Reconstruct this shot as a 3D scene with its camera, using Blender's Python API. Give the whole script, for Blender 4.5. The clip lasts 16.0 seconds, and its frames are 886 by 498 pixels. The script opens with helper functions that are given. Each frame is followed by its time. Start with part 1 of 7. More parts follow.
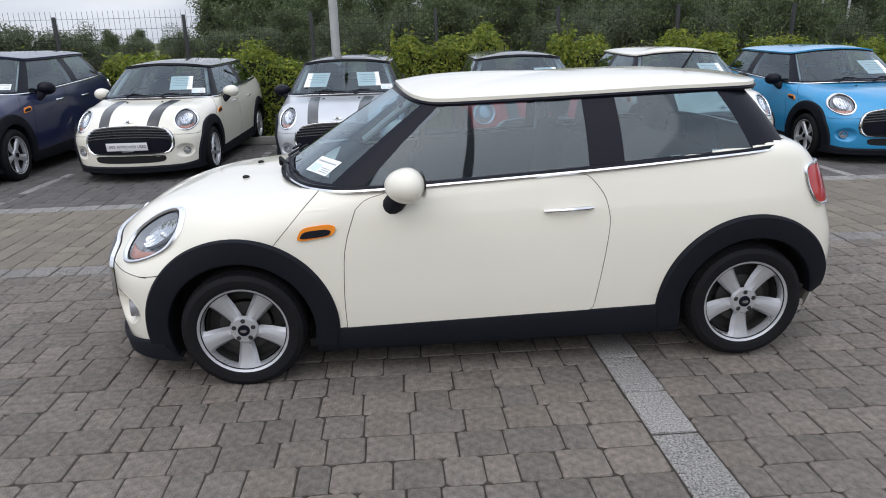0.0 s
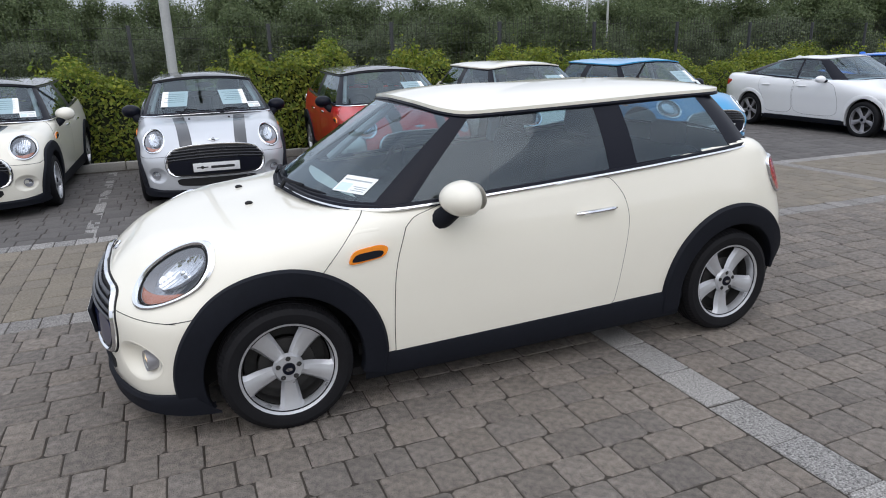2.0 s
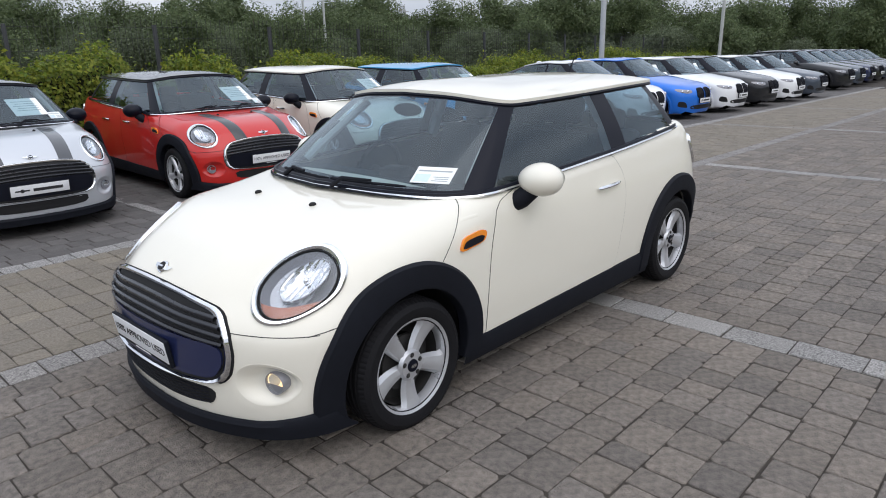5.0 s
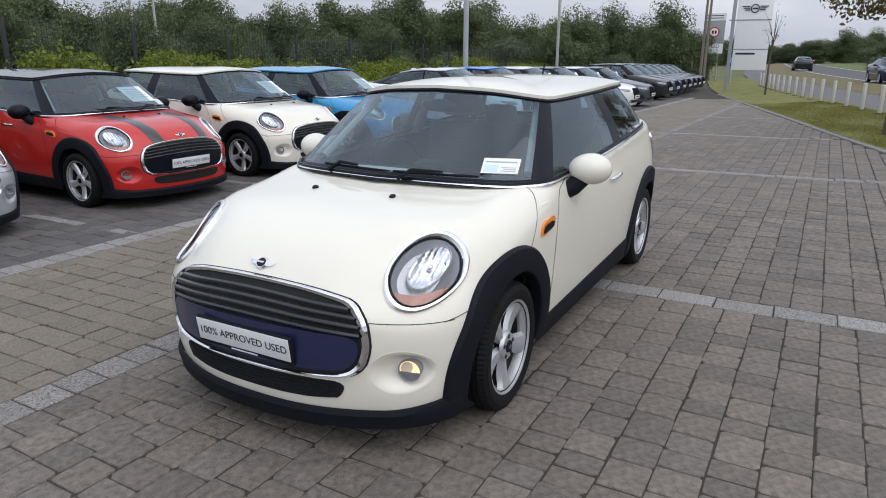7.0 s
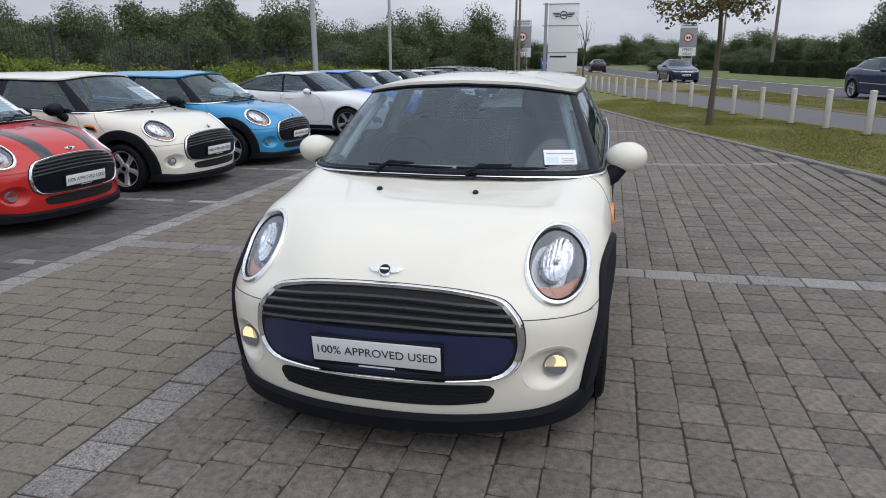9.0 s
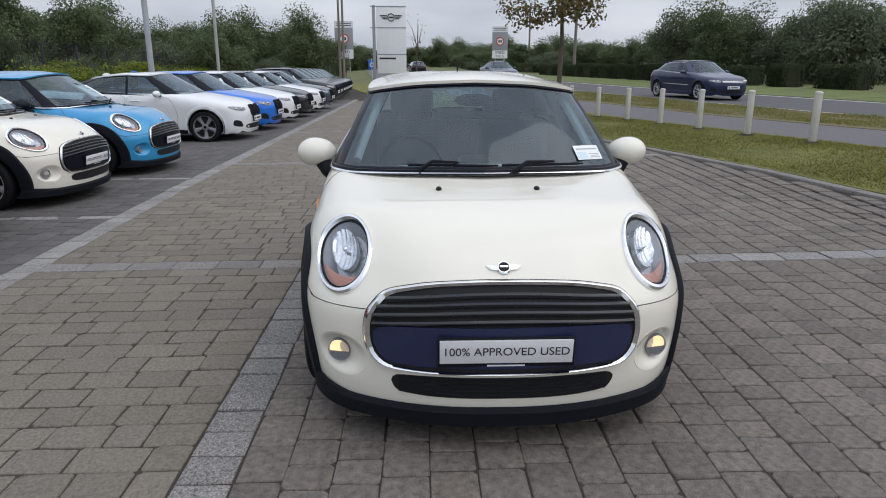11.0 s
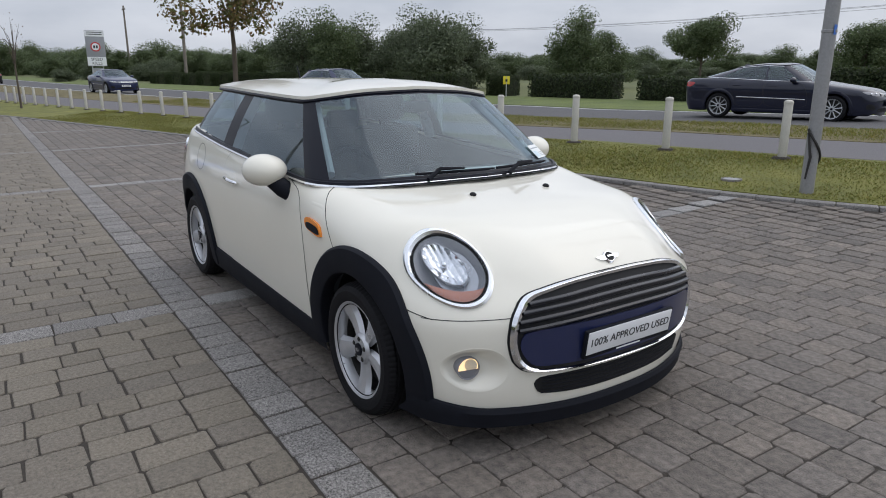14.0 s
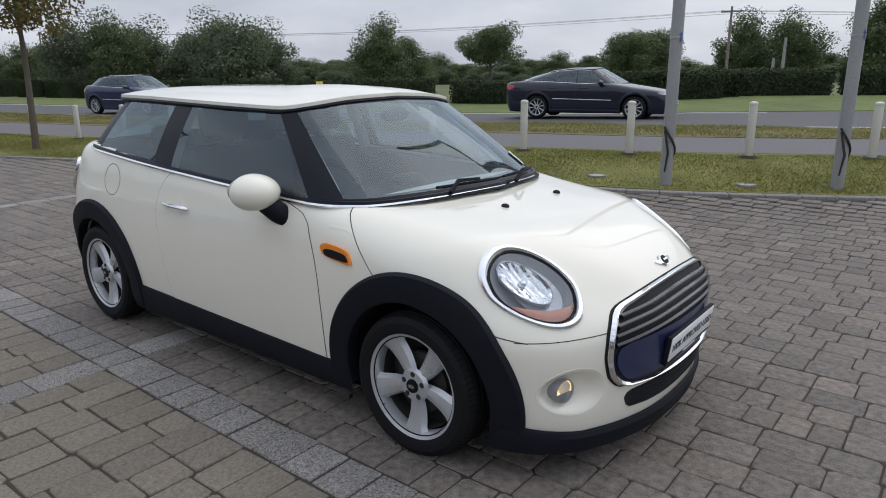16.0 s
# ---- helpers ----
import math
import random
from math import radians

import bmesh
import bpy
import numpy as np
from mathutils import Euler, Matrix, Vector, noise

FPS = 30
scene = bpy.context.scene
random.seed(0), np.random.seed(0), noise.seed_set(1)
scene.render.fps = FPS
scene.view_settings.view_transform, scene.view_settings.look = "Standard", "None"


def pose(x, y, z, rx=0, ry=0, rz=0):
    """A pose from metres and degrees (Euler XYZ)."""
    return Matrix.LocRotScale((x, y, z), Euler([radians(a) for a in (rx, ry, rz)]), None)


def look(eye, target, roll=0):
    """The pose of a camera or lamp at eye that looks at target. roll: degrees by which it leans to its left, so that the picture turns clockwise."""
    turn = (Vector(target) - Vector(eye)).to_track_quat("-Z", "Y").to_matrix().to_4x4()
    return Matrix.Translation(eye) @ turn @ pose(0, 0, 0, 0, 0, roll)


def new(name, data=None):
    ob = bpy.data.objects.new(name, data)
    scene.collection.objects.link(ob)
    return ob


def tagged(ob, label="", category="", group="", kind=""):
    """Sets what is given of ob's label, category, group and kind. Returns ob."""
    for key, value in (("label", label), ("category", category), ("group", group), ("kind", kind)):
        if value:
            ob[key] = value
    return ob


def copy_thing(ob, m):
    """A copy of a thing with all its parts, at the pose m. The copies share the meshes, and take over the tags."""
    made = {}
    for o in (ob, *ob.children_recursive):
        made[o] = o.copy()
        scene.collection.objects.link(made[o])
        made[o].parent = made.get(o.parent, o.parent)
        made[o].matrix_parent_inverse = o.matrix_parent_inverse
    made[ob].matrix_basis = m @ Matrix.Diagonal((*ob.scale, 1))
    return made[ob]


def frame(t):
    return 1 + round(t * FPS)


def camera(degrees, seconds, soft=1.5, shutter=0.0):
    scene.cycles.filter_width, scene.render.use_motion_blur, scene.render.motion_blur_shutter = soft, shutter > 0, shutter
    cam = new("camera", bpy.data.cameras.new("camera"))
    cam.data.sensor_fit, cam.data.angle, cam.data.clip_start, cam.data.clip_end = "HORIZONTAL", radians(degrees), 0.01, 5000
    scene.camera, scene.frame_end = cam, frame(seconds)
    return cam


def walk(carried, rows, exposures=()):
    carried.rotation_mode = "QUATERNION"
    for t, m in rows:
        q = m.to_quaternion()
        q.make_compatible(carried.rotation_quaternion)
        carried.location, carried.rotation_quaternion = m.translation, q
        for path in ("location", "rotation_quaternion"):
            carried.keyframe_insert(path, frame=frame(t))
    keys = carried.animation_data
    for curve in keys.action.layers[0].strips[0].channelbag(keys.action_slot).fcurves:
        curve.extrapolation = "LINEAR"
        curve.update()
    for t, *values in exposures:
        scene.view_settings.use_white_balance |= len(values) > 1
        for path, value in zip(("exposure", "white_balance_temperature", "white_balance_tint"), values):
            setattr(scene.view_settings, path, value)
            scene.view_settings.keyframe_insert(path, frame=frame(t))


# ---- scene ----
cam = camera(67.0, 16.0, soft=1.0)
PATH = [
    (0, (-0.496, -3.832, 1.617), (-0.359, -1.933, 1.008), -1.4),
    (0.5, (-0.768, -3.716, 1.65), (-0.498, -1.828, 1.047), -1.7),
    (1, (-1.087, -3.699, 1.639), (-0.659, -1.837, 1.049), -1.7),
    (1.5, (-1.374, -3.694, 1.642), (-0.773, -1.879, 1.056), -1.7),
    (2, (-1.611, -3.551, 1.63), (-0.893, -1.777, 1.048), -1.5),
    (2.5, (-1.885, -3.431, 1.612), (-1.072, -1.699, 1.032), -1.4),
    (3, (-2.221, -3.326, 1.635), (-1.29, -1.653, 1.055), -1.4),
    (3.5, (-2.43, -3.171, 1.61), (-1.39, -1.565, 1.031), -1.3),
    (4, (-2.626, -2.994, 1.613), (-1.483, -1.457, 1.038), -1.3),
    (4.5, (-2.874, -2.846, 1.602), (-1.613, -1.404, 1.026), -1.3),
    (5, (-3.06, -2.711, 1.59), (-1.665, -1.398, 1.015), -1.2),
    (5.2, (-3.113, -2.656, 1.583), (-1.679, -1.385, 1.008), -1.0),
    (7.3, (-3.889, -1.737, 1.539), (-2.184, -0.849, 0.986), 0.2),
    (7.5, (-3.915, -1.632, 1.546), (-2.198, -0.767, 0.994), 0.1),
    (8, (-4.063, -1.332, 1.514), (-2.293, -0.579, 0.966), -0.4),
    (8.5, (-4.201, -1.039, 1.524), (-2.364, -0.467, 0.978), -0.4),
    (9, (-4.19, -0.763, 1.483), (-2.316, -0.319, 0.942), -0.2),
    (9.2, (-4.178, -0.66, 1.486), (-2.298, -0.245, 0.944), -0.2),
    (11.3, (-4.314, 0.507, 1.466), (-2.396, 0.321, 0.929), 0.1),
    (11.5, (-4.306, 0.637, 1.46), (-2.398, 0.372, 0.923), 0.1),
    (12, (-4.285, 0.943, 1.462), (-2.414, 0.475, 0.933), -0.0),
    (12.5, (-4.2, 1.225, 1.437), (-2.385, 0.569, 0.912), 0.1),
    (13, (-4.05, 1.508, 1.459), (-2.31, 0.669, 0.943), 0.0),
    (13.5, (-3.883, 1.8, 1.475), (-2.22, 0.817, 0.957), 0.1),
    (14, (-3.697, 2.054, 1.459), (-2.105, 0.957, 0.947), 0.2),
    (14.5, (-3.463, 2.261, 1.463), (-1.939, 1.071, 0.954), 0.0),
    (15, (-3.272, 2.486, 1.45), (-1.83, 1.193, 0.949), -0.0),
    (15.5, (-3.063, 2.655, 1.459), (-1.745, 1.235, 0.962), -0.2),
    (16, (-2.842, 2.627, 1.458), (-1.639, 1.109, 0.96), -0.2),
]
walk(cam, [(t, look(eye, target, roll)) for t, eye, target, roll in PATH], [(0, 0.30, 6400, 12), (3.0, 0.32, 6400, 12), (5, 0.30, 6400, 12), (7, 0.18, 6400, 12), (9, 0.07, 6400, 12), (12.5, 0.05, 6400, 12), (16, 0.07, 6400, 12)])

# ---- light: a bright overcast day ----
SUN_EL, SUN_AZ = radians(52), radians(200)
world = bpy.data.worlds.new("sky")
scene.world = world
world.use_nodes = True
wn, wl = world.node_tree.nodes, world.node_tree.links
wn.clear()
w_out = wn.new("ShaderNodeOutputWorld")
w_bg = wn.new("ShaderNodeBackground")
w_sky = wn.new("ShaderNodeTexSky")
w_sky.sky_type, w_sky.sun_disc = "NISHITA", False
w_sky.sun_elevation, w_sky.sun_rotation = SUN_EL, SUN_AZ
w_sky.dust_density, w_sky.air_density = 4.0, 1.0
w_co = wn.new("ShaderNodeTexCoord")
w_map = wn.new("ShaderNodeMapping")
w_map.inputs["Scale"].default_value = (1.0, 1.0, 3.2)
w_noise = wn.new("ShaderNodeTexNoise")
w_noise.inputs["Scale"].default_value, w_noise.inputs["Detail"].default_value = 2.6, 7.0
w_noise.inputs["Roughness"].default_value = 0.52
w_ramp = wn.new("ShaderNodeValToRGB")
w_ramp.color_ramp.elements[0].position, w_ramp.color_ramp.elements[0].color = 0.32, (4.6, 5.1, 5.9, 1)
w_ramp.color_ramp.elements[1].position, w_ramp.color_ramp.elements[1].color = 0.72, (8.2, 8.6, 9.2, 1)
w_mix = wn.new("ShaderNodeMix")
w_mix.data_type = "RGBA"
w_mix.inputs[0].default_value = 0.88
wl.new(w_co.outputs["Generated"], w_map.inputs["Vector"])
wl.new(w_map.outputs["Vector"], w_noise.inputs["Vector"])
wl.new(w_noise.outputs["Fac"], w_ramp.inputs["Fac"])
wl.new(w_sky.outputs["Color"], w_mix.inputs[6])
wl.new(w_ramp.outputs["Color"], w_mix.inputs[7])
w_sep, w_up, w_mul = wn.new("ShaderNodeSeparateXYZ"), wn.new("ShaderNodeMapRange"), wn.new("ShaderNodeVectorMath")
w_mul.operation = "SCALE"
w_up.inputs["From Min"].default_value, w_up.inputs["From Max"].default_value = 0.0, 0.9
w_up.inputs["To Min"].default_value, w_up.inputs["To Max"].default_value = 0.74, 1.40
wl.new(w_co.outputs["Generated"], w_sep.inputs[0])
wl.new(w_sep.outputs["Z"], w_up.inputs["Value"])
wl.new(w_mix.outputs[2], w_mul.inputs[0])
wl.new(w_up.outputs["Result"], w_mul.inputs["Scale"])
wl.new(w_mul.outputs["Vector"], w_bg.inputs["Color"])
wl.new(w_bg.outputs["Background"], w_out.inputs["Surface"])
w_bg.inputs["Strength"].default_value = 0.12

sun_data = bpy.data.lights.new("sun", "SUN")
sun_data.energy, sun_data.angle, sun_data.color = 0.7, radians(75), (1.0, 0.97, 0.93)
sun = new("sun", sun_data)
sun.matrix_world = look((0, 0, 0), (-math.sin(SUN_AZ) * math.cos(SUN_EL), -math.cos(SUN_AZ) * math.cos(SUN_EL), -math.sin(SUN_EL)))

# ---- materials ----
def node_mat(name):
    m = bpy.data.materials.new(name)
    m.use_nodes = True
    return m, m.node_tree.nodes, m.node_tree.links, m.node_tree.nodes["Principled BSDF"]


def surface(name, color, rough=0.5, metal=0.0, vary=0.12, scale=6.0, bump=0.0, bump_scale=60.0, coat=0.0, grain=40.0, spread=0.0, per="island", spec=0.5, second=None):
    """A principled material with colour that varies at two scales, per piece where spread is set, and a fine relief."""
    m, n, l, p = node_mat(name)
    p.inputs["Roughness"].default_value, p.inputs["Metallic"].default_value = rough, metal
    p.inputs["Coat Weight"].default_value, p.inputs["Specular IOR Level"].default_value = coat, spec
    p.inputs["Coat Roughness"].default_value = 0.04
    co = n.new("ShaderNodeTexCoord")
    if per == "world":
        geo = n.new("ShaderNodeNewGeometry")
        vec = geo.outputs["Position"]
    else:
        vec = co.outputs["Object"]
    big, fine = n.new("ShaderNodeTexNoise"), n.new("ShaderNodeTexNoise")
    big.inputs["Scale"].default_value, fine.inputs["Scale"].default_value = scale, grain
    big.inputs["Detail"].default_value, fine.inputs["Detail"].default_value = 4, 3
    l.new(vec, big.inputs["Vector"]), l.new(vec, fine.inputs["Vector"])
    add = n.new("ShaderNodeMath")
    add.operation = "ADD"
    l.new(big.outputs["Fac"], add.inputs[0]), l.new(fine.outputs["Fac"], add.inputs[1])
    last = add.outputs[0]
    rng = n.new("ShaderNodeMapRange")
    rng.inputs["From Min"].default_value, rng.inputs["From Max"].default_value = 0.6, 1.4
    rng.inputs["To Min"].default_value, rng.inputs["To Max"].default_value = 1 - vary, 1 + vary
    l.new(last, rng.inputs["Value"])
    value = rng.outputs["Result"]
    tone = None
    if spread:
        if per == "object":
            src = n.new("ShaderNodeObjectInfo").outputs["Random"]
        else:
            src = n.new("ShaderNodeNewGeometry").outputs["Random Per Island"]
        sp = n.new("ShaderNodeMapRange")
        sp.inputs["To Min"].default_value, sp.inputs["To Max"].default_value = 1 - spread, 1 + spread
        l.new(src, sp.inputs["Value"])
        mul = n.new("ShaderNodeMath")
        mul.operation = "MULTIPLY"
        l.new(value, mul.inputs[0]), l.new(sp.outputs["Result"], mul.inputs[1])
        value, tone = mul.outputs[0], src
    vm = n.new("ShaderNodeVectorMath")
    vm.operation = "SCALE"
    if second is not None:
        mx = n.new("ShaderNodeMix")
        mx.data_type = "RGBA"
        mx.inputs[6].default_value, mx.inputs[7].default_value = (*color, 1), (*second, 1)
        if tone is not None:
            scr = n.new("ShaderNodeMath")
            scr.operation = "MULTIPLY"
            scr.inputs[1].default_value = 7.31
            fr = n.new("ShaderNodeMath")
            fr.operation = "FRACT"
            l.new(tone, scr.inputs[0]), l.new(scr.outputs[0], fr.inputs[0]), l.new(fr.outputs[0], mx.inputs[0])
        else:
            l.new(big.outputs["Fac"], mx.inputs[0])
        l.new(mx.outputs[2], vm.inputs[0])
    else:
        vm.inputs[0].default_value = color
    l.new(value, vm.inputs["Scale"])
    l.new(vm.outputs["Vector"], p.inputs["Base Color"])
    rr = n.new("ShaderNodeMapRange")
    rr.inputs["From Min"].default_value, rr.inputs["From Max"].default_value = 0.3, 0.7
    rr.inputs["To Min"].default_value, rr.inputs["To Max"].default_value = max(0.0, rough - 0.05), min(1.0, rough + 0.05)
    l.new(big.outputs["Fac"], rr.inputs["Value"]), l.new(rr.outputs["Result"], p.inputs["Roughness"])
    if bump:
        bt = n.new("ShaderNodeTexNoise")
        bt.inputs["Scale"].default_value, bt.inputs["Detail"].default_value = bump_scale, 4
        l.new(vec, bt.inputs["Vector"])
        b = n.new("ShaderNodeBump")
        b.inputs["Strength"].default_value, b.inputs["Distance"].default_value = bump, 0.01
        l.new(bt.outputs["Fac"], b.inputs["Height"]), l.new(b.outputs["Normal"], p.inputs["Normal"])
    return m


def paint(name, color, metal=0.0, rough=0.35):
    return surface(name, color, rough, metal, vary=0.02, scale=3, grain=300, coat=0.9, spec=0.15)


def glass(name, tint, straight=0.08):
    """A thin pane: light goes straight through, tinted, and gloss grows from its straight-on share to all at grazing."""
    m, n, l, p = node_mat(name)
    n.remove(p)
    out = n["Material Output"]
    tr, gl, lw, mx = (n.new("ShaderNode" + k) for k in ("BsdfTransparent", "BsdfGlossy", "LayerWeight", "MixShader"))
    tr.inputs["Color"].default_value = (*tint, 1)
    gl.inputs["Roughness"].default_value = 0.01
    gl.inputs["Color"].default_value = (0.84, 0.94, 1.0, 1)
    lw.inputs["Blend"].default_value = 0.5
    power, scale = n.new("ShaderNodeMath"), n.new("ShaderNodeMapRange")
    power.operation = "POWER"
    power.inputs[1].default_value = 4.6
    scale.inputs["To Min"].default_value, scale.inputs["To Max"].default_value = straight, 1.0
    l.new(lw.outputs["Facing"], power.inputs[0]), l.new(power.outputs[0], scale.inputs["Value"]), l.new(scale.outputs["Result"], mx.inputs[0])
    l.new(tr.outputs[0], mx.inputs[1]), l.new(gl.outputs[0], mx.inputs[2]), l.new(mx.outputs[0], out.inputs["Surface"])
    return m


M = {}
M["cream"] = paint("cream car paint", (0.80, 0.77, 0.67))
M["white"] = paint("white car paint", (0.80, 0.81, 0.82))
M["silver"] = paint("silver car paint", (0.55, 0.57, 0.60), 0.35)
M["red"] = paint("red car paint", (0.52, 0.022, 0.018))
M["sky_blue"] = paint("bright blue car paint", (0.035, 0.29, 0.56), 0.1)
M["deep_blue"] = paint("deep blue car paint", (0.018, 0.17, 0.68), 0.15)
M["black_paint"] = paint("black car paint", (0.012, 0.013, 0.016))
M["navy"] = paint("navy car paint", (0.016, 0.022, 0.068))
M["midnight"] = paint("near black blue car paint", (0.010, 0.012, 0.028))
M["grey_paint"] = paint("slate grey car paint", (0.06, 0.075, 0.10), 0.3)
M["pillar"] = surface("gloss black trim", (0.005, 0.006, 0.012), 0.4, 0, vary=0.05, coat=0.1, spec=0.12)
M["plastic"] = surface("charcoal trim plastic", (0.0085, 0.0098, 0.0145), 0.66, spec=0.16, vary=0.15, scale=5, bump=0.06, bump_scale=400)
M["rubber"] = surface("tyre rubber", (0.0070, 0.0070, 0.0085), 0.7, spec=0.22, vary=0.2, scale=9, bump=0.12, bump_scale=160)
M["dark"] = surface("unlit black plastic", (0.006, 0.006, 0.007), 0.8, vary=0.1)
M["seam"] = surface("panel gap", (0.035, 0.034, 0.032), 0.9, vary=0.1)
M["satin"] = surface("satin chrome", (0.86, 0.87, 0.89), 0.24, 1.0, vary=0.02)
M["slat"] = surface("gloss grille slat", (0.010, 0.011, 0.016), 0.28, vary=0.04, coat=0.3, spec=0.4)
M["chrome"] = surface("chrome", (0.82, 0.83, 0.85), 0.10, 1.0, vary=0.02)
M["alloy"] = surface("silver alloy", (0.54, 0.55, 0.57), 0.32, 0.55, vary=0.05, scale=12)
M["iron"] = surface("dark brake iron", (0.045, 0.044, 0.043), 0.55, 0.5, vary=0.2)
M["reflector"] = surface("lamp reflector", (0.72, 0.73, 0.76), 0.08, 1.0, vary=0.1, scale=20)
M["lamp_grey"] = surface("lamp housing", (0.27, 0.27, 0.29), 0.38, 0.2, vary=0.1)
M["lamp_silver"] = surface("pale silver lamp bezel", (0.44, 0.45, 0.48), 0.26, 0.55, vary=0.05)
M["amber"] = surface("amber lens", (0.85, 0.26, 0.02), 0.25, vary=0.06, coat=0.6)
M["amber_dim"] = surface("amber lamp segment", (0.40, 0.15, 0.09), 0.3, vary=0.08, coat=0.6)
M["red_lens"] = surface("red lens", (0.42, 0.012, 0.012), 0.2, vary=0.08, coat=0.8)
M["glass"] = glass("tinted window glass", (0.41, 0.53, 0.59), 0.085)
M["screen"] = glass("windscreen glass", (0.54, 0.66, 0.70), 0.09)
M["lens"] = glass("clear lamp lens", (0.93, 0.94, 0.95), 0.05)
M["seat"] = surface("dark seat fabric", (0.035, 0.036, 0.04), 0.85, vary=0.2, scale=10)
M["headlining"] = surface("pale headlining", (0.35, 0.36, 0.36), 0.9, vary=0.1)
M["faint_ink"] = surface("faint grey print", (0.36, 0.40, 0.41), 0.6, vary=0.05)
M["paper"] = surface("white paper", (0.80, 0.82, 0.81), 0.6, vary=0.03)
M["ink"] = surface("black ink", (0.02, 0.02, 0.022), 0.6, vary=0.05)
M["blue_ink"] = surface("pale blue ink", (0.60, 0.73, 0.79), 0.6, vary=0.05)
M["plate"] = surface("white plate face", (0.74, 0.75, 0.76), 0.4, vary=0.04)
M["stripe"] = surface("charcoal bonnet stripe", (0.05, 0.052, 0.058), 0.35, vary=0.05, coat=0.7)
M["stripe_black"] = surface("black bonnet stripe", (0.012, 0.012, 0.014), 0.35, vary=0.05, coat=0.7)
M["trim_pale"] = surface("pale grey cabin trim", (0.40, 0.42, 0.42), 0.8, vary=0.06)


def glowing(name, color, strength):
    m = surface(name, color, 0.3, vary=0.05)
    p = m.node_tree.nodes["Principled BSDF"]
    p.inputs["Emission Color"].default_value, p.inputs["Emission Strength"].default_value = (1.0, 0.72, 0.38, 1), strength
    return m


# fog lamp bowls of the detailed car: warm colour with emission added
M["warm_bowl"] = glowing("warm emissive fog lamp bowl", (0.8, 0.65, 0.45), 1.0)

import collections

# ---- mesh helpers ----
def mesh_of(name, verts, faces, mat, smooth=True, sharp=0.6, mats=None, face_mats=None):
    me = bpy.data.meshes.new(name)
    me.from_pydata([tuple(map(float, v)) for v in verts], [], [tuple(map(int, f)) for f in faces])
    for m in (mats or [mat]):
        me.materials.append(m)
    if face_mats is not None:
        me.polygons.foreach_set("material_index", np.asarray(face_mats, dtype=np.int32))
    if smooth:
        me.polygons.foreach_set("use_smooth", np.ones(len(me.polygons), dtype=bool))
        me.set_sharp_from_angle(angle=sharp)
    me.update()
    return me


def part(name, geo, mat, parent=None, label="", sharp=0.6, smooth=True):
    """Links (verts, faces) as one mesh object under parent."""
    ob = new(name, mesh_of(name, geo[0], geo[1], mat, smooth, sharp))
    if parent is not None:
        ob.parent = parent
    if label:
        ob["label"] = label
    return ob


def joined(*geos):
    v, f, k = [], [], 0
    for gv, gf in geos:
        v.extend(gv)
        f.extend([tuple(i + k for i in q) for q in gf])
        k += len(gv)
    return v, f


def moved(geo, m):
    return [m @ Vector(p) for p in geo[0]], geo[1]


def box(x0, x1, y0, y1, z0, z1, b=0.0):
    """A box with its edges cut off by b."""
    if b <= 0:
        v = [(x, y, z) for z in (z0, z1) for y in (y0, y1) for x in (x0, x1)]
        return v, [(0, 2, 3, 1), (4, 5, 7, 6), (0, 1, 5, 4), (2, 6, 7, 3), (0, 4, 6, 2), (1, 3, 7, 5)]
    bm = bmesh.new()
    bmesh.ops.create_cube(bm, size=1, matrix=Matrix.Translation(((x0 + x1) / 2, (y0 + y1) / 2, (z0 + z1) / 2)) @ Matrix.Diagonal((x1 - x0, y1 - y0, z1 - z0, 1)))
    bmesh.ops.bevel(bm, geom=bm.edges[:], offset=b, segments=2, profile=0.5, affect="EDGES")
    bm.verts.index_update()
    out = [v.co.copy() for v in bm.verts], [tuple(v.index for v in f.verts) for f in bm.faces]
    bm.free()
    return out


def lathe(profile, n=32, axis="z", closed=False):
    """Turns (radius, height) pairs about an axis."""
    v, f = [], []
    for r, h in profile:
        for i in range(n):
            a = 2 * math.pi * i / n
            c, s = r * math.cos(a), r * math.sin(a)
            v.append((c, s, h) if axis == "z" else (c, h, s))
    k = len(profile)
    for j in range(k if closed else k - 1):
        for i in range(n):
            a, b = j * n + i, j * n + (i + 1) % n
            c, d = ((j + 1) % k) * n + (i + 1) % n, ((j + 1) % k) * n + i
            f.append((a, b, c, d))
    return v, f


def tube(pts, r, n=8):
    """A round bar along points; r may be one radius or one each."""
    pts = [Vector(p) for p in pts]
    rs = r if isinstance(r, (list, tuple)) else [r] * len(pts)
    v, f = [], []
    for k, p in enumerate(pts):
        d = (pts[min(k + 1, len(pts) - 1)] - pts[max(k - 1, 0)]).normalized()
        a = d.cross(Vector((0, 0, 1)) if abs(d.z) < 0.9 else Vector((1, 0, 0))).normalized()
        b = d.cross(a)
        for i in range(n):
            t = 2 * math.pi * i / n
            v.append(p + rs[k] * (math.cos(t) * a + math.sin(t) * b))
    for k in range(len(pts) - 1):
        for i in range(n):
            f.append((k * n + i, k * n + (i + 1) % n, (k + 1) * n + (i + 1) % n, (k + 1) * n + i))
    f.append(tuple(range(n))[::-1])
    f.append(tuple((len(pts) - 1) * n + i for i in range(n)))
    return v, f


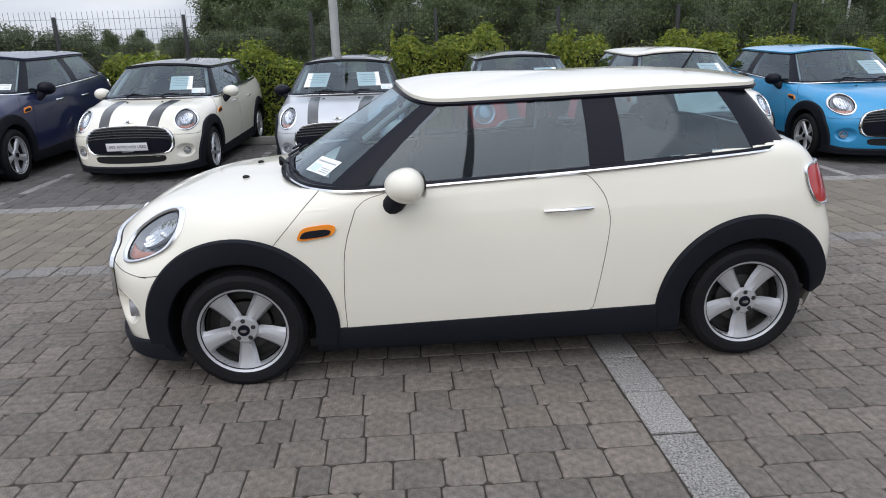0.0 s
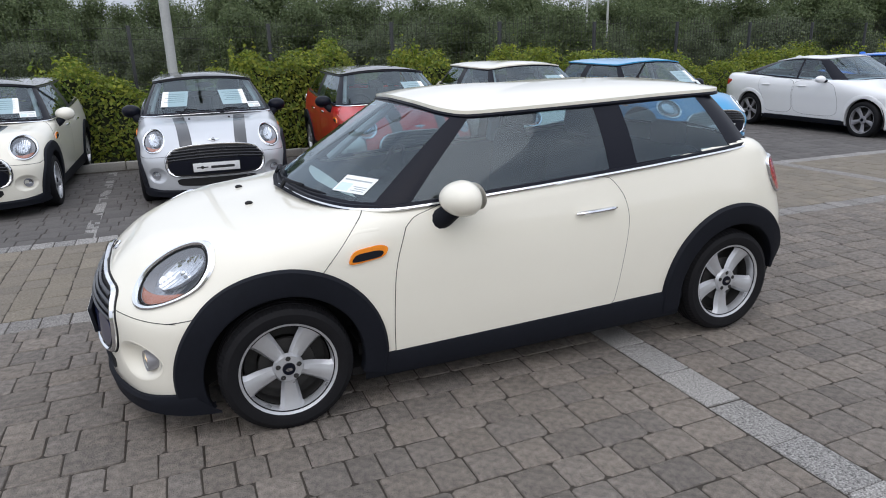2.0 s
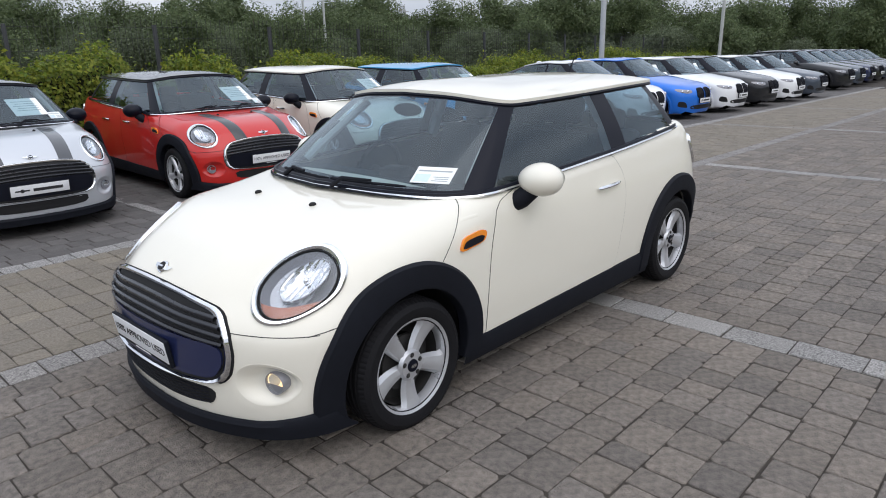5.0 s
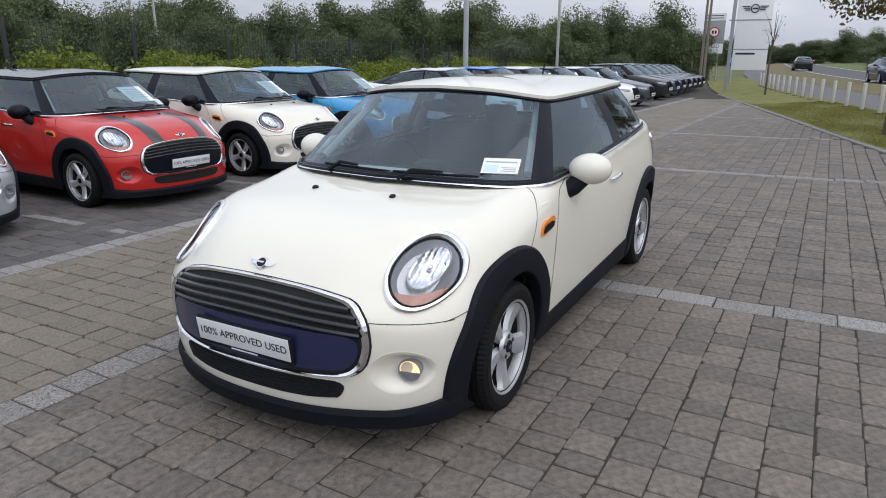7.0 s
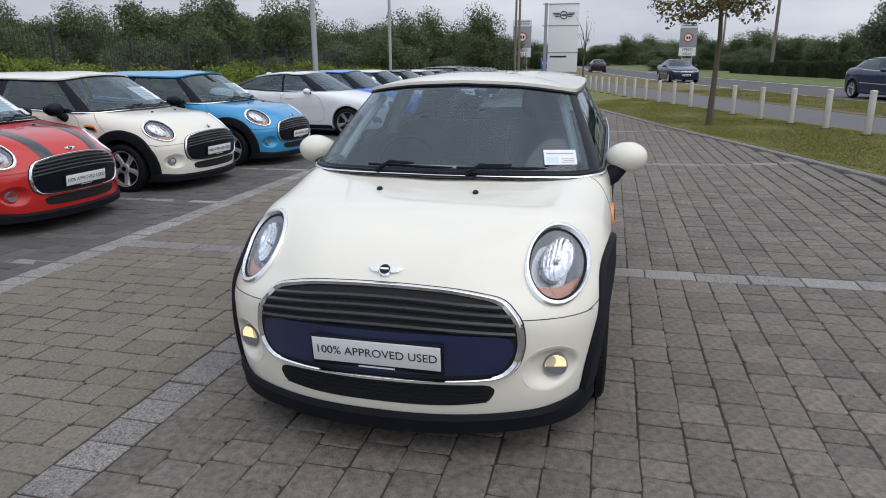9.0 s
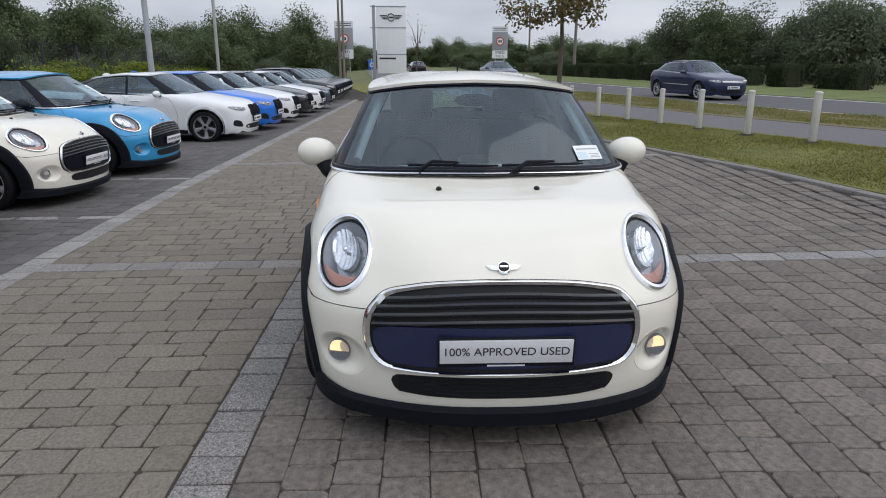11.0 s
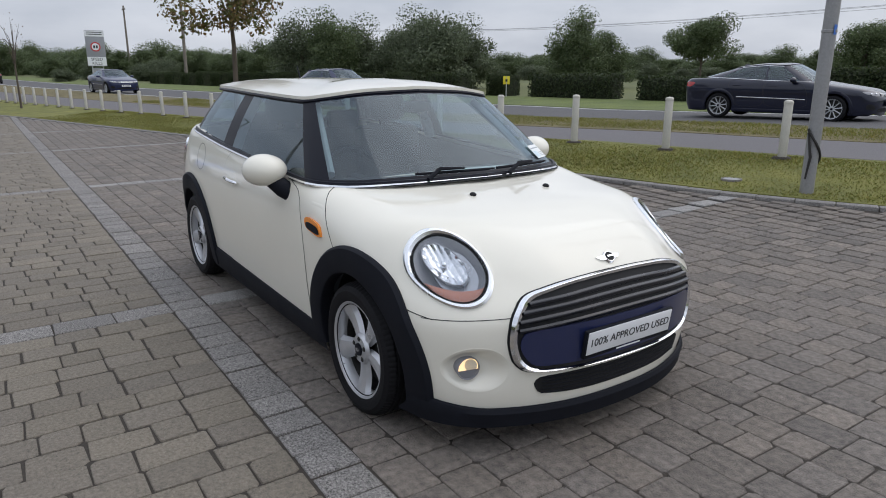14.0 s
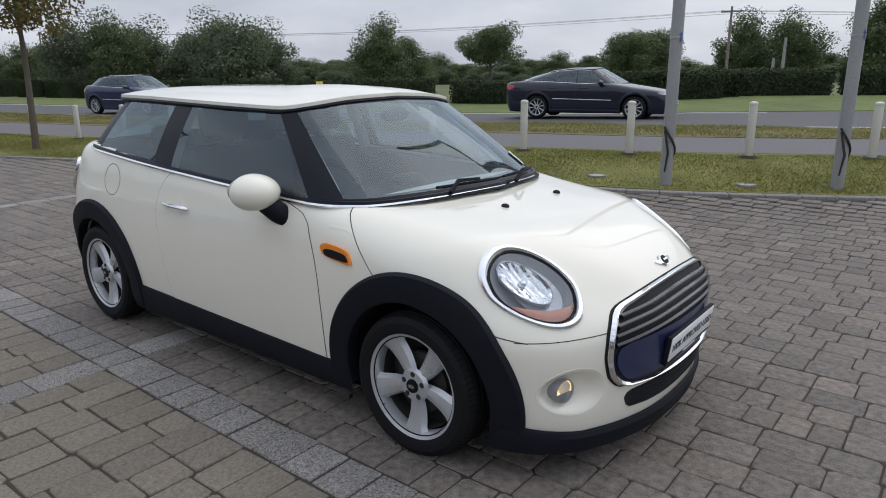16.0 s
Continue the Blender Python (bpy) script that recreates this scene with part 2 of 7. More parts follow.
def ball(c, r, n=20, k=14):
    """An ellipsoid with radii r."""
    v, f = [], []
    for j in range(k + 1):
        t = math.pi * j / k
        for i in range(n):
            a = 2 * math.pi * i / n
            v.append((c[0] + r[0] * math.sin(t) * math.cos(a), c[1] + r[1] * math.sin(t) * math.sin(a), c[2] + r[2] * math.cos(t)))
    for j in range(k):
        for i in range(n):
            f.append((j * n + i, (j + 1) * n + i, (j + 1) * n + (i + 1) % n, j * n + (i + 1) % n))
    return v, f


def smooth_curve(*pts):
    """A smooth line through (x, y) knots, level outside them."""
    xs, ys = np.array([p[0] for p in pts], float), np.array([p[1] for p in pts], float)
    d = np.diff(ys) / np.diff(xs)
    m = np.concatenate(([d[0]], np.where(d[:-1] * d[1:] > 0, 2 * d[:-1] * d[1:] / (d[:-1] + d[1:] + 1e-12), 0), [d[-1]]))

    def at(x):
        x = np.clip(np.asarray(x, float), xs[0], xs[-1])
        i = np.clip(np.searchsorted(xs, x) - 1, 0, len(xs) - 2)
        h = xs[i + 1] - xs[i]
        t = (x - xs[i]) / h
        return ys[i] * (2 * t**3 - 3 * t**2 + 1) + m[i] * h * (t**3 - 2 * t**2 + t) + ys[i + 1] * (3 * t**2 - 2 * t**3) + m[i + 1] * h * (t**3 - t**2)
    return at


def smax(a, b, k):
    h = np.maximum(k - np.abs(a - b), 0) / k
    return np.maximum(a, b) + h * h * k / 4


def ease(t):
    t = np.clip(t, 0, 1)
    return t * t * (3 - 2 * t)


def grid_faces(rows, cols, closed=False, flip=False):
    out = []
    for j in range(rows - 1):
        for i in range(cols if closed else cols - 1):
            q = (j * cols + i, j * cols + (i + 1) % cols, (j + 1) * cols + (i + 1) % cols, (j + 1) * cols + i)
            out.append(q[::-1] if flip else q)
    return out


# ---- cars: a body field, panels laid on it, a glasshouse, wheels and fittings; the front looks along -x ----
def field(c, p):
    x, ay, z = p[..., 0], np.abs(p[..., 1]), p[..., 2]
    q = ay / c["half"]
    side = ay - (c["width"](x) + c["side"](z))
    top = z - (c["top"](x) - c["crown"](x) * q**2.4)
    dent = 0
    for dy, dz, ry, rz, depth in c["dents"]:
        dent = dent + depth * np.exp(-(((ay - dy) / ry) ** 2 + ((z - dz) / rz) ** 2) ** 2.6)
    front = c["front"](z) + c["sweep_f"] * q**2.4 + dent - x
    rear = x - (c["rear"](z) - c["sweep_r"] * q**2.6)
    s = smax(side, top, c["k_top"](x))
    brow = c["brow"] * ease((q - 0.32) / 0.45) * ease((z - 0.52) / 0.2) * ease((1.02 - z) / 0.26)
    s = smax(smax(s, front, c["k_front"] + brow), rear, c["k_rear"])
    return np.maximum(s, c["base"] - z)


def solve(c, a, b):
    """The points between a (inside) and b (outside) that lie on the body."""
    lo, hi = np.zeros(a.shape[:-1]), np.ones(a.shape[:-1])
    for _ in range(22):
        mid = (lo + hi) / 2
        out = field(c, a + (b - a) * mid[..., None]) > 0
        lo, hi = np.where(out, lo, mid), np.where(out, mid, hi)
    return a + (b - a) * lo[..., None]


def normal(c, p):
    g = np.stack([field(c, p + 0.004 * e) - field(c, p - 0.004 * e) for e in np.eye(3)], -1)
    return g / (np.linalg.norm(g, axis=-1, keepdims=True) + 1e-9)


def on_body(c, uv, way, off=0.0):
    """Lays 2D points on the body: way 'f' takes (y, z) from the front, 'l' and 'r' (x, z) from the sides, 't' (x, y) from above."""
    u, v = uv[..., 0], uv[..., 1]
    o = np.zeros_like(u)
    if way == "f":
        a, b = np.stack([o + c["mid"], u, v], -1), np.stack([o - 3.2, u, v], -1)
    elif way == "b":
        a, b = np.stack([o + 0.9, u, v], -1), np.stack([o + 3.2, u, v], -1)
    elif way == "t":
        a, b = np.stack([u, v, o + 0.45], -1), np.stack([u, v, o + 1.7], -1)
    else:
        s = -1 if way == "l" else 1
        a, b = np.stack([u, o, v], -1), np.stack([u, o + 1.3 * s, v], -1)
    p = solve(c, a, b)
    return p + normal(c, p) * np.asarray(off)[..., None]


def resample(pts, n):
    p = np.array(pts + [pts[0]], float)
    d = np.concatenate(([0], np.cumsum(np.linalg.norm(np.diff(p, axis=0), axis=1))))
    t = np.linspace(0, d[-1], n, endpoint=False)
    return np.stack([np.interp(t, d, p[:, 0]), np.interp(t, d, p[:, 1])], -1)


def soft_loop(pts, n, rounds=3):
    """A closed outline through corner points, with rounded corners."""
    p = np.array(pts, float)
    for _ in range(rounds):
        q = np.roll(p, -1, 0)
        p = np.stack([0.82 * p + 0.18 * q, 0.18 * p + 0.82 * q], 1).reshape(-1, 2)
    return resample(p.tolist(), n)


def ellipse(cy, cz, ry, rz, n, tilt=0.0, power=2.0):
    a = np.linspace(0, 2 * math.pi, n, endpoint=False)
    e = 2 / power
    u, v = ry * np.sign(np.cos(a)) * np.abs(np.cos(a)) ** e, rz * np.sign(np.sin(a)) * np.abs(np.sin(a)) ** e
    return np.stack([cy + u * math.cos(tilt) - v * math.sin(tilt), cz + u * math.sin(tilt) + v * math.cos(tilt)], -1)


def facing(c, v, f):
    """Turns the faces so that they look out of the body."""
    v3 = np.array(v)
    k = len(f) // 2
    q = v3[list(f[k][:3])]
    n = np.cross(q[1] - q[0], q[2] - q[0])
    return (v, f) if float(n @ normal(c, q.mean(0)[None])[0]) >= 0 else (v, [t[::-1] for t in f])


def panel(c, loop, way, off, skirt=0.006, rings=6):
    """A skin inside an outline, laid on the body and raised by off, its rim turned back down."""
    mid = loop.mean(0)
    ts = np.concatenate((np.linspace(0.02, 1, rings), [1.0]))
    uv = mid + (loop - mid) * ts[:, None, None]
    offs = np.full(uv.shape[:2], off)
    offs[-1] = off - skirt
    p = on_body(c, uv, way, offs)
    n = loop.shape[0]
    return facing(c, list(p.reshape(-1, 3)), grid_faces(len(ts), n, True) + [tuple(range(n))[::-1]])


def band(c, inner, outer, way, offs, closed=True, rounding=0.3):
    """A raised band between two outlines: offs are its heights at the edges and the middle."""
    e0, m, e1 = offs
    uv = np.stack([inner, inner + (outer - inner) * 0.02, inner + (outer - inner) * rounding, inner + (outer - inner) * (1 - rounding), inner + (outer - inner) * 0.98, outer])
    h = [e0, (e0 + m) / 2, m, m, (e1 + m) / 2, e1]
    p = on_body(c, uv, way, np.array(h)[:, None] + np.zeros(uv.shape[:2]))
    return facing(c, list(p.reshape(-1, 3)), grid_faces(6, inner.shape[0], closed))


def line(c, pts, way, half, off, n=40, lift=0.002):
    """A narrow strip along a line of 2D points."""
    p = np.array(pts, float)
    d = np.concatenate(([0], np.cumsum(np.linalg.norm(np.diff(p, axis=0), axis=1))))
    t = np.linspace(0, d[-1], n)
    cx, cy = smooth_curve(*zip(d, p[:, 0])), smooth_curve(*zip(d, p[:, 1]))
    q = np.stack([cx(t), cy(t)], -1)
    g = np.gradient(q, axis=0)
    g = g / (np.linalg.norm(g, axis=1, keepdims=True) + 1e-9)
    nrm = np.stack([-g[:, 1], g[:, 0]], -1)
    uv = np.stack([q - nrm * half, q - nrm * half * 0.6, q + nrm * half * 0.6, q + nrm * half])
    h = np.array([off - lift, off, off, off - lift])[:, None] + np.zeros(uv.shape[:2])
    pt = on_body(c, uv, way, h)
    return facing(c, list(pt.reshape(-1, 3)), grid_faces(4, n))


def body_shell(c, step, cut):
    """The painted body: a box of points drawn in to the field; cut(x, y, z) tells which faces are left open."""
    x0, x1, z0, z1 = c["x0"] - 0.15, c["x1"] + 0.15, c["base"] - 0.16, 1.25
    nx, ny, nz = int((x1 - x0) / step), int(2.0 / step), int((z1 - z0) / step)
    index, pts, faces = {}, [], []

    def vid(i, j, k):
        key = (i, j, k)
        if key not in index:
            index[key] = len(pts)
            pts.append((x0 + (x1 - x0) * i / nx, -1 + 2 * j / ny, z0 + (z1 - z0) * k / nz))
        return index[key]
    for i in range(nx):
        for j in range(ny):
            faces.append((vid(i, j, nz), vid(i + 1, j, nz), vid(i + 1, j + 1, nz), vid(i, j + 1, nz)))
        for k in range(nz):
            faces.append((vid(i, 0, k), vid(i + 1, 0, k), vid(i + 1, 0, k + 1), vid(i, 0, k + 1)))
            faces.append((vid(i + 1, ny, k), vid(i, ny, k), vid(i, ny, k + 1), vid(i + 1, ny, k + 1)))
    for j in range(ny):
        for k in range(nz):
            faces.append((vid(0, j + 1, k), vid(0, j, k), vid(0, j, k + 1), vid(0, j + 1, k + 1)))
            faces.append((vid(nx, j, k), vid(nx, j + 1, k), vid(nx, j + 1, k + 1), vid(nx, j, k + 1)))
    b = np.array(pts)
    a = b.copy()
    a[:, 0] = np.clip(b[:, 0], c["x0"] + 0.55, c["x1"] - 0.5)
    a[:, 1] = 0
    a[:, 2] = np.maximum(0.5 + 0.0 * a[:, 2], c["base"] + 0.05)
    p = solve(c, a, b)
    ctr = p[np.array(faces)].mean(1)
    keep = ~cut(ctr[:, 0], ctr[:, 1], ctr[:, 2])
    faces = [f for f, k in zip(faces, keep) if k]
    used = np.unique(np.array(faces))
    back = {int(o): n for n, o in enumerate(used)}
    return [p[o] for o in used], [tuple(back[int(i)] for i in f) for f in faces]


def glasshouse(c, n_u=6, n_v=8):
    """Faces of the glasshouse, sorted into panes and pillars: knots run from the screen's middle round to the rear."""
    belt, roof = c["belt"], c["roof"]
    u = np.arange(len(belt), dtype=float)
    fb, fr = [smooth_curve(*zip(u, [k[a] for k in belt])) for a in range(3)], [smooth_curve(*zip(u, [k[a] for k in roof])) for a in range(3)]
    lines = sorted(set(np.concatenate([np.linspace(i, i + 1, n_u + 1) for i in range(len(belt) - 1)]).round(5).tolist() + [e for p in c["panes"] for e in p[1:3]]))
    vs = sorted(set(np.linspace(0, 1, n_v + 1).round(5).tolist() + [e for p in c["panes"] for e in p[3:5]]))
    groups = {}

    def point(uu, vv, s):
        out = c["bulge"] * math.sin(math.pi * vv)
        p = np.array([f(uu) for f in fb]) * (1 - vv) + np.array([f(uu) for f in fr]) * vv
        d = np.array([p[0] - 0.3, p[1], 0])
        p = p + out * d / (np.linalg.norm(d) + 1e-6)
        return (p[0], s * p[1], p[2])
    for s in (-1, 1):
        for a, b in zip(lines[:-1], lines[1:]):
            for d, e in zip(vs[:-1], vs[1:]):
                um, vm, name = (a + b) / 2, (d + e) / 2, "pillars"
                for pn in c["panes"]:
                    if pn[1] < um < pn[2] and pn[3] < vm < pn[4]:
                        name = pn[0] if pn[0] in ("windscreen", "rear_window") else pn[0] + (" l" if s < 0 else " r")
                q = [point(a, d, s), point(b, d, s), point(b, e, s), point(a, e, s)]
                groups.setdefault(name, []).append(q[::-1] if s > 0 else q)
    out = {}
    for name, quads in groups.items():
        idx, v, f = {}, [], []
        for q in quads:
            ids = []
            for p in q:
                key = tuple(round(t, 4) for t in p)
                if key not in idx:
                    idx[key] = len(v)
                    v.append(p)
                ids.append(idx[key])
            ids = list(dict.fromkeys(ids))
            if len(ids) > 2:
                f.append(tuple(ids))
        out[name] = (v, f)
    return out, point


def roof_skin(c, n=72, rings=9):
    """The roof: from its rim inward with a gentle crown, the rim turned under."""
    roof = c["roof_rim"]
    u = np.arange(len(roof), dtype=float)
    f = [smooth_curve(*zip(u, [k[a] for k in roof])) for a in range(3)]
    t = np.linspace(0, len(roof) - 1, n)
    half = np.stack([g(t) for g in f], -1)
    rim = np.concatenate((half, half[-2:0:-1] * np.array([1, -1, 1])))
    mid = np.array([rim[:, 0].mean(), 0, 0])
    v = []
    for s in np.linspace(0.02, 1, rings):
        q = mid + (rim - mid) * np.array([s, s, 1])
        q[:, 2] = rim[:, 2] + c["roof_crown"] * (1 - s**2.6)
        zc = rim[:, 2].mean() + c["roof_crown"]
        q[:, 2] = q[:, 2] * s + (1 - s) * zc
        v.append(q)
    lip = rim.copy()
    lip[:, 2] -= 0.018
    inn = mid + (rim - mid) * np.array([0.975, 0.965, 1])
    inn[:, 2] -= 0.024
    v += [lip, inn]
    m = rim.shape[0]
    return list(np.concatenate(v)), grid_faces(rings + 2, m, True) + [tuple(range(m))], rim


def wheel(parent, x, y, side, r, rim_r, style, hi):
    """A wheel with its tyre, rim, hub cap and bolts; side is -1 or 1."""
    hub = new("wheel")
    hub.parent = parent
    hub.location = (x, y, r)
    n = 64 if hi else 28
    w = 0.085
    prof = [(rim_r - 0.01, -w * 0.8), (rim_r + 0.012, -w), (r - 0.035, -w * 1.06), (r - 0.012, -w * 0.93)]
    if hi:
        for g in (-0.045, -0.015, 0.015, 0.045):
            prof += [(r, g - 0.007), (r - 0.007, g - 0.004), (r - 0.007, g + 0.004), (r, g + 0.007)]
    else:
        prof += [(r, -w * 0.7), (r, w * 0.7)]
    prof += [(r - 0.012, w * 0.93), (r - 0.035, w * 1.06), (rim_r + 0.03, w * 1.04), (rim_r + 0.012, w), (rim_r - 0.012, w * 0.84)]
    prof = [(a, b * side) for a, b in prof]
    tv, tf = lathe(prof, 240 if hi else n, "y")
    if hi:
        m = 240
        tread = [i for i, (a, b) in enumerate(prof) if a > r - 0.013]
        tv = [tuple(np.array(p) * np.array([1 - 0.010, 1, 1 - 0.010])) if (i // m) in tread and (i % m) % 3 == 0 and abs(prof[i // m][1]) > 0.04 else p for i, p in enumerate(tv)]
    flat = r - (0.011 if hi else 0.006)
    tv = [(p[0], p[1], max(p[2], -flat)) for p in tv]
    part("tyre", (tv, tf), M["rubber"], hub, sharp=0.5 if hi else 0.9)
    lip = [(rim_r - 0.016, 0.02), (rim_r - 0.014, 0.055), (rim_r - 0.006, 0.077), (rim_r + 0.004, 0.082), (rim_r + 0.008, 0.074)]
    barrel = [(rim_r - 0.018, -0.08), (rim_r - 0.03, -0.03), (rim_r - 0.024, 0.03)]
    rim = joined(lathe([(a, b * side) for a, b in lip], n, "y"))
    spokes = []
    count = style["spokes"]
    for k in range(count):
        a0 = 2 * math.pi * (k + 0.75) / count
        pts = []
        rows, cols = 7, 7
        for i in range(rows):
            t = i / (rows - 1)
            rad = 0.045 + (rim_r - 0.055) * t
            hw = style["w0"] + (style["w1"] - style["w0"]) * t**0.8 + (0.012 if i == rows - 1 else 0)
            for j in range(cols):
                q = (j / (cols - 1) - 0.5) * 2
                depth = 0.058 + 0.014 * t - 0.010 * math.sin(math.pi * t) - (0.026 if abs(q) > 0.99 else 0.0095 * abs(q))
                cx, cz = rad, hw * q
                pts.append((cx * math.cos(a0) - cz * math.sin(a0), depth * side, cx * math.sin(a0) + cz * math.cos(a0)))
        spokes.append((pts, grid_faces(rows, cols)))
    part("rim", joined(rim, *spokes), style["mat"], hub, sharp=0.5)
    part("rim_barrel", lathe([(a, b * side) for a, b in barrel], n, "y"), M["iron"], hub)
    disc = lathe([(0.001, 0.012 * side), (0.125, 0.012 * side), (0.128, 0.0)], 24, "y")
    part("brake_disc", joined(disc, lathe([(0.128, -0.03 * side), (rim_r - 0.02, -0.03 * side)], 24, "y")), M["iron"], hub)
    centre = lathe([(0.001, 0.068 * side), (0.060, 0.066 * side), (0.070, 0.050 * side)], 28, "y")
    part("hub_centre", centre, style["mat"], hub)
    part("hub_cap", lathe([(0.001, 0.075 * side), (0.027, 0.074 * side), (0.030, 0.064 * side)], 24, "y"), M["pillar"], hub)
    if hi:
        part("cap_badge", moved(joined(box(-0.016, 0.016, -0.001, 0.001, -0.002, 0.002), box(-0.012, 0.012, -0.001, 0.001, 0.004, 0.007), box(-0.012, 0.012, -0.001, 0.001, -0.007, -0.004)), Matrix.Translation((0, 0.076 * side, 0))), M["chrome"], hub)
        for k in range(5):
            a = 2 * math.pi * (k + 0.25) / 5
            part("wheel_bolt", moved(lathe([(0.001, 0.071 * side), (0.0075, 0.071 * side), (0.0085, 0.0675 * side), (0.012, 0.0672 * side)], 8, "y"), Matrix.Translation((0.048 * math.cos(a), 0, 0.048 * math.sin(a)))), M["iron"], hub)
    return hub


def seat_geo(x, y, w, back, base_z, rake=0.16):
    """Cushion, backrest and headrest of a seat that looks along -x."""
    cushion = box(x - 0.26, x + 0.26, y - w, y + w, base_z, base_z + 0.14, 0.04)
    m = Matrix.Translation((x + 0.26, y, base_z + 0.10)) @ Matrix.Rotation(rake, 4, "Y")
    rest = moved(box(-0.06, 0.07, -w, w, 0, back, 0.05), m)
    head = moved(box(-0.05, 0.05, -min(w, 0.15), min(w, 0.15), back + 0.04, back + 0.21, 0.04), m)
    post = moved(box(-0.01, 0.01, -0.05, 0.05, back - 0.01, back + 0.06), m)
    return cushion, rest, joined(head, post)


def text_mesh(s, size, mat, parent, m, name="lettering", thick=0.0006):
    cu = bpy.data.curves.new(name, "FONT")
    cu.body, cu.size, cu.align_x, cu.align_y, cu.extrude = s, size, "CENTER", "CENTER", thick
    tmp = bpy.data.objects.new("tmp", cu)
    scene.collection.objects.link(tmp)
    me = bpy.data.meshes.new_from_object(tmp.evaluated_get(bpy.context.evaluated_depsgraph_get()))
    bpy.data.objects.remove(tmp)
    me.name = name
    me.materials.clear()
    me.materials.append(mat)
    ob = new(name, me)
    ob.parent, ob.matrix_local = parent, m
    return ob


# the small retro hatchback's form
SMALL = dict(
    x0=-2.03, x1=1.80, base=0.160, half=0.80, mid=-1.0, wheels=(-1.2475, 1.2475), track=0.745, wheel_r=0.297, rim_r=0.212,
    width=smooth_curve((-2.1, 0.70), (-1.75, 0.785), (-1.25, 0.832), (-0.6, 0.836), (0.3, 0.842), (1.0, 0.846), (1.3, 0.842), (1.6, 0.80), (1.9, 0.70)),
    side=smooth_curve((0.15, -0.05), (0.3, -0.022), (0.5, -0.004), (0.66, 0.0), (0.8, -0.008), (0.9, -0.026), (1.0, -0.05), (1.1, -0.08)),
    top=smooth_curve((-2.1, 0.62), (-2.0, 0.70), (-1.9, 0.770), (-1.75, 0.843), (-1.5, 0.908), (-1.28, 0.929), (-1.05, 0.952), (-0.9, 0.968), (0.4, 1.04), (1.2, 1.10), (1.9, 1.10)),
    crown=smooth_curve((-2.0, 0.03), (-1.6, 0.055), (-1.2, 0.05), (-0.8, 0.03), (0, 0.02), (1.9, 0.01)),
    k_top=smooth_curve((-2.0, 0.16), (-1.5, 0.20), (-1.0, 0.16), (-0.7, 0.09), (0.2, 0.06), (1.9, 0.08)),
    front=smooth_curve((0.1, -1.97), (0.2, -2.00), (0.3, -2.02), (0.45, -2.03), (0.58, -2.025), (0.70, -1.985), (0.80, -1.92), (0.9, -1.80), (1.0, -1.6)),
    rear=smooth_curve((0.1, 1.72), (0.3, 1.80), (0.48, 1.85), (0.60, 1.835), (0.75, 1.785), (0.95, 1.71), (1.1, 1.63)),
    sweep_f=0.30, sweep_r=0.13, brow=0.24, k_front=0.16, k_rear=0.16,
    dents=((0.624, 0.386, 0.086, 0.070, 0.058),),
    belt=((-1.085, 0, 0.970), (-1.02, 0.40, 0.963), (-0.86, 0.675, 0.950), (-0.65, 0.772, 0.952), (0.43, 0.786, 1.003), (0.60, 0.786, 1.013), (1.23, 0.762, 1.052), (1.42, 0.69, 1.066), (1.62, 0, 1.085)),
    roof=((-0.44, 0, 1.375), (-0.41, 0.30, 1.365), (-0.34, 0.535, 1.335), (-0.25, 0.592, 1.318), (0.42, 0.615, 1.335), (0.58, 0.615, 1.338), (1.09, 0.59, 1.345), (1.25, 0.53, 1.345), (1.38, 0, 1.36)),
    roof_rim=((-0.455, 0, 1.392), (-0.43, 0.30, 1.380), (-0.365, 0.53, 1.352), (-0.24, 0.605, 1.338), (0.42, 0.632, 1.352), (0.9, 0.618, 1.362), (1.25, 0.585, 1.364), (1.37, 0.45, 1.366), (1.48, 0, 1.372)),
    roof_crown=0.055, bulge=0.012,
    panes=(("windscreen", -0.1, 2.30, 0.06, 0.945), ("side_window", 3.02, 4.0, 0.035, 0.95), ("side_window", 5.0, 6.0, 0.06, 0.93), ("rear_window", 7.2, 8.1, 0.06, 0.93)),
)


def stretched(c, wb=0.0, tail=0.0):
    """A longer form of a car: wb metres more between the wheels, tail metres more behind."""
    def move(x):
        return x + wb * float(np.clip((x + 0.5) / 1.2, 0, 1)) + tail * float(np.clip((x - 0.9) / 0.6, 0, 1))

    plain = np.linspace(-2.6, 2.4, 200)
    shifted = np.array([move(t) for t in plain])

    def back(x):
        return np.interp(x, shifted, plain)
    d = dict(c)
    for k in ("width", "top", "crown", "k_top"):
        d[k] = (lambda f: lambda x: f(back(x)))(c[k])
    d["rear"] = (lambda f: lambda z: f(z) + wb + tail)(c["rear"])
    for k in ("belt", "roof", "roof_rim"):
        d[k] = tuple((move(p[0]), p[1], p[2]) for p in c[k])
    d["wheels"] = (c["wheels"][0], move(c["wheels"][1]) - tail * 0.4)
    d["x1"] = c["x1"] + wb + tail
    return d


FIVE = dict(spokes=5, w0=0.027, w1=0.054, mat=M["alloy"])


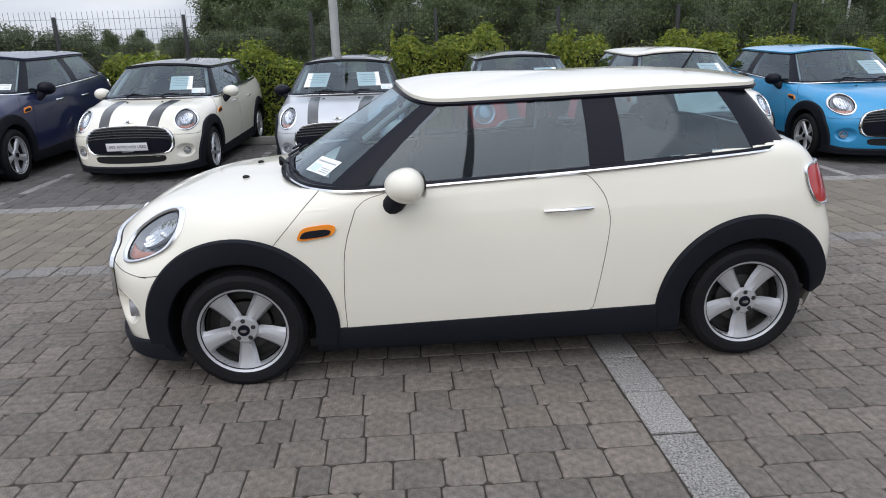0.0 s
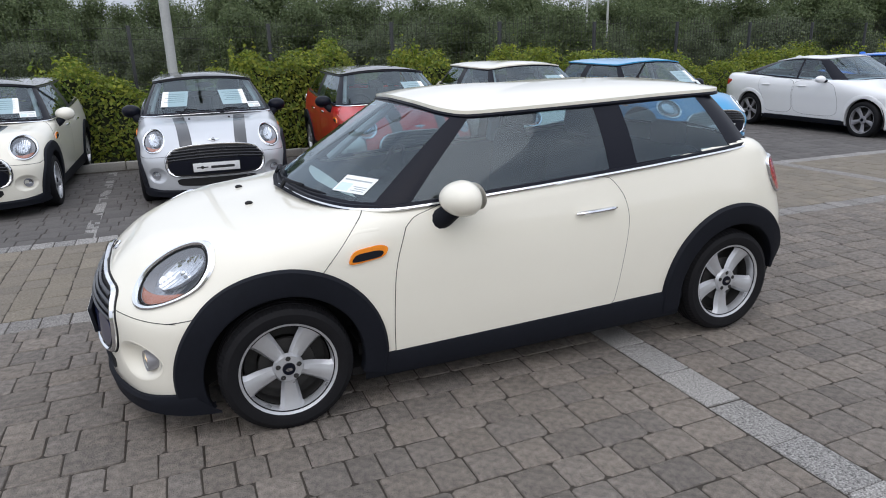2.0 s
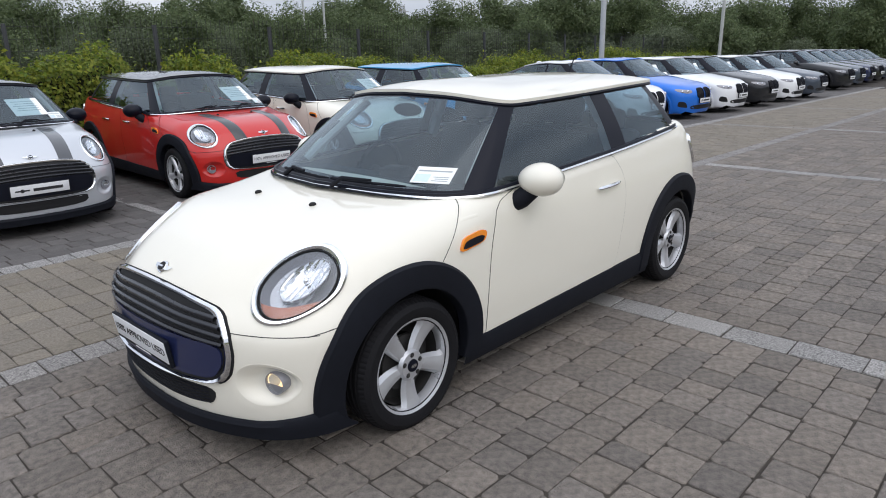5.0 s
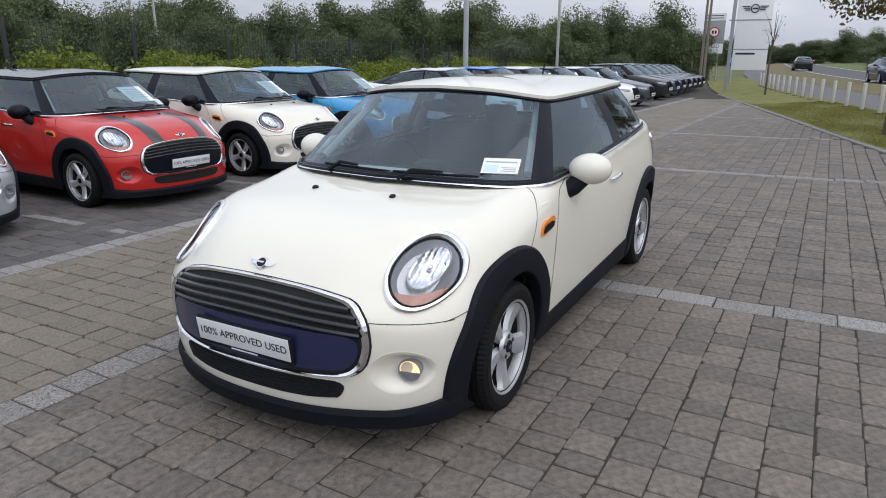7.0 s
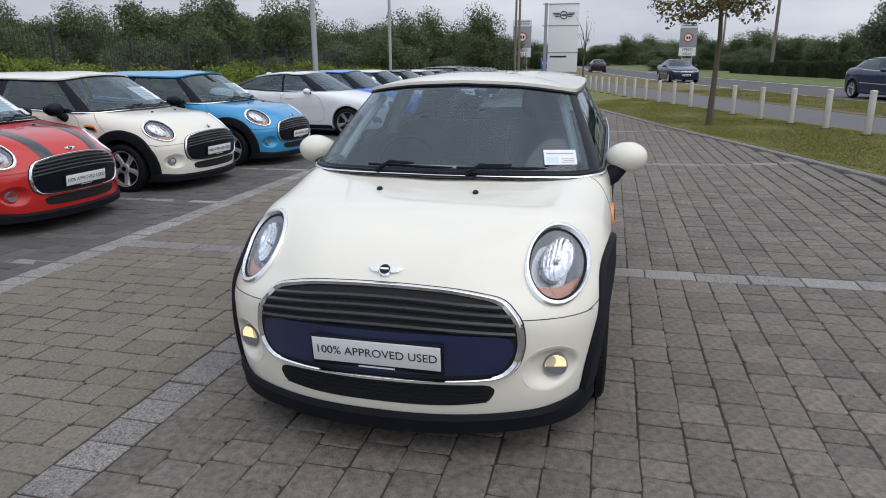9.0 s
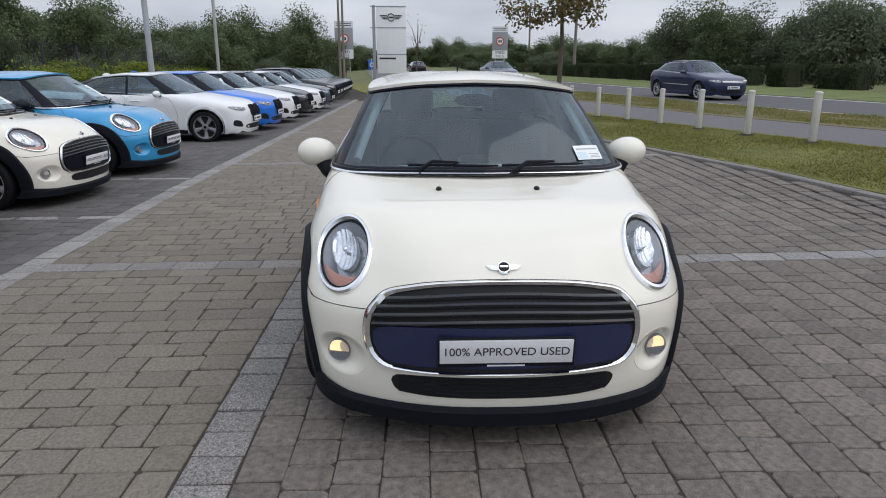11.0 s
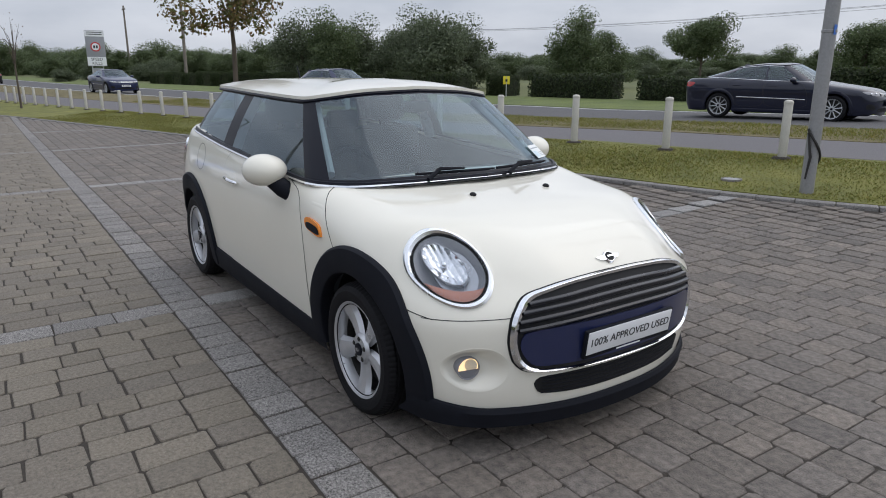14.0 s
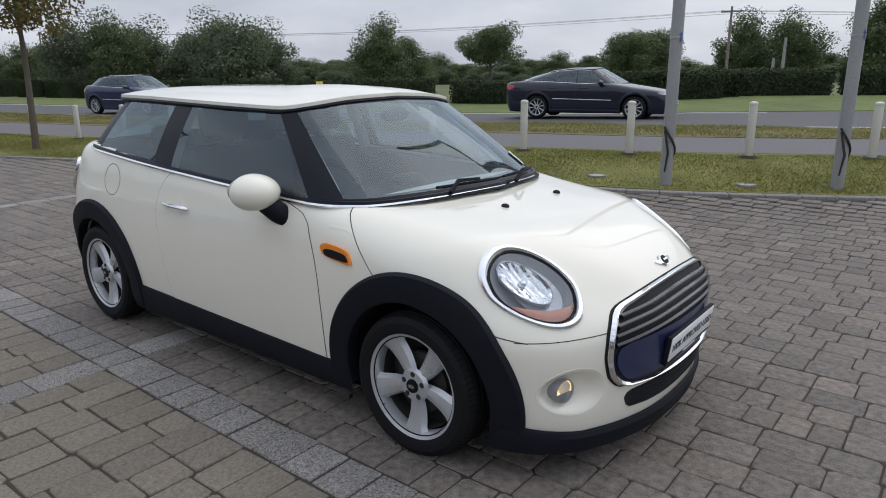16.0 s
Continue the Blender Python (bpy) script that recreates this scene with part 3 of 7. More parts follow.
def hatchback(c, label, coat, roof_mat, mirror_mat, wheel_style, hi=False, stripes=None, slogan="", trim=None, doors=1, bar=None, cladding=True, notices=0, chrome_ring=True):
    """A small retro hatchback with round lamps, a wide grille and black pillars."""
    car = tagged(new("hatchback_car"), label, "car")
    wx, wr, wz = c["wheels"], c["wheel_r"], c["wheel_r"]
    arch_in, arch_out = 0.345, 0.462
    n = 96 if hi else 40
    step = 0.034 if hi else 0.07
    trim = trim or M["plastic"]
    bar = bar or M["navy"]
    hl = dict(cy=0.624, cz=0.742, ry=0.092, rz=0.117, tilt=0.75)
    x_top = c["belt"][-1][0]
    hollow = (0.624, 0.386, 0.098, 0.088)
    holes = ((hl["cy"], hl["cz"], hl["ry"] + 0.010, hl["rz"] + 0.010, hl["tilt"]), (*hollow, 0.0))

    def cut(x, y, z):
        wheelhouse = np.zeros_like(x, bool)
        for w in wx:
            wheelhouse |= ((x - w) ** 2 + (z - wz) ** 2 < (arch_in + 0.045) ** 2) & (np.abs(y) > 0.5)
        lamp = np.zeros_like(x, bool)
        for cy, cz, ry, rz, tl in holes:
            dy, dz = np.abs(y) - cy, z - cz
            lamp |= (((dy * math.cos(tl) + dz * math.sin(tl)) / ry) ** 2 + ((dz * math.cos(tl) - dy * math.sin(tl)) / rz) ** 2 < 1) & (x < -1.3)
        cabin = (z > 0.90) & (x > -0.80) & (x < x_top - 0.16) & (np.abs(y) < np.interp(x, [k[0] for k in c["belt"]], [k[1] for k in c["belt"]]) - 0.004)
        return wheelhouse | lamp | cabin
    bv, bf = body_shell(c, step, cut)
    edges = collections.Counter(tuple(sorted((f[i], f[(i + 1) % 4]))) for f in bf for i in range(4))
    rim_ids = {i for e, k in edges.items() if k == 1 for i in e}
    for i in rim_ids:
        x, y, z = bv[i]
        for cy, cz, ry, rz, tl in holes:
            dy, dz = abs(y) - cy, z - cz
            rho = math.hypot((dy * math.cos(tl) + dz * math.sin(tl)) / ry, (dz * math.cos(tl) - dy * math.sin(tl)) / rz)
            if x < -1.3 and 0.3 < rho < 1.6:
                bv[i] = on_body(c, np.array([[math.copysign(cy + dy / rho, y), cz + dz / rho]]), "f")[0]
    body = part("body", (bv, bf), coat, car, sharp=1.2)

    for s in (-1, 1):
        part("lamp_hollow", panel(c, ellipse(s * hollow[0], hollow[1], hollow[2] * 1.05, hollow[3] * 1.05, 48 if hi else 24), "f", 0.0006, 0.002, 16 if hi else 8), coat, car, sharp=1.2)

    # wheel arches, sills and the front lip in dark plastic
    for s, way in ((-1, "l"), (1, "r")):
        for k, w in enumerate(wx):
            a = np.linspace(math.radians(-14 if k == 0 else 4), math.radians(206 if k == 0 else 194), n)
            if k == 0:
                stretch = np.where(np.cos(a) < 0, 1.02, 1.0)
            else:
                stretch = np.where(np.cos(a) > 0, 1.0, 1.02)
            def arc(r):
                return np.stack([w + r * stretch * np.cos(a), np.maximum(wz + r * np.sin(a), c["base"] + 0.012)], -1)
            g = band(c, arc(arch_in), arc(arch_out), way, (0.012, 0.022, 0.001), False, 0.12)
            inner = np.array(g[0][:n])
            deep = inner.copy()
            deep[:, 1] -= s * 0.05
            lipg = (list(np.concatenate((inner, deep))), grid_faces(2, n))
            part("wheel_arch", joined(g, lipg), trim, car, sharp=0.7)
            ins = np.stack([w + (arch_in + 0.03) * np.cos(a), np.full(n, s * 0.745), wz + (arch_in + 0.03) * np.sin(a)], -1)
            inb = ins.copy()
            inb[:, 1] = s * 0.48
            well = (list(np.concatenate((ins, inb, [[w, s * 0.48, wz]]))), grid_faces(2, n) + [(n + i, n + i + 1, 2 * n) for i in range(n - 1)])
            part("wheel_well", well, M["dark"], car)
        xs = np.linspace(wx[0] + arch_in, wx[1] - arch_in, 40)
        hi_z = np.interp(xs, [wx[0], wx[1]], [0.272, 0.325])
        lo = np.stack([xs, np.full(40, c["base"] + 0.001)], -1)
        up = np.stack([xs, hi_z], -1)
        part("side_sill", band(c, up, lo, way, (0.0, 0.016, 0.010), False, 0.2), trim, car)
        part("underfloor", box(wx[0] + 0.3, wx[1] - 0.3, s * 0.2, s * 0.74, 0.16, 0.2), M["dark"], car)

    # front lip spoiler
    ys = np.linspace(-0.80, 0.80, 60)
    lift = 0.030 * np.clip((np.abs(ys) - 0.60) / 0.2, 0, 1) ** 1.5
    up = np.stack([ys * 0.955, 0.222 + lift], -1)
    lo = np.stack([ys * 0.955, np.full(60, c["base"] + 0.001)], -1)
    part("front_lip", band(c, up, lo, "f", (0.004, 0.026, 0.032), False, 0.25), trim, car)
    part("underbody", box(-1.75, c["x1"] - 0.25, -0.45, 0.45, 0.15, 0.19), M["dark"], car)

    # doors and panel gaps
    door_loops = []
    if doors == 1:
        door_loops.append([(-0.748, 0.205), (-0.752, 0.45), (-0.735, 0.7), (-0.645, 0.946), (0.40, 0.992), (0.445, 0.955), (0.50, 0.88), (0.525, 0.77), (0.505, 0.6), (0.445, 0.215)])
    else:
        dx = wx[1] - 1.2475
        door_loops.append([(-0.748, 0.205), (-0.752, 0.45), (-0.735, 0.7), (-0.645, 0.946), (0.16, 0.98), (0.18, 0.8), (0.16, 0.215)])
        door_loops.append([(0.19, 0.215), (0.21, 0.8), (0.19, 0.98), (0.72 + dx, 1.005), (0.80 + dx, 0.9), (0.74 + dx, 0.72), (0.70 + dx, 0.45), (0.66 + dx, 0.325)])
    for way, s in (("l", -1), ("r", 1)):
        for lp in door_loops:
            loop = soft_loop(lp, 4 * n // 3, 2)
            mid = loop.mean(0)
            door = part("door", panel(c, loop, way, 0.0022, 0.0035, 14 if hi else 7), coat, car, sharp=1.0)
            grow = mid + (loop - mid) * (1 + 0.0036 / np.linalg.norm(loop - mid, axis=1, keepdims=True))
            part("door_gap", band(c, loop, grow, way, (0.0008, 0.0012, 0.0006)), M["seam"], door)
            hx = loop[:, 0].max() - 0.20
            hz = 0.828
            if hi:
                part("handle_recess", panel(c, ellipse(hx + 0.005, hz + 0.004, 0.062, 0.058, 32), way, 0.0027, 0.004, 4), coat, door)
            pts = on_body(c, np.stack([np.linspace(hx - 0.118, hx + 0.118, 11), hz + 0.003 * np.linspace(-1, 1, 11)], -1), way, 0.010 + 0.018 * np.sin(np.linspace(0.15, math.pi - 0.15, 11)))
            part("door_handle", tube(list(pts), [0.006] + [0.0105] * 9 + [0.006], 8), M["chrome"], door, "chrome door handle")
        # wing side vent with an amber repeater
        vent = soft_loop([(-0.955, 0.742), (-0.925, 0.798), (-0.80, 0.812), (-0.765, 0.796), (-0.785, 0.756), (-0.92, 0.738)], 40, 3)
        scoop = part("side_scuttle", panel(c, vent, way, 0.011, 0.012, 4), M["amber"], car, "amber repeater with a black insert")
        mid = vent.mean(0)
        part("scuttle_insert", panel(c, mid + (vent - mid) * np.array([0.80, 0.56]) + np.array([-0.004, -0.006]), way, 0.0145, 0.006, 3), M["plastic"], scoop)
        # bonnet shut line on the wing and down behind the arch
        part("wing_gap", line(c, [(-1.075, 0.706), (-0.98, 0.81), (-0.90, 0.895), (-0.845, 0.945)], way, 0.0018, 0.001, 24), M["seam"], car)
        part("bumper_gap", line(c, [(-1.60, 0.590), (-1.66, 0.580), (-1.72, 0.572)], way, 0.002, 0.001, 12), M["seam"], car)
        if hi:
            part("wing_crease", line(c, [(-0.95, 0.826), (-0.93, 0.855), (-0.89, 0.872), (-0.80, 0.876)], way, 0.007, 0.0006, 20, 0.0008), coat, car)
    if hi:
        part("fuel_flap_gap", band(c, ellipse(1.0, 0.90, 0.085, 0.085, 40), ellipse(1.0, 0.90, 0.0885, 0.0885, 40), "r", (0.0008, 0.0012, 0.0006)), M["seam"], car)
    # front shut line between the lamps and the arches
    for s in (-1, 1):
        y = np.linspace(0.50, 0.765, 20)
        part("bumper_gap", line(c, [(s * t, 0.592 - 0.020 * (t - 0.5) / 0.265) for t in y], "f", 0.0018, 0.001, 24), M["seam"], car)

    # glasshouse
    groups, at = glasshouse(c, 7 if hi else 4, 9 if hi else 5)
    part("pillar_frame", groups.pop("pillars"), M["pillar"], car, "gloss black window pillars", sharp=0.9)
    for name, g in groups.items():
        plain = name.split()[0]
        part(plain, g, M["screen"] if plain == "windscreen" else M["glass"], car, sharp=1.2).visible_shadow = False
    rv, rf, rim = roof_skin(c, 60 if hi else 30)
    roof = part("roof", (rv, rf), roof_mat, car, sharp=1.0)
    part("headlining", ([(p[0] * 0.94 + 0.02, p[1] * 0.9, p[2] - 0.02) for p in rim], [tuple(range(len(rim)))]), M["headlining"], roof)
    seal = [(p[0], p[1] * 0.992, p[2] - 0.026) for p in rim] 
    part("roof_seal", tube(seal + seal[:1], 0.011, 6), M["pillar"], roof)
    part("aerial", tube([(1.18, 0, 1.40), (1.24, 0, 1.50)], [0.008, 0.004], 6), M["plastic"], roof)
    # chrome belt line
    nb = 70
    us = np.linspace(0.0, len(c["belt"]) - 1.0, nb)
    fb = [smooth_curve(*zip(np.arange(len(c["belt"])), [k[a] for k in c["belt"]])) for a in range(3)]
    loop = [(float(fb[0](u)), s * float(fb[1](u)), float(fb[2](u))) for s, seq in ((1, us), (-1, us[::-1])) for u in seq]
    part("belt_trim", tube([(x * 1.004, y * 1.021, z - 0.003) for x, y, z in loop], 0.009, 6), M["chrome"], car, "slim chrome belt line")
    part("belt_seal", tube([(x, y * 1.004, z + 0.006) for x, y, z in loop], 0.012, 6), M["pillar"], car)
    # scuttle and wipers
    cw = []
    for k in range(17):
        u = -1 + k / 8
        p0 = np.array([float(fb[0](abs(u) * 2.0)), math.copysign(float(fb[1](abs(u) * 2.0)), u), float(fb[2](abs(u) * 2.0))])
        cw += [p0 + (-0.035, 0, -0.004), p0 + (0.10, 0, 0.020), p0 + (0.30, 0, -0.03)]
    part("scuttle_panel", (cw, grid_faces(17, 3)), M["plastic"], car)
    for y0, y1 in ((-0.10, -0.62), (0.42, -0.08)):
        p = [at(abs(2.2 * t), 0.055 + 0.02 * abs(t), math.copysign(1, t)) for t in np.linspace(y0, y1, 8)]
        p = [(q[0] - 0.022, q[1], q[2] + 0.012) for q in p]
        arm = part("wiper", tube(p, [0.007] * 7 + [0.004], 6), M["plastic"], car)
        base = p[0]
        mid = p[4]
        part("wiper_arm", tube([(base[0] - 0.04, base[1] - 0.05, base[2] - 0.025), (base[0] - 0.03, base[1] - 0.12, base[2] + 0.02), (mid[0] - 0.012, mid[1], mid[2] + 0.016)], [0.012, 0.010, 0.006], 6), M["plastic"], arm)
    for y in (-0.225, 0.225):
        p = on_body(c, np.array([[-1.278, y]]), "t", 0.004)[0]
        part("washer_nozzle", ball(p, (0.020, 0.014, 0.011), 10, 6), M["dark"], car)

    # headlamps
    for s in (-1, 1):
        lc = ellipse(s * hl["cy"], hl["cz"], hl["ry"], hl["rz"], n, s * hl["tilt"])
        lo = ellipse(s * hl["cy"], hl["cz"] - 0.002, hl["ry"] + 0.018, hl["rz"] + 0.018, n, s * hl["tilt"])
        lamp = part("headlamp", band(c, lc, lo, "f", (-0.012, 0.014, 0.0), True, 0.3), M["satin"] if chrome_ring else M["pillar"], car, "round headlamp with a chrome ring")
        ring = np.linspace(0.02, 1, 8)
        mid = lc.mean(0)
        uv = mid + (lc - mid) * ring[:, None, None]
        dep = (-0.075 + 0.072 * ring**3)[:, None] + np.zeros(uv.shape[:2])
        part("lamp_bowl", (list(on_body(c, uv, "f", dep).reshape(-1, 3)), grid_faces(8, n, True)), M["lamp_grey"], lamp)
        e = ellipse(s * (hl["cy"] - 0.014), hl["cz"] - 0.002, 0.070, 0.084, 40, tilt=s * 0.75)
        em = e.mean(0)
        rr = np.linspace(0.02, 1, 6)
        part("lamp_bezel", (list(on_body(c, em + (e - em) * rr[:, None, None], "f", (-0.046 + 0.006 * rr**2)[:, None] + np.zeros((6, 40))).reshape(-1, 3)), grid_faces(6, 40, True)), M["lamp_silver"], lamp)
        e = ellipse(s * (hl["cy"] + 0.008), hl["cz"] + 0.018, 0.056, 0.064, 60)
        em = e.mean(0)
        rr = np.linspace(0.02, 1, 9)
        facets = 0.0030 * rr[:, None] * np.sin((em + (e - em) * rr[:, None, None])[..., 0] * 330)
        part("reflector", (list(on_body(c, em + (e - em) * rr[:, None, None], "f", (-0.040 + 0.024 * rr**2.4)[:, None] + facets).reshape(-1, 3)), grid_faces(9, 60, True)), M["reflector"], lamp, "faceted silver reflector", sharp=0.3)
        e1 = em + (e - em) * 1.06
        part("reflector_rim", band(c, e, e1, "f", (-0.020, -0.012, -0.032)), M["lamp_silver"], lamp)
        part("lamp_gasket", band(c, lc.mean(0) + (lc - lc.mean(0)) * 0.965, lc, "f", (-0.006, 0.004, -0.004)), M["dark"], lamp)
        bulb = on_body(c, np.array([[s * (hl["cy"] + 0.012), hl["cz"] + 0.022]]), "f", -0.03)[0]
        part("bulb_shield", joined(ball(bulb, (0.016, 0.012, 0.014), 14, 10), tube([bulb + np.array([0.02, 0, 0]), bulb + np.array([0.016, 0, -0.012]), bulb + np.array([0.02, 0, -0.045])], 0.005, 6)), M["chrome"], lamp)
        rimp = mid + (lc - mid) * 0.965
        rimp = rimp[rimp[:, 1] < hl["cz"] - 0.048]
        rimp = rimp[np.argsort(rimp[:, 0])]
        ty = np.linspace(rimp[0, 0], rimp[-1, 0], 24)
        seg_o = np.stack([ty, np.interp(ty, rimp[:, 0], rimp[:, 1])], -1)
        seg_i = np.stack([ty, np.maximum(hl["cz"] - 0.052 - 0.014 * np.sin(np.linspace(0, math.pi, 24)), seg_o[:, 1])], -1)
        part("indicator", band(c, seg_o, seg_i, "f", (-0.012, -0.008, -0.016), False), M["amber_dim"], lamp)
        uv = mid + (lc - mid) * ring[:, None, None] * 1.02
        part("lens", facing(c, list(on_body(c, uv, "f", (0.004 * (1 - ring**2))[:, None] + np.zeros(uv.shape[:2])).reshape(-1, 3)), grid_faces(8, n, True)), M["lens"], lamp).visible_shadow = False

    # grille
    half = [(0.10, 0.707), (0.29, 0.698), (0.450, 0.661), (0.520, 0.588), (0.532, 0.500), (0.514, 0.420), (0.462, 0.372), (0.28, 0.366)]
    go = soft_loop(half + [(-y, z) for y, z in half[::-1]], n, 3)
    gm = go.mean(0)
    gi = gm + (go - gm) * np.array([0.950, 0.915])
    grille = part("grille", panel(c, gi, "f", 0.003, 0.004, 6), M["dark"], car, "wide grille with a chrome surround")
    part("grille_surround", band(c, gi, go, "f", (0.002, 0.020, 0.002), True, 0.42), M["chrome"], grille)
    part("grille_seal", band(c, go, gm + (go - gm) * np.array([1.012, 1.026]), "f", (0.002, 0.004, 0.0006)), M["dark"], grille)
    for z in (0.660, 0.632, 0.603, 0.573):
        t = np.linspace(-1, 1, 31)
        hw = float(np.abs(gi[np.argsort(np.abs(gi[:, 1] - z + 0.030))[:4], 0]).max()) * 0.985
        zz = z - 0.030 * np.abs(t) ** 2.2
        a, b = np.stack([t * hw, zz - 0.009], -1), np.stack([t * hw, zz + 0.009], -1)
        part("slat", band(c, a, b, "f", (0.004, 0.017, 0.004), False, 0.42), M["slat"], grille)
    bl = soft_loop([(-0.30, 0.396), (0.30, 0.396), (0.445, 0.398), (0.494, 0.470), (0.482, 0.540), (0.25, 0.554), (-0.25, 0.554), (-0.482, 0.540), (-0.494, 0.470), (-0.445, 0.398)], n, 3)
    part("bumper_bar", panel(c, bl, "f", 0.012, 0.012, 6), bar, grille)
    part("lower_intake", panel(c, soft_loop([(-0.40, 0.262), (0.40, 0.262), (0.435, 0.325), (0.40, 0.352), (-0.40, 0.352), (-0.435, 0.325)], n, 2), "f", 0.003, 0.004, 4), M["dark"], car)
    if hi:
        for z in (0.277, 0.293, 0.309, 0.325, 0.341):
            t = np.linspace(-0.40, 0.40, 30)
            part("intake_slat", band(c, np.stack([t, 0 * t + z - 0.002], -1), np.stack([t, 0 * t + z + 0.002], -1), "f", (0.004, 0.007, 0.004), False), M["plastic"], car)
    # fog lamps in their hollows
    for s in (-1, 1):
        fp = on_body(c, np.array([[s * 0.640, 0.384]]), "f", 0.0)[0]
        fm = Matrix.Translation((fp[0] - 0.022, fp[1], fp[2])) @ Matrix.Rotation(radians(-14 * s), 4, "Z") @ Matrix.Rotation(radians(-90), 4, "Y")
        fog = part("fog_lamp", moved(lathe([(0.045, -0.05), (0.0465, 0.004), (0.045, 0.009), (0.0425, 0.008), (0.041, -0.004)], 36), fm), M["lamp_grey"], car)
        part("fog_reflector", moved(lathe([(0.001, -0.022), (0.022, -0.018), (0.036, -0.009), (0.042, 0.0)], 36), fm), M["warm_bowl"] if hi else M["reflector"], fog)
        half = [(0.0415 * math.cos(t), 0.0415 * math.sin(t), 0.001) for t in np.linspace(math.pi * 0.56, math.pi * 1.44, 18)]
        part("fog_shield", moved((half, [tuple(range(18))]), fm), M["lamp_grey"], fog, smooth=False)
        part("fog_lens", moved(lathe([(0.001, 0.010), (0.022, 0.0085), (0.043, 0.004)], 36), fm), M["lens"], fog).visible_shadow = False
    # winged bonnet badge, as plain shapes
    bp = on_body(c, np.array([[0.0, 0.744]]), "f", 0.004)[0]
    bn = normal(c, bp[None])[0]
    bmx = Matrix.Translation(bp) @ Vector((bn[0], bn[1], bn[2])).to_track_quat("Z", "Y").to_matrix().to_4x4()
    badge = part("badge", moved(lathe([(0.001, 0.008), (0.024, 0.007), (0.028, 0.0)], 28), bmx), M["chrome"], car, "winged chrome badge")
    part("badge_disc", moved(lathe([(0.001, 0.0105), (0.020, 0.0095), (0.021, 0.006)], 28), bmx), M["dark"], badge)
    part("badge_bar", moved(box(-0.016, 0.016, -0.004, 0.004, 0.008, 0.012), bmx), M["chrome"], badge)
    for s in (-1, 1):
        w = [(s * 0.024, -0.012, 0.002), (s * 0.05, -0.008, 0.0), (s * 0.068, 0.010, -0.004), (s * 0.045, 0.010, 0.0), (s * 0.024, 0.012, 0.002)]
        w = w if s > 0 else w[::-1]
        wv = [Vector(p) + Vector((0, 0, 0.004)) for p in w] + [Vector(p) - Vector((0, 0, 0.004)) for p in w]
        part("badge_wing", moved((wv, [(0, 1, 2, 3, 4), (9, 8, 7, 6, 5)] + [(i, i + 5, (i + 1) % 5 + 5, (i + 1) % 5) for i in range(5)]), bmx), M["chrome"], badge, smooth=False)
    # number plate holder with its slogan plate
    pf = np.array([c["front"](0.46), 0, 0.458])
    pm = Matrix.Translation((float(pf[0]) - 0.011, 0, 0.466)) @ Matrix.Rotation(radians(-7), 4, "Y")
    plate = part("plate_holder", moved(box(-0.006, 0.012, -0.254, 0.254, -0.062, 0.058, 0.004), pm), M["plastic"], car, "white slogan plate in a black holder")
    part("plate_face", moved(box(-0.0085, -0.004, -0.246, 0.246, -0.044, 0.053, 0.0015), pm), M["plate"], plate)
    face = pm @ Matrix.Translation((-0.0095, 0, 0.004)) @ Matrix.Rotation(radians(-90), 4, "Z") @ Matrix.Rotation(radians(90), 4, "X")
    if slogan:
        text_mesh(slogan, 0.0465, M["ink"], plate, face)
        part("holder_bar", moved(box(-0.0075, -0.005, -0.07, 0.07, -0.058, -0.052), pm), M["plate"], plate)
    else:
        part("plate_bar", moved(box(-0.0095, -0.007, -0.19, 0.06, -0.012, 0.016), pm), M["ink"], plate)
        part("plate_mark", moved(joined(box(-0.0095, -0.007, 0.09, 0.21, -0.004, 0.010), moved(lathe([(0.001, -0.0095), (0.018, -0.0095)], 16), Matrix.Translation((0, 0.15, 0.003)) @ Matrix.Rotation(radians(90), 4, "Y"))), pm), M["ink"], plate)
    # bonnet stripes
    if stripes is not None:
        for s in (-1, 1):
            xs = np.linspace(-1.93, -1.12, 24)
            yc = np.interp(xs, [-1.95, -1.1], [0.30, 0.36])
            part("bonnet_stripe", band(c, np.stack([xs, s * (yc - 0.075)], -1), np.stack([xs, s * (yc + 0.055)], -1), "t", (0.0015, 0.003, 0.0015), False), stripes, car)

    # mirrors
    for s in (-1, 1):
        mm = Matrix.Translation((-0.43, s * 0.895, 0.990)) @ Matrix.Rotation(radians(-8 * s), 4, "Z")
        v, f = ball((0, 0, 0), (0.105, 0.112, 0.080), 28, 18)
        v = [(p[0] * (0.72 if p[0] > 0 else 1.0), p[1], p[2] * (1 + 0.08 * p[1] * s / 0.12)) for p in v]
        shell = part("mirror", moved((v, f), mm), mirror_mat, car)
        part("mirror_glass", moved((lambda g: ([(0.068 + 0.008 * (1 - (p[0]**2 + p[1]**2) / 0.0085), p[0], p[1] * 0.66) for p in g[0]], g[1]))(lathe([(0.001, 0), (0.06, 0), (0.092, 0)], 28)), mm), M["chrome"], shell)
        foot = [(-0.505, s * 0.79, 0.878), (-0.49, s * 0.825, 0.898), (-0.455, s * 0.868, 0.945)]
        part("mirror_foot", tube(foot, [0.050, 0.048, 0.044], 12), M["plastic"], shell)

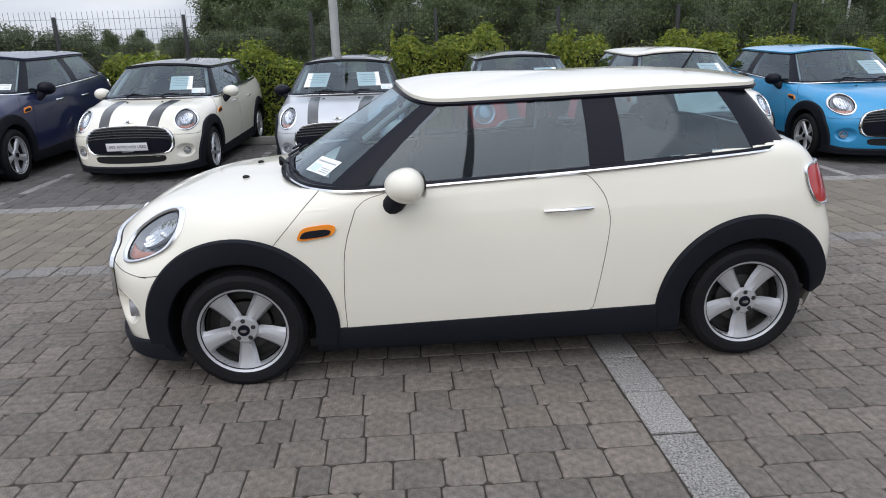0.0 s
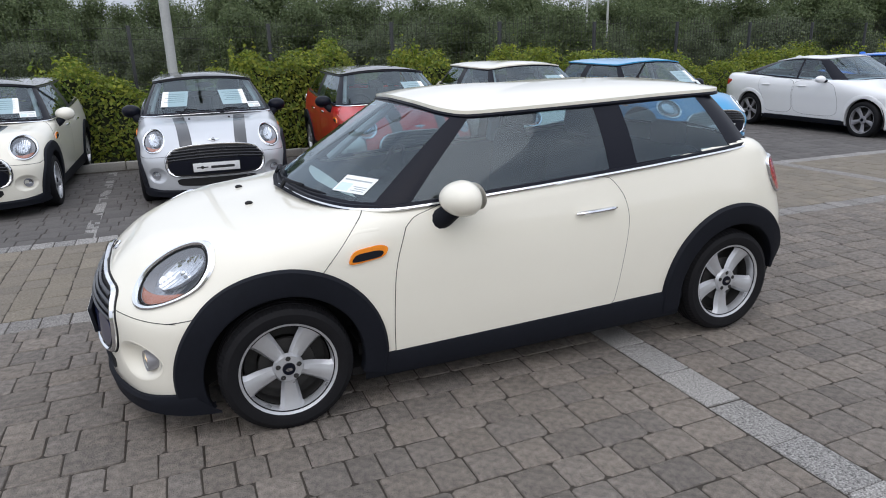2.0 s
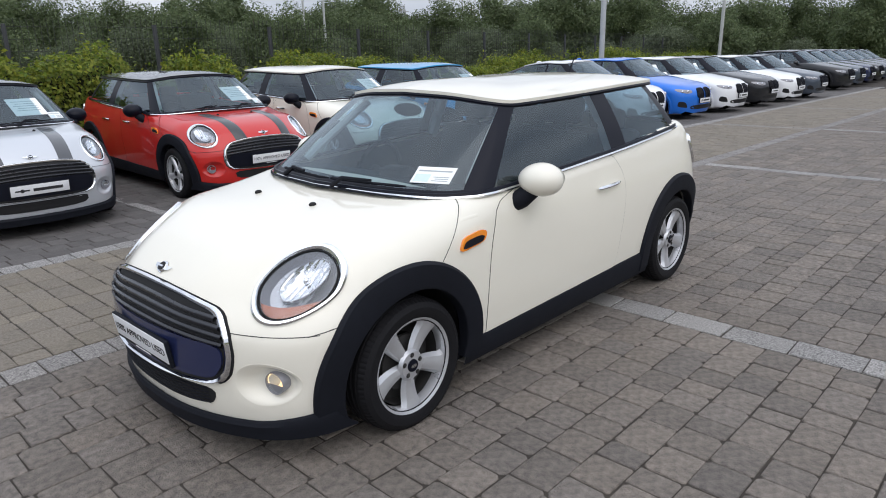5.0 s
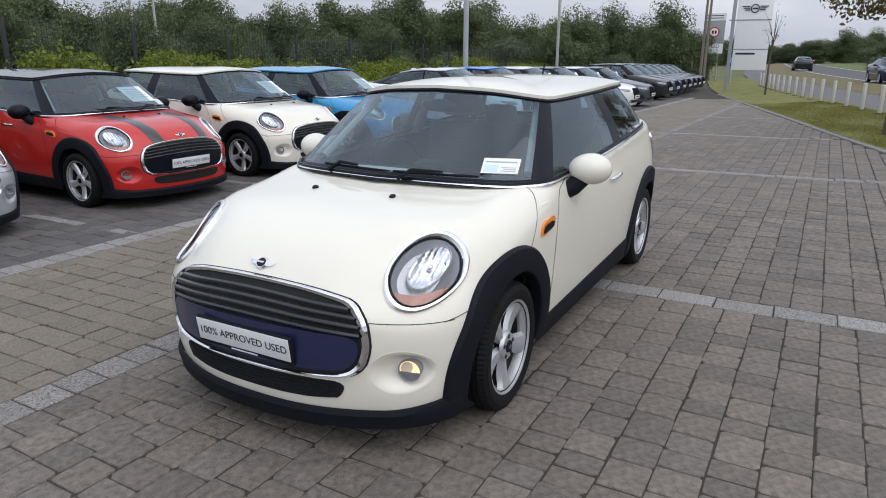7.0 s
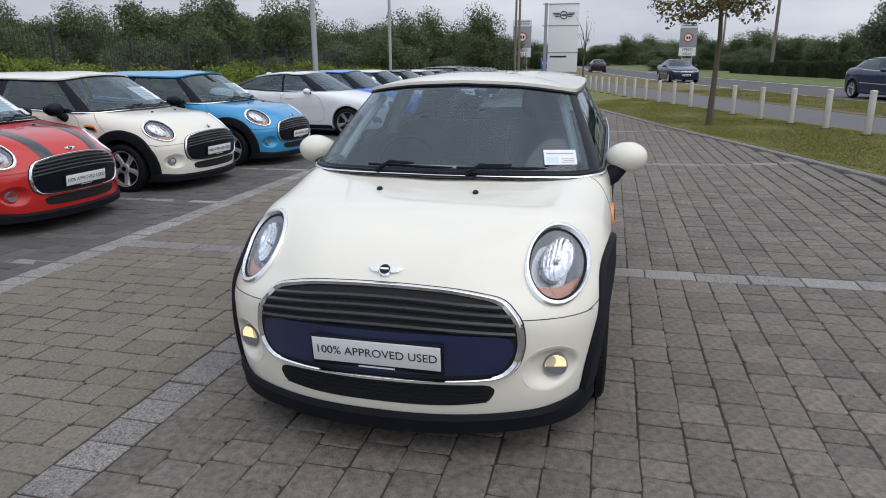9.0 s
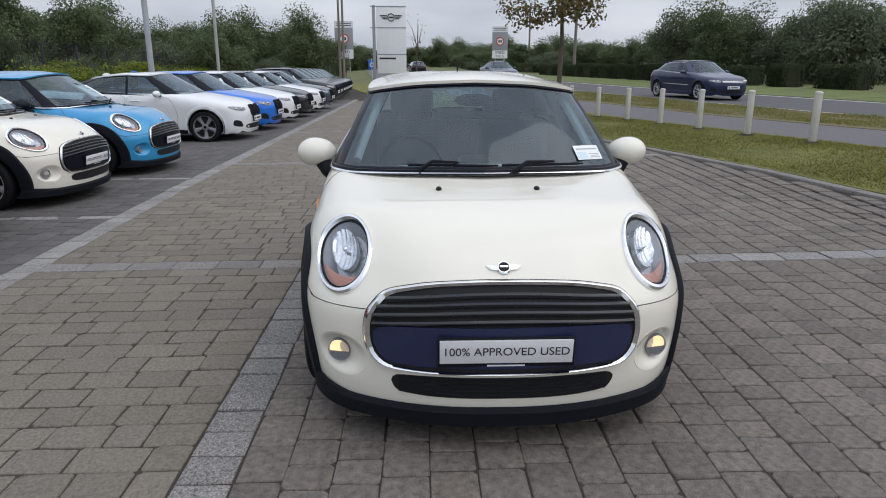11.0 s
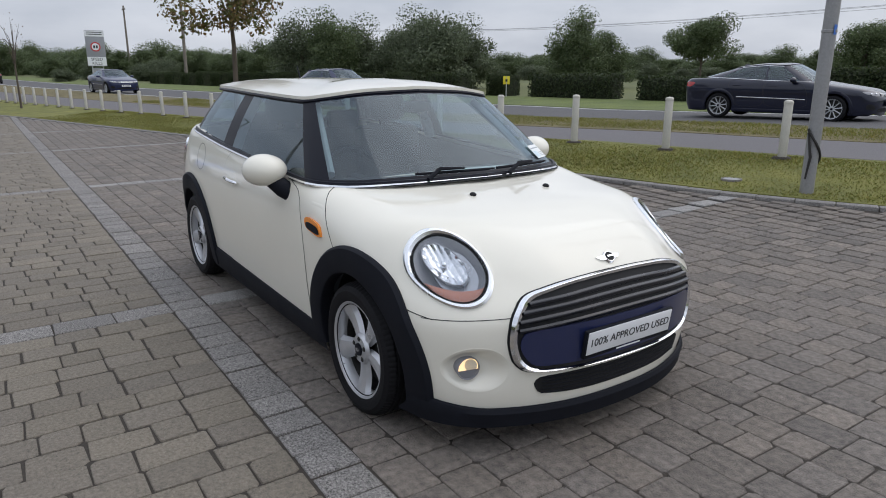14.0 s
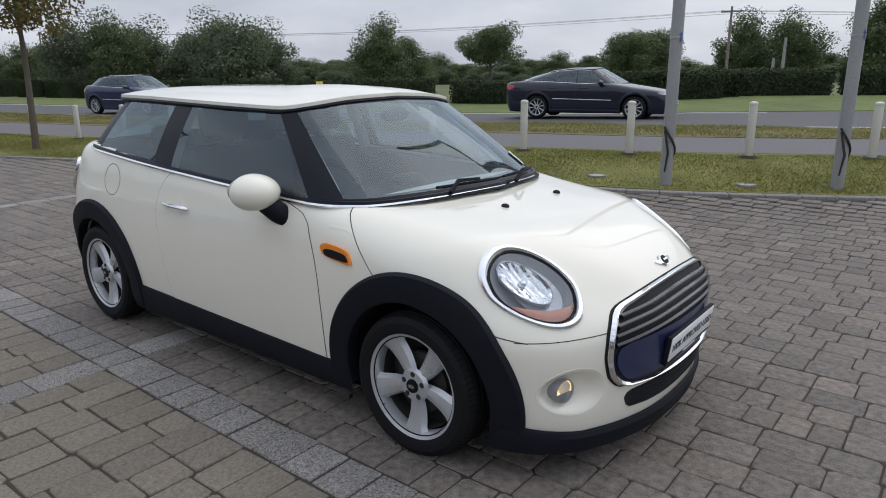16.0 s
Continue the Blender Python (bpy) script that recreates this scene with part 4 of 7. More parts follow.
    # tail lamps
    for s, way in ((-1, "l"), (1, "r")):
        x1 = c["x1"]
        tl = soft_loop([(x1 - 0.32, 0.985), (x1 - 0.14, 0.975), (x1 - 0.10, 0.88), (x1 - 0.11, 0.765), (x1 - 0.24, 0.775), (x1 - 0.30, 0.87)], 40, 3)
        part("tail_lamp", band(c, tl.mean(0) + (tl - tl.mean(0)) * 0.86, tl, way, (0.01, 0.016, 0.0)), M["chrome"], car)
        part("tail_lens", panel(c, tl.mean(0) + (tl - tl.mean(0)) * 0.86, way, 0.014, 0.01, 5), M["red_lens"], car)

    # wheels
    for w in wx:
        for s in (-1, 1):
            wheel(car, w, s * c["track"], s, wr, c["rim_r"], wheel_style, hi)

    # cabin
    part("cabin_floor", box(-0.9, x_top - 0.2, -0.70, 0.70, 0.24, 0.30), M["dark"], car)
    for s in (-1, 1):
        seq = [(float(fb[0](u)), s * (float(fb[1](u)) - 0.055), float(fb[2](u)) - 0.012) for u in np.linspace(2.6, len(c["belt"]) - 2.2, 24)]
        part("door_lining", (seq + [(x, y, 0.3) for x, y, z in seq], grid_faces(2, 24)), M["seat"], car)
    dash = joined(box(-0.92, -0.48, -0.70, 0.70, 0.62, 0.93, 0.05), box(-0.60, -0.46, -0.10, 0.10, 0.75, 0.98, 0.04))
    part("dashboard", dash, M["plastic"], car)
    sw = [(-0.36 + 0.07 * math.sin(t), 0.36 + 0.185 * math.cos(t), 0.88 + 0.175 * math.sin(t)) for t in np.linspace(0, 2 * math.pi, 29)]
    steer = part("steering_wheel", tube(sw, 0.015, 8), M["plastic"], car)
    part("steering_boss", joined(ball((-0.37, 0.36, 0.87), (0.03, 0.07, 0.06), 12, 8), box(-0.375, -0.355, 0.19, 0.53, 0.865, 0.885)), M["plastic"], steer)
    for s in (-1, 1):
        for nm, g in zip(("seat", "backrest", "headrest"), seat_geo(0.18, s * 0.36, 0.25, 0.58, 0.42)):
            part(nm, g, M["seat"], car)
    bench = seat_geo(x_top - 0.80, 0, 0.58, 0.50, 0.45)
    for nm, g in zip(("rear_seat", "rear_backrest"), bench):
        part(nm, g, M["seat"], car)
    for s in (-1, 1):
        part("rear_headrest", box(x_top - 0.50, x_top - 0.40, s * 0.33 - 0.13, s * 0.33 + 0.13, 1.02, 1.17, 0.04), M["seat"], car)
    for s in (-1, 1):
        inner = [at(2.32, v, s) for v in np.linspace(0.12, 0.95, 8)]
        part("pillar_trim", tube([(q[0] + 0.08, q[1] * 0.925, q[2] - 0.02) for q in inner], [0.024] * 8, 8), M["trim_pale"], car)
        inner = [at(4.5, v, s) for v in np.linspace(0.0, 0.95, 8)]
        part("pillar_trim", tube([(q[0], q[1] * 0.93, q[2] - 0.01) for q in inner], [0.04] * 8, 8), M["trim_pale"], car)
    p = at(0.0, 0.86, 1)
    part("inside_mirror", ball((p[0] + 0.10, 0, p[2] - 0.04), (0.018, 0.11, 0.036), 16, 10), M["dark"], car)
    # papers behind the screen
    if notices:
        for k, (y, w, hgt) in enumerate(((-0.30, 0.30, 0.30), (0.34, 0.30, 0.30))[:notices]):
            q0 = at(abs(y) / 0.675 * 2, 0.22, math.copysign(1, y))
            q1 = at(abs(y) / 0.675 * 2, 0.72, math.copysign(1, y))
            up = (Vector(q1) - Vector(q0)).normalized()
            out = Vector((0, 1, 0)).cross(up).normalized()
            m = Matrix((Vector((0, 1, 0)), up, out)).transposed().to_4x4()
            m.translation = Vector(q0) + Vector((0.03, 0, 0))
            note = part("price_notice", moved(box(-w / 2, w / 2, 0, hgt, -0.001, 0.001), m), M["paper"], car)
            part("notice_print", moved(joined(*[box(-w * 0.38, w * (0.38 - 0.1 * (i % 2)), hgt * (0.80 - 0.13 * i), hgt * (0.80 - 0.13 * i) + 0.007, -0.003, 0.003) for i in range(5)]), m), M["faint_ink"], note)
    y = -0.53
    q0, q1 = at(1.56, 0.085, -1), at(1.56, 0.36, -1)
    up = (Vector(q1) - Vector(q0)).normalized()
    q2 = at(1.82, 0.085, -1)
    along = (Vector(q0) - Vector(q2)).normalized()
    m = Matrix((along, up, along.cross(up).normalized())).transposed().to_4x4()
    m.translation = Vector(q0) + Vector((0.022, 0, 0.016))
    tax = part("windscreen_paper", moved(box(-0.10, 0.085, 0.0, 0.105, -0.001, 0.001), m), M["paper"], car, "printed paper label behind the windscreen")
    part("paper_print", moved(joined(box(-0.085, 0.072, 0.074, 0.082, -0.002, 0.002), *[box(-0.085, -0.01 - 0.012 * (i % 2), 0.014 + 0.012 * i, 0.018 + 0.012 * i, -0.002, 0.002) for i in range(3)]), m), M["faint_ink"], tax)
    part("paper_stamp", moved(box(0.005, 0.075, 0.008, 0.056, -0.0018, 0.0018), m), M["blue_ink"], tax)
    return car


hero = hatchback(SMALL, "cream three-door hatchback with a cream roof and black wheel arches", M["cream"], M["cream"], M["cream"], FIVE, True, slogan="100% APPROVED USED")
hero.matrix_basis = pose(0, 0, -0.007, 0, -0.32, 0)

# ---- the lie of the land: a paved yard that falls gently to the east, a lawn that rises to the road ----
LAWN = smooth_curve((-30, -24.5), (-8, -10.2), (-2.1, -6.38), (0.8, -4.98), (4.4, -4.15), (9.2, -3.15), (14, -2.05), (24, 0.35), (36, 3.1), (60, 7.0))
BOLLARD = smooth_curve((-40, -30.0), (-12, -14.4), (-1.8, -8.25), (1.25, -6.75), (4.3, -5.95), (7.4, -5.4), (10, -5.05), (12.7, -4.6), (15.5, -3.95), (20, -2.9), (26, -1.5), (40, 1.2), (75, 6.0), (160, 12.0), (420, 25.0))
RISE = smooth_curve((-5.0, 0.0), (-3.0, 0.04), (-2.2, 0.09), (-1.6, 0.15), (-0.7, 0.26), (0, 0.33), (2.9, 0.36), (5.4, 0.38), (6.4, 0.33), (12.0, 0.36), (13.2, 0.43), (17.6, 0.72), (40, 0.95), (200, 1.5))


def land(x, y):
    x, y = np.asarray(x, float), np.asarray(y, float)
    yard = -0.0115 * np.clip(x - 4, 0, 45) - 0.010 * np.clip(y - 0.6, 0, 8)
    d = (BOLLARD(x) - y) * 0.93
    south = RISE(np.clip(d, -5.0, 200)) * np.interp(x, [4, 13, 34], [1.0, 0.45, 0.40])
    return yard * np.clip(1 - (d + 3) / 8, 0, 1) + south


M["paver"] = surface("grey brown stone sett", (0.146, 0.129, 0.114), 0.86, vary=0.68, scale=30, grain=260, bump=0.9, bump_scale=120, spread=0.14, per="object", second=(0.178, 0.153, 0.129))
M["paver_rest"] = surface("grey brown stone setts", (0.146, 0.129, 0.114), 0.86, vary=0.68, scale=30, grain=260, bump=0.9, bump_scale=120, spread=0.14, second=(0.178, 0.153, 0.129))
M["tan_rest"] = surface("buff stone setts", (0.192, 0.167, 0.130), 0.88, vary=0.55, scale=70, grain=320, bump=0.7, bump_scale=150, spread=0.10, second=(0.168, 0.147, 0.120))
M["granite"] = surface("speckled grey granite", (0.255, 0.245, 0.232), 0.85, vary=1.0, scale=95, grain=190, bump=0.4, bump_scale=150, spread=0.14, second=(0.22, 0.213, 0.205))
M["granite_dark"] = surface("speckled dark granite", (0.208, 0.196, 0.183), 0.85, vary=1.0, scale=95, grain=190, bump=0.4, bump_scale=150, spread=0.12, second=(0.182, 0.172, 0.162))
M["joint"] = surface("dark joint grit", (0.040, 0.033, 0.026), 0.95, vary=0.3, scale=4, grain=90, bump=0.5, per="world")
M["bay"] = surface("dark bay setts", (0.095, 0.088, 0.084), 0.88, vary=0.3, scale=14, grain=160, bump=0.4, spread=0.16)
M["turf"] = surface("mown turf", (0.122, 0.146, 0.026), 0.95, vary=0.5, scale=1.7, grain=30, bump=0.8, bump_scale=90, per="world", second=(0.170, 0.150, 0.044))
M["turf_far"] = surface("green mown verge", (0.098, 0.140, 0.034), 0.95, vary=0.4, scale=0.9, grain=18, bump=0.8, bump_scale=60, per="world", second=(0.125, 0.142, 0.042))
M["turf_dry"] = surface("dry verge turf", (0.150, 0.128, 0.050), 0.95, vary=0.5, scale=1.6, grain=30, bump=0.8, bump_scale=90, per="world", second=(0.13, 0.105, 0.055))
M["meadow"] = surface("field grass", (0.080, 0.105, 0.028), 0.95, vary=0.3, scale=0.08, grain=2.5, bump=0.5, bump_scale=20, per="world", second=(0.12, 0.12, 0.045))
M["asphalt"] = surface("worn asphalt", (0.085, 0.083, 0.085), 0.85, vary=0.16, scale=0.6, grain=120, bump=0.3, bump_scale=200, per="world")
M["path"] = surface("grey footpath asphalt", (0.125, 0.118, 0.122), 0.88, vary=0.14, scale=0.5, grain=110, bump=0.3, bump_scale=180, per="world")
M["road_paint"] = surface("worn white road paint", (0.60, 0.60, 0.58), 0.7, vary=0.2, scale=3, grain=60)
M["kerb"] = surface("concrete kerb", (0.30, 0.29, 0.27), 0.85, vary=0.2, scale=5, grain=80, bump=0.3)


def sheet(x0, x1, y0, y1, nx, ny, off, keep=None, power=1.0):
    def spread(a, b, n):
        t = np.linspace(-1, 1, n)
        t = np.sign(t) * np.abs(t) ** power
        return (a + b) / 2 + (b - a) / 2 * t
    gx, gy = np.meshgrid(spread(x0, x1, nx), spread(y0, y1, ny))
    v = np.stack([gx, gy, land(gx, gy) + off], -1).reshape(-1, 3)
    f = grid_faces(ny, nx)
    if keep is not None:
        m = v[np.array(f)].mean(1)
        ok = keep(m[:, 0], m[:, 1])
        f = [q for q, k in zip(f, ok) if k]
    return v, f


ground = tagged(part("ground", sheet(-900, 1300, -900, 900, 180, 180, -0.07, power=2.2), M["meadow"]), "rough green field grass reaching to the horizon", "ground", kind="structure")

# ---- the parked row of small hatchbacks ----
SLIM = dict(spokes=5, w0=0.026, w1=0.040, mat=M["alloy"])
MULTI = dict(spokes=10, w0=0.010, w1=0.013, mat=M["alloy"])
TWIN = dict(spokes=5, w0=0.020, w1=0.048, mat=M["lamp_grey"])


def parked(car, x, y, turn=2.0):
    car.matrix_basis = pose(x + 0.05, y + 0.10, float(land(x, y)), 0, 0, 90 - turn)
    car["group"] = "parked cars in the row"
    return car


LONG = stretched(SMALL, 0.072, 0.10)
ESTATE = stretched(SMALL, 0.175, 0.25)
TALL = stretched(SMALL, 0.10, 0.12)
parked(hatchback(TALL, "dark navy five-door crossover hatchback parked in a bay", M["navy"], M["navy"], M["pillar"], SLIM, doors=2, notices=1), -6.15, 6.35).scale = (1.04, 1.05, 1.12)
parked(hatchback(ESTATE, "cream estate car with black bonnet stripes and a black roof", M["cream"], M["black_paint"], M["cream"], SLIM, stripes=M["stripe_black"], doors=2, notices=1, bar=M["pillar"], slogan="100% APPROVED USED"), -3.68, 6.50)
parked(hatchback(SMALL, "silver hatchback with charcoal bonnet stripes and a black roof", M["silver"], M["black_paint"], M["pillar"], SLIM, stripes=M["stripe"], notices=2, bar=M["pillar"]), -1.12, 6.16)
parked(hatchback(LONG, "red five-door hatchback with black bonnet stripes and a black roof", M["red"], M["black_paint"], M["pillar"], SLIM, stripes=M["stripe_black"], doors=2, notices=1, bar=M["pillar"], slogan="100% APPROVED USED"), 1.29, 6.02)
parked(hatchback(LONG, "cream hatchback with black door mirrors parked in a bay", M["cream"], M["cream"], M["pillar"], SLIM, doors=2, notices=1, bar=M["pillar"], slogan="100% APPROVED USED"), 3.55, 5.95)
parked(hatchback(SMALL, "bright blue three-door hatchback with a blue roof", M["sky_blue"], M["sky_blue"], M["pillar"], SLIM, notices=1, bar=M["pillar"], slogan="100% APPROVED USED"), 5.80, 5.86)

# ---- larger cars: one builder for hatchbacks, coupes and saloons ----
SPORT = dict(
    x0=-2.16, x1=2.15, base=0.17, half=0.86, mid=-1.1, wheels=(-1.335, 1.335), track=0.80, wheel_r=0.318, rim_r=0.232,
    width=smooth_curve((-2.2, 0.72), (-1.8, 0.83), (-1.3, 0.89), (0, 0.885), (1.3, 0.90), (1.9, 0.85), (2.3, 0.74)),
    side=smooth_curve((0.15, -0.07), (0.32, -0.03), (0.55, -0.012), (0.72, 0.0), (0.86, -0.012), (0.98, -0.05), (1.1, -0.09)),
    top=smooth_curve((-2.2, 0.70), (-2.0, 0.785), (-1.7, 0.86), (-1.3, 0.93), (-0.95, 0.985), (-0.6, 1.0), (0.6, 1.02), (1.4, 1.06), (2.3, 1.06)),
    crown=smooth_curve((-2.1, 0.05), (-1.2, 0.06), (-0.6, 0.03), (2.2, 0.02)),
    k_top=smooth_curve((-2.1, 0.16), (-1.0, 0.14), (-0.6, 0.08), (2.2, 0.08)),
    front=smooth_curve((0.1, -2.08), (0.3, -2.14), (0.5, -2.16), (0.66, -2.14), (0.78, -2.07), (0.9, -1.95), (1.05, -1.7)),
    rear=smooth_curve((0.1, 2.05), (0.4, 2.14), (0.7, 2.15), (0.9, 2.10), (1.1, 2.0)),
    sweep_f=0.30, sweep_r=0.18, brow=0.0, k_front=0.14, k_rear=0.16, dents=(),
    belt=((-1.02, 0, 0.985), (-0.96, 0.40, 0.975), (-0.82, 0.69, 0.95), (-0.60, 0.80, 0.945), (0.20, 0.815, 0.965), (0.25, 0.815, 0.967), (1.35, 0.78, 1.02), (1.62, 0.70, 1.05), (1.86, 0, 1.07)),
    roof=((-0.30, 0, 1.39), (-0.27, 0.30, 1.38), (-0.18, 0.53, 1.355), (-0.05, 0.58, 1.350), (0.25, 0.60, 1.365), (0.29, 0.60, 1.365), (0.98, 0.58, 1.345), (1.32, 0.52, 1.32), (1.55, 0, 1.335)),
    roof_rim=((-0.31, 0, 1.40), (-0.28, 0.30, 1.392), (-0.19, 0.53, 1.370), (-0.05, 0.59, 1.366), (0.30, 0.612, 1.380), (0.9, 0.60, 1.366), (1.32, 0.55, 1.338), (1.45, 0.45, 1.335), (1.62, 0, 1.338)),
    roof_crown=0.05, bulge=0.012,
    panes=(("windscreen", -0.1, 1.93, 0.03, 0.97), ("side_window", 3.05, 4.0, 0.05, 0.93), ("side_window", 5.0, 6.0, 0.06, 0.92), ("rear_window", 7.1, 8.1, 0.10, 0.93)),
)
COUPE = dict(SPORT)
COUPE.update(
    x1=2.36, rear=smooth_curve((0.1, 2.22), (0.4, 2.33), (0.7, 2.36), (0.9, 2.34), (1.1, 2.30)),
    top=smooth_curve((-2.2, 0.70), (-2.0, 0.785), (-1.7, 0.86), (-1.3, 0.93), (-0.95, 0.985), (-0.6, 1.0), (0.6, 1.02), (1.5, 1.04), (2.4, 1.04)),
    belt=((-1.02, 0, 0.985), (-0.96, 0.40, 0.975), (-0.82, 0.69, 0.95), (-0.60, 0.80, 0.945), (0.20, 0.815, 0.965), (0.25, 0.815, 0.967), (1.40, 0.78, 1.02), (1.72, 0.70, 1.03), (2.10, 0, 1.045)),
    roof=((-0.30, 0, 1.37), (-0.27, 0.30, 1.36), (-0.18, 0.53, 1.335), (-0.05, 0.58, 1.330), (0.25, 0.60, 1.345), (0.29, 0.60, 1.345), (0.82, 0.57, 1.30), (1.05, 0.50, 1.27), (1.20, 0, 1.29)),
    roof_rim=((-0.31, 0, 1.38), (-0.28, 0.30, 1.372), (-0.19, 0.53, 1.350), (-0.05, 0.59, 1.346), (0.30, 0.612, 1.360), (0.75, 0.59, 1.325), (1.00, 0.53, 1.290), (1.12, 0.42, 1.285), (1.22, 0, 1.296)),
)
SALOON = dict(COUPE)
SALOON.update(
    x0=-2.33, x1=2.45, wheels=(-1.355, 1.355),
    width=smooth_curve((-2.4, 0.72), (-1.9, 0.83), (-1.3, 0.90), (0, 0.895), (1.3, 0.91), (2.0, 0.86), (2.5, 0.72)),
    front=smooth_curve((0.1, -2.24), (0.3, -2.30), (0.5, -2.33), (0.66, -2.30), (0.78, -2.22), (0.9, -2.05), (1.05, -1.8)),
    top=smooth_curve((-2.4, 0.66), (-2.1, 0.78), (-1.7, 0.86), (-1.3, 0.92), (-0.95, 0.97), (-0.6, 0.99), (0.6, 1.01), (1.7, 1.03), (2.5, 0.99)),
    rear=smooth_curve((0.1, 2.30), (0.4, 2.42), (0.7, 2.45), (0.9, 2.44), (1.1, 2.40)),
)


def road_car(c, label, coat, style, nose="twin", trim=None, notices=0, blank=True):
    """A larger car with slanted lamps; nose 'twin' has a pair of upright grilles, 'bar' a low wide one."""
    car = tagged(new("parked_car" if nose == "twin" else "road_car"), label, "car")
    wx, wz = c["wheels"], c["wheel_r"]
    r_in, n = wz + 0.045, 36
    x_top = c["belt"][-1][0]

    def cut(x, y, z):
        o = np.zeros_like(x, bool)
        for w in wx:
            o |= ((x - w) ** 2 + (z - wz) ** 2 < (r_in + 0.02) ** 2) & (np.abs(y) > 0.5)
        return o | ((z > 0.90) & (x > -0.75) & (x < x_top - 0.30) & (np.abs(y) < 0.70))
    part("body", body_shell(c, 0.065, cut), coat, car, sharp=1.2)
    for s, way in ((-1, "l"), (1, "r")):
        for w in wx:
            a = np.linspace(math.radians(-18), math.radians(198), n)
            def arc(r):
                return np.stack([w + r * np.cos(a), np.maximum(wz + r * np.sin(a), c["base"] + 0.01)], -1)
            g = band(c, arc(r_in), arc(r_in + 0.07), way, (0.004, 0.010, 0.0), False, 0.15)
            inner = np.array(g[0][:n])
            deep = inner.copy()
            deep[:, 1] -= s * 0.06
            part("wheel_arch", joined(g, (list(np.concatenate((inner, deep))), grid_faces(2, n))), coat, car)
            ins = np.stack([w + (r_in + 0.03) * np.cos(a), np.full(n, s * 0.86), wz + (r_in + 0.03) * np.sin(a)], -1)
            inb = ins.copy()
            inb[:, 1] = s * 0.5
            part("wheel_well", (list(np.concatenate((ins, inb, [[w, s * 0.5, wz]]))), grid_faces(2, n) + [(n + i, n + i + 1, 2 * n) for i in range(n - 1)]), M["dark"], car)
            wheel(car, w, s * c["track"], s, wz, c["rim_r"], style, False)
        xs = np.linspace(wx[0] + r_in, wx[1] - r_in, 30)
        part("side_sill", band(c, np.stack([xs, 0 * xs + 0.265], -1), np.stack([xs, 0 * xs + c["base"] + 0.01], -1), way, (0.0, 0.014, 0.006), False, 0.2), M["plastic"] if nose == "twin" else coat, car)
        for lp in ([(-0.78, 0.32), (-0.80, 0.6), (-0.66, 0.93), (0.20, 0.955), (0.24, 0.7), (0.20, 0.32)], [(0.23, 0.32), (0.27, 0.7), (0.23, 0.955), (1.10, 0.985), (1.12, 0.80), (0.98, 0.62), (0.93, 0.32)]):
            loop = soft_loop(lp, 60, 2)
            door = part("door", panel(c, loop, way, 0.002, 0.003, 6), coat, car, sharp=1.0)
            mid = loop.mean(0)
            grow = mid + (loop - mid) * (1 + 0.005 / np.linalg.norm(loop - mid, axis=1, keepdims=True))
            part("door_gap", band(c, loop, grow, way, (0.0008, 0.0012, 0.0006)), M["seam"], door)
            hx = loop[:, 0].max() - 0.2
            pts = on_body(c, np.stack([np.linspace(hx - 0.1, hx + 0.1, 7), np.full(7, 0.84)], -1), way, 0.008 + 0.016 * np.sin(np.linspace(0.2, math.pi - 0.2, 7)))
            part("door_handle", tube(list(pts), 0.011, 6), trim or coat, door)
        if nose == "bar":
            part("side_strip", line(c, [(-0.75, 0.52), (0.9, 0.55)], way, 0.012, 0.010, 30), M["chrome"], car)
        x1 = c["x1"]
        tl = soft_loop([(x1 - 0.45, 0.90), (x1 - 0.15, 0.92), (x1 - 0.12, 0.80), (x1 - 0.30, 0.78)], 30, 3)
        part("tail_lamp", panel(c, tl, way, 0.008, 0.01, 4), M["red_lens"], car)
    groups, at = glasshouse(c, 4, 5)
    part("pillar_frame", groups.pop("pillars"), M["pillar"] if nose == "twin" else coat, car, sharp=0.9)
    for name, g in groups.items():
        plain = name.split()[0]
        part(plain, g, M["screen"] if plain == "windscreen" else M["glass"], car, sharp=1.2).visible_shadow = False
    rv, rf, rim = roof_skin(c, 30)
    roof = part("roof", (rv, rf), coat, car, sharp=1.0)
    part("headlining", ([(p[0] * 0.94 + 0.02, p[1] * 0.9, p[2] - 0.02) for p in rim], [tuple(range(len(rim)))]), M["headlining"], roof)
    part("aerial_fin", joined(ball((c["roof_rim"][-1][0] - 0.22, 0, c["roof_rim"][-1][2] + 0.035), (0.09, 0.02, 0.045), 10, 6)), coat, roof)
    us = np.linspace(2.2, 7.0, 40)
    fb = [smooth_curve(*zip(np.arange(len(c["belt"])), [k[a] for k in c["belt"]])) for a in range(3)]
    for s in (-1, 1):
        part("belt_trim", tube([(float(fb[0](u)), s * (float(fb[1](u)) * 1.01), float(fb[2](u))) for u in us], 0.010, 6), M["pillar"] if nose == "twin" else M["chrome"], car)
        if nose == "bar":
            part("window_trim", tube([at(u, 0.955, s) for u in np.linspace(2.9, 6.2, 30)], 0.009, 6), M["chrome"], car)
        # headlamp, swept back along the wing
        lp = soft_loop([(s * 0.46, 0.640), (s * 0.60, 0.625), (s * 0.775, 0.675), (s * 0.80, 0.735), (s * 0.62, 0.715), (s * 0.45, 0.700)], 40, 2)
        lamp = part("headlamp", panel(c, lp, "f", 0.004, 0.006, 5), M["lamp_grey"], car)
        for yy in (0.56, 0.68):
            p = on_body(c, np.array([[s * yy, 0.675]]), "f", 0.0)[0]
            part("lamp_ring", ball(p, (0.02, 0.045, 0.032), 14, 8), M["reflector"], lamp)
        mm = Matrix.Translation((-0.45, s * 0.965, 0.985))
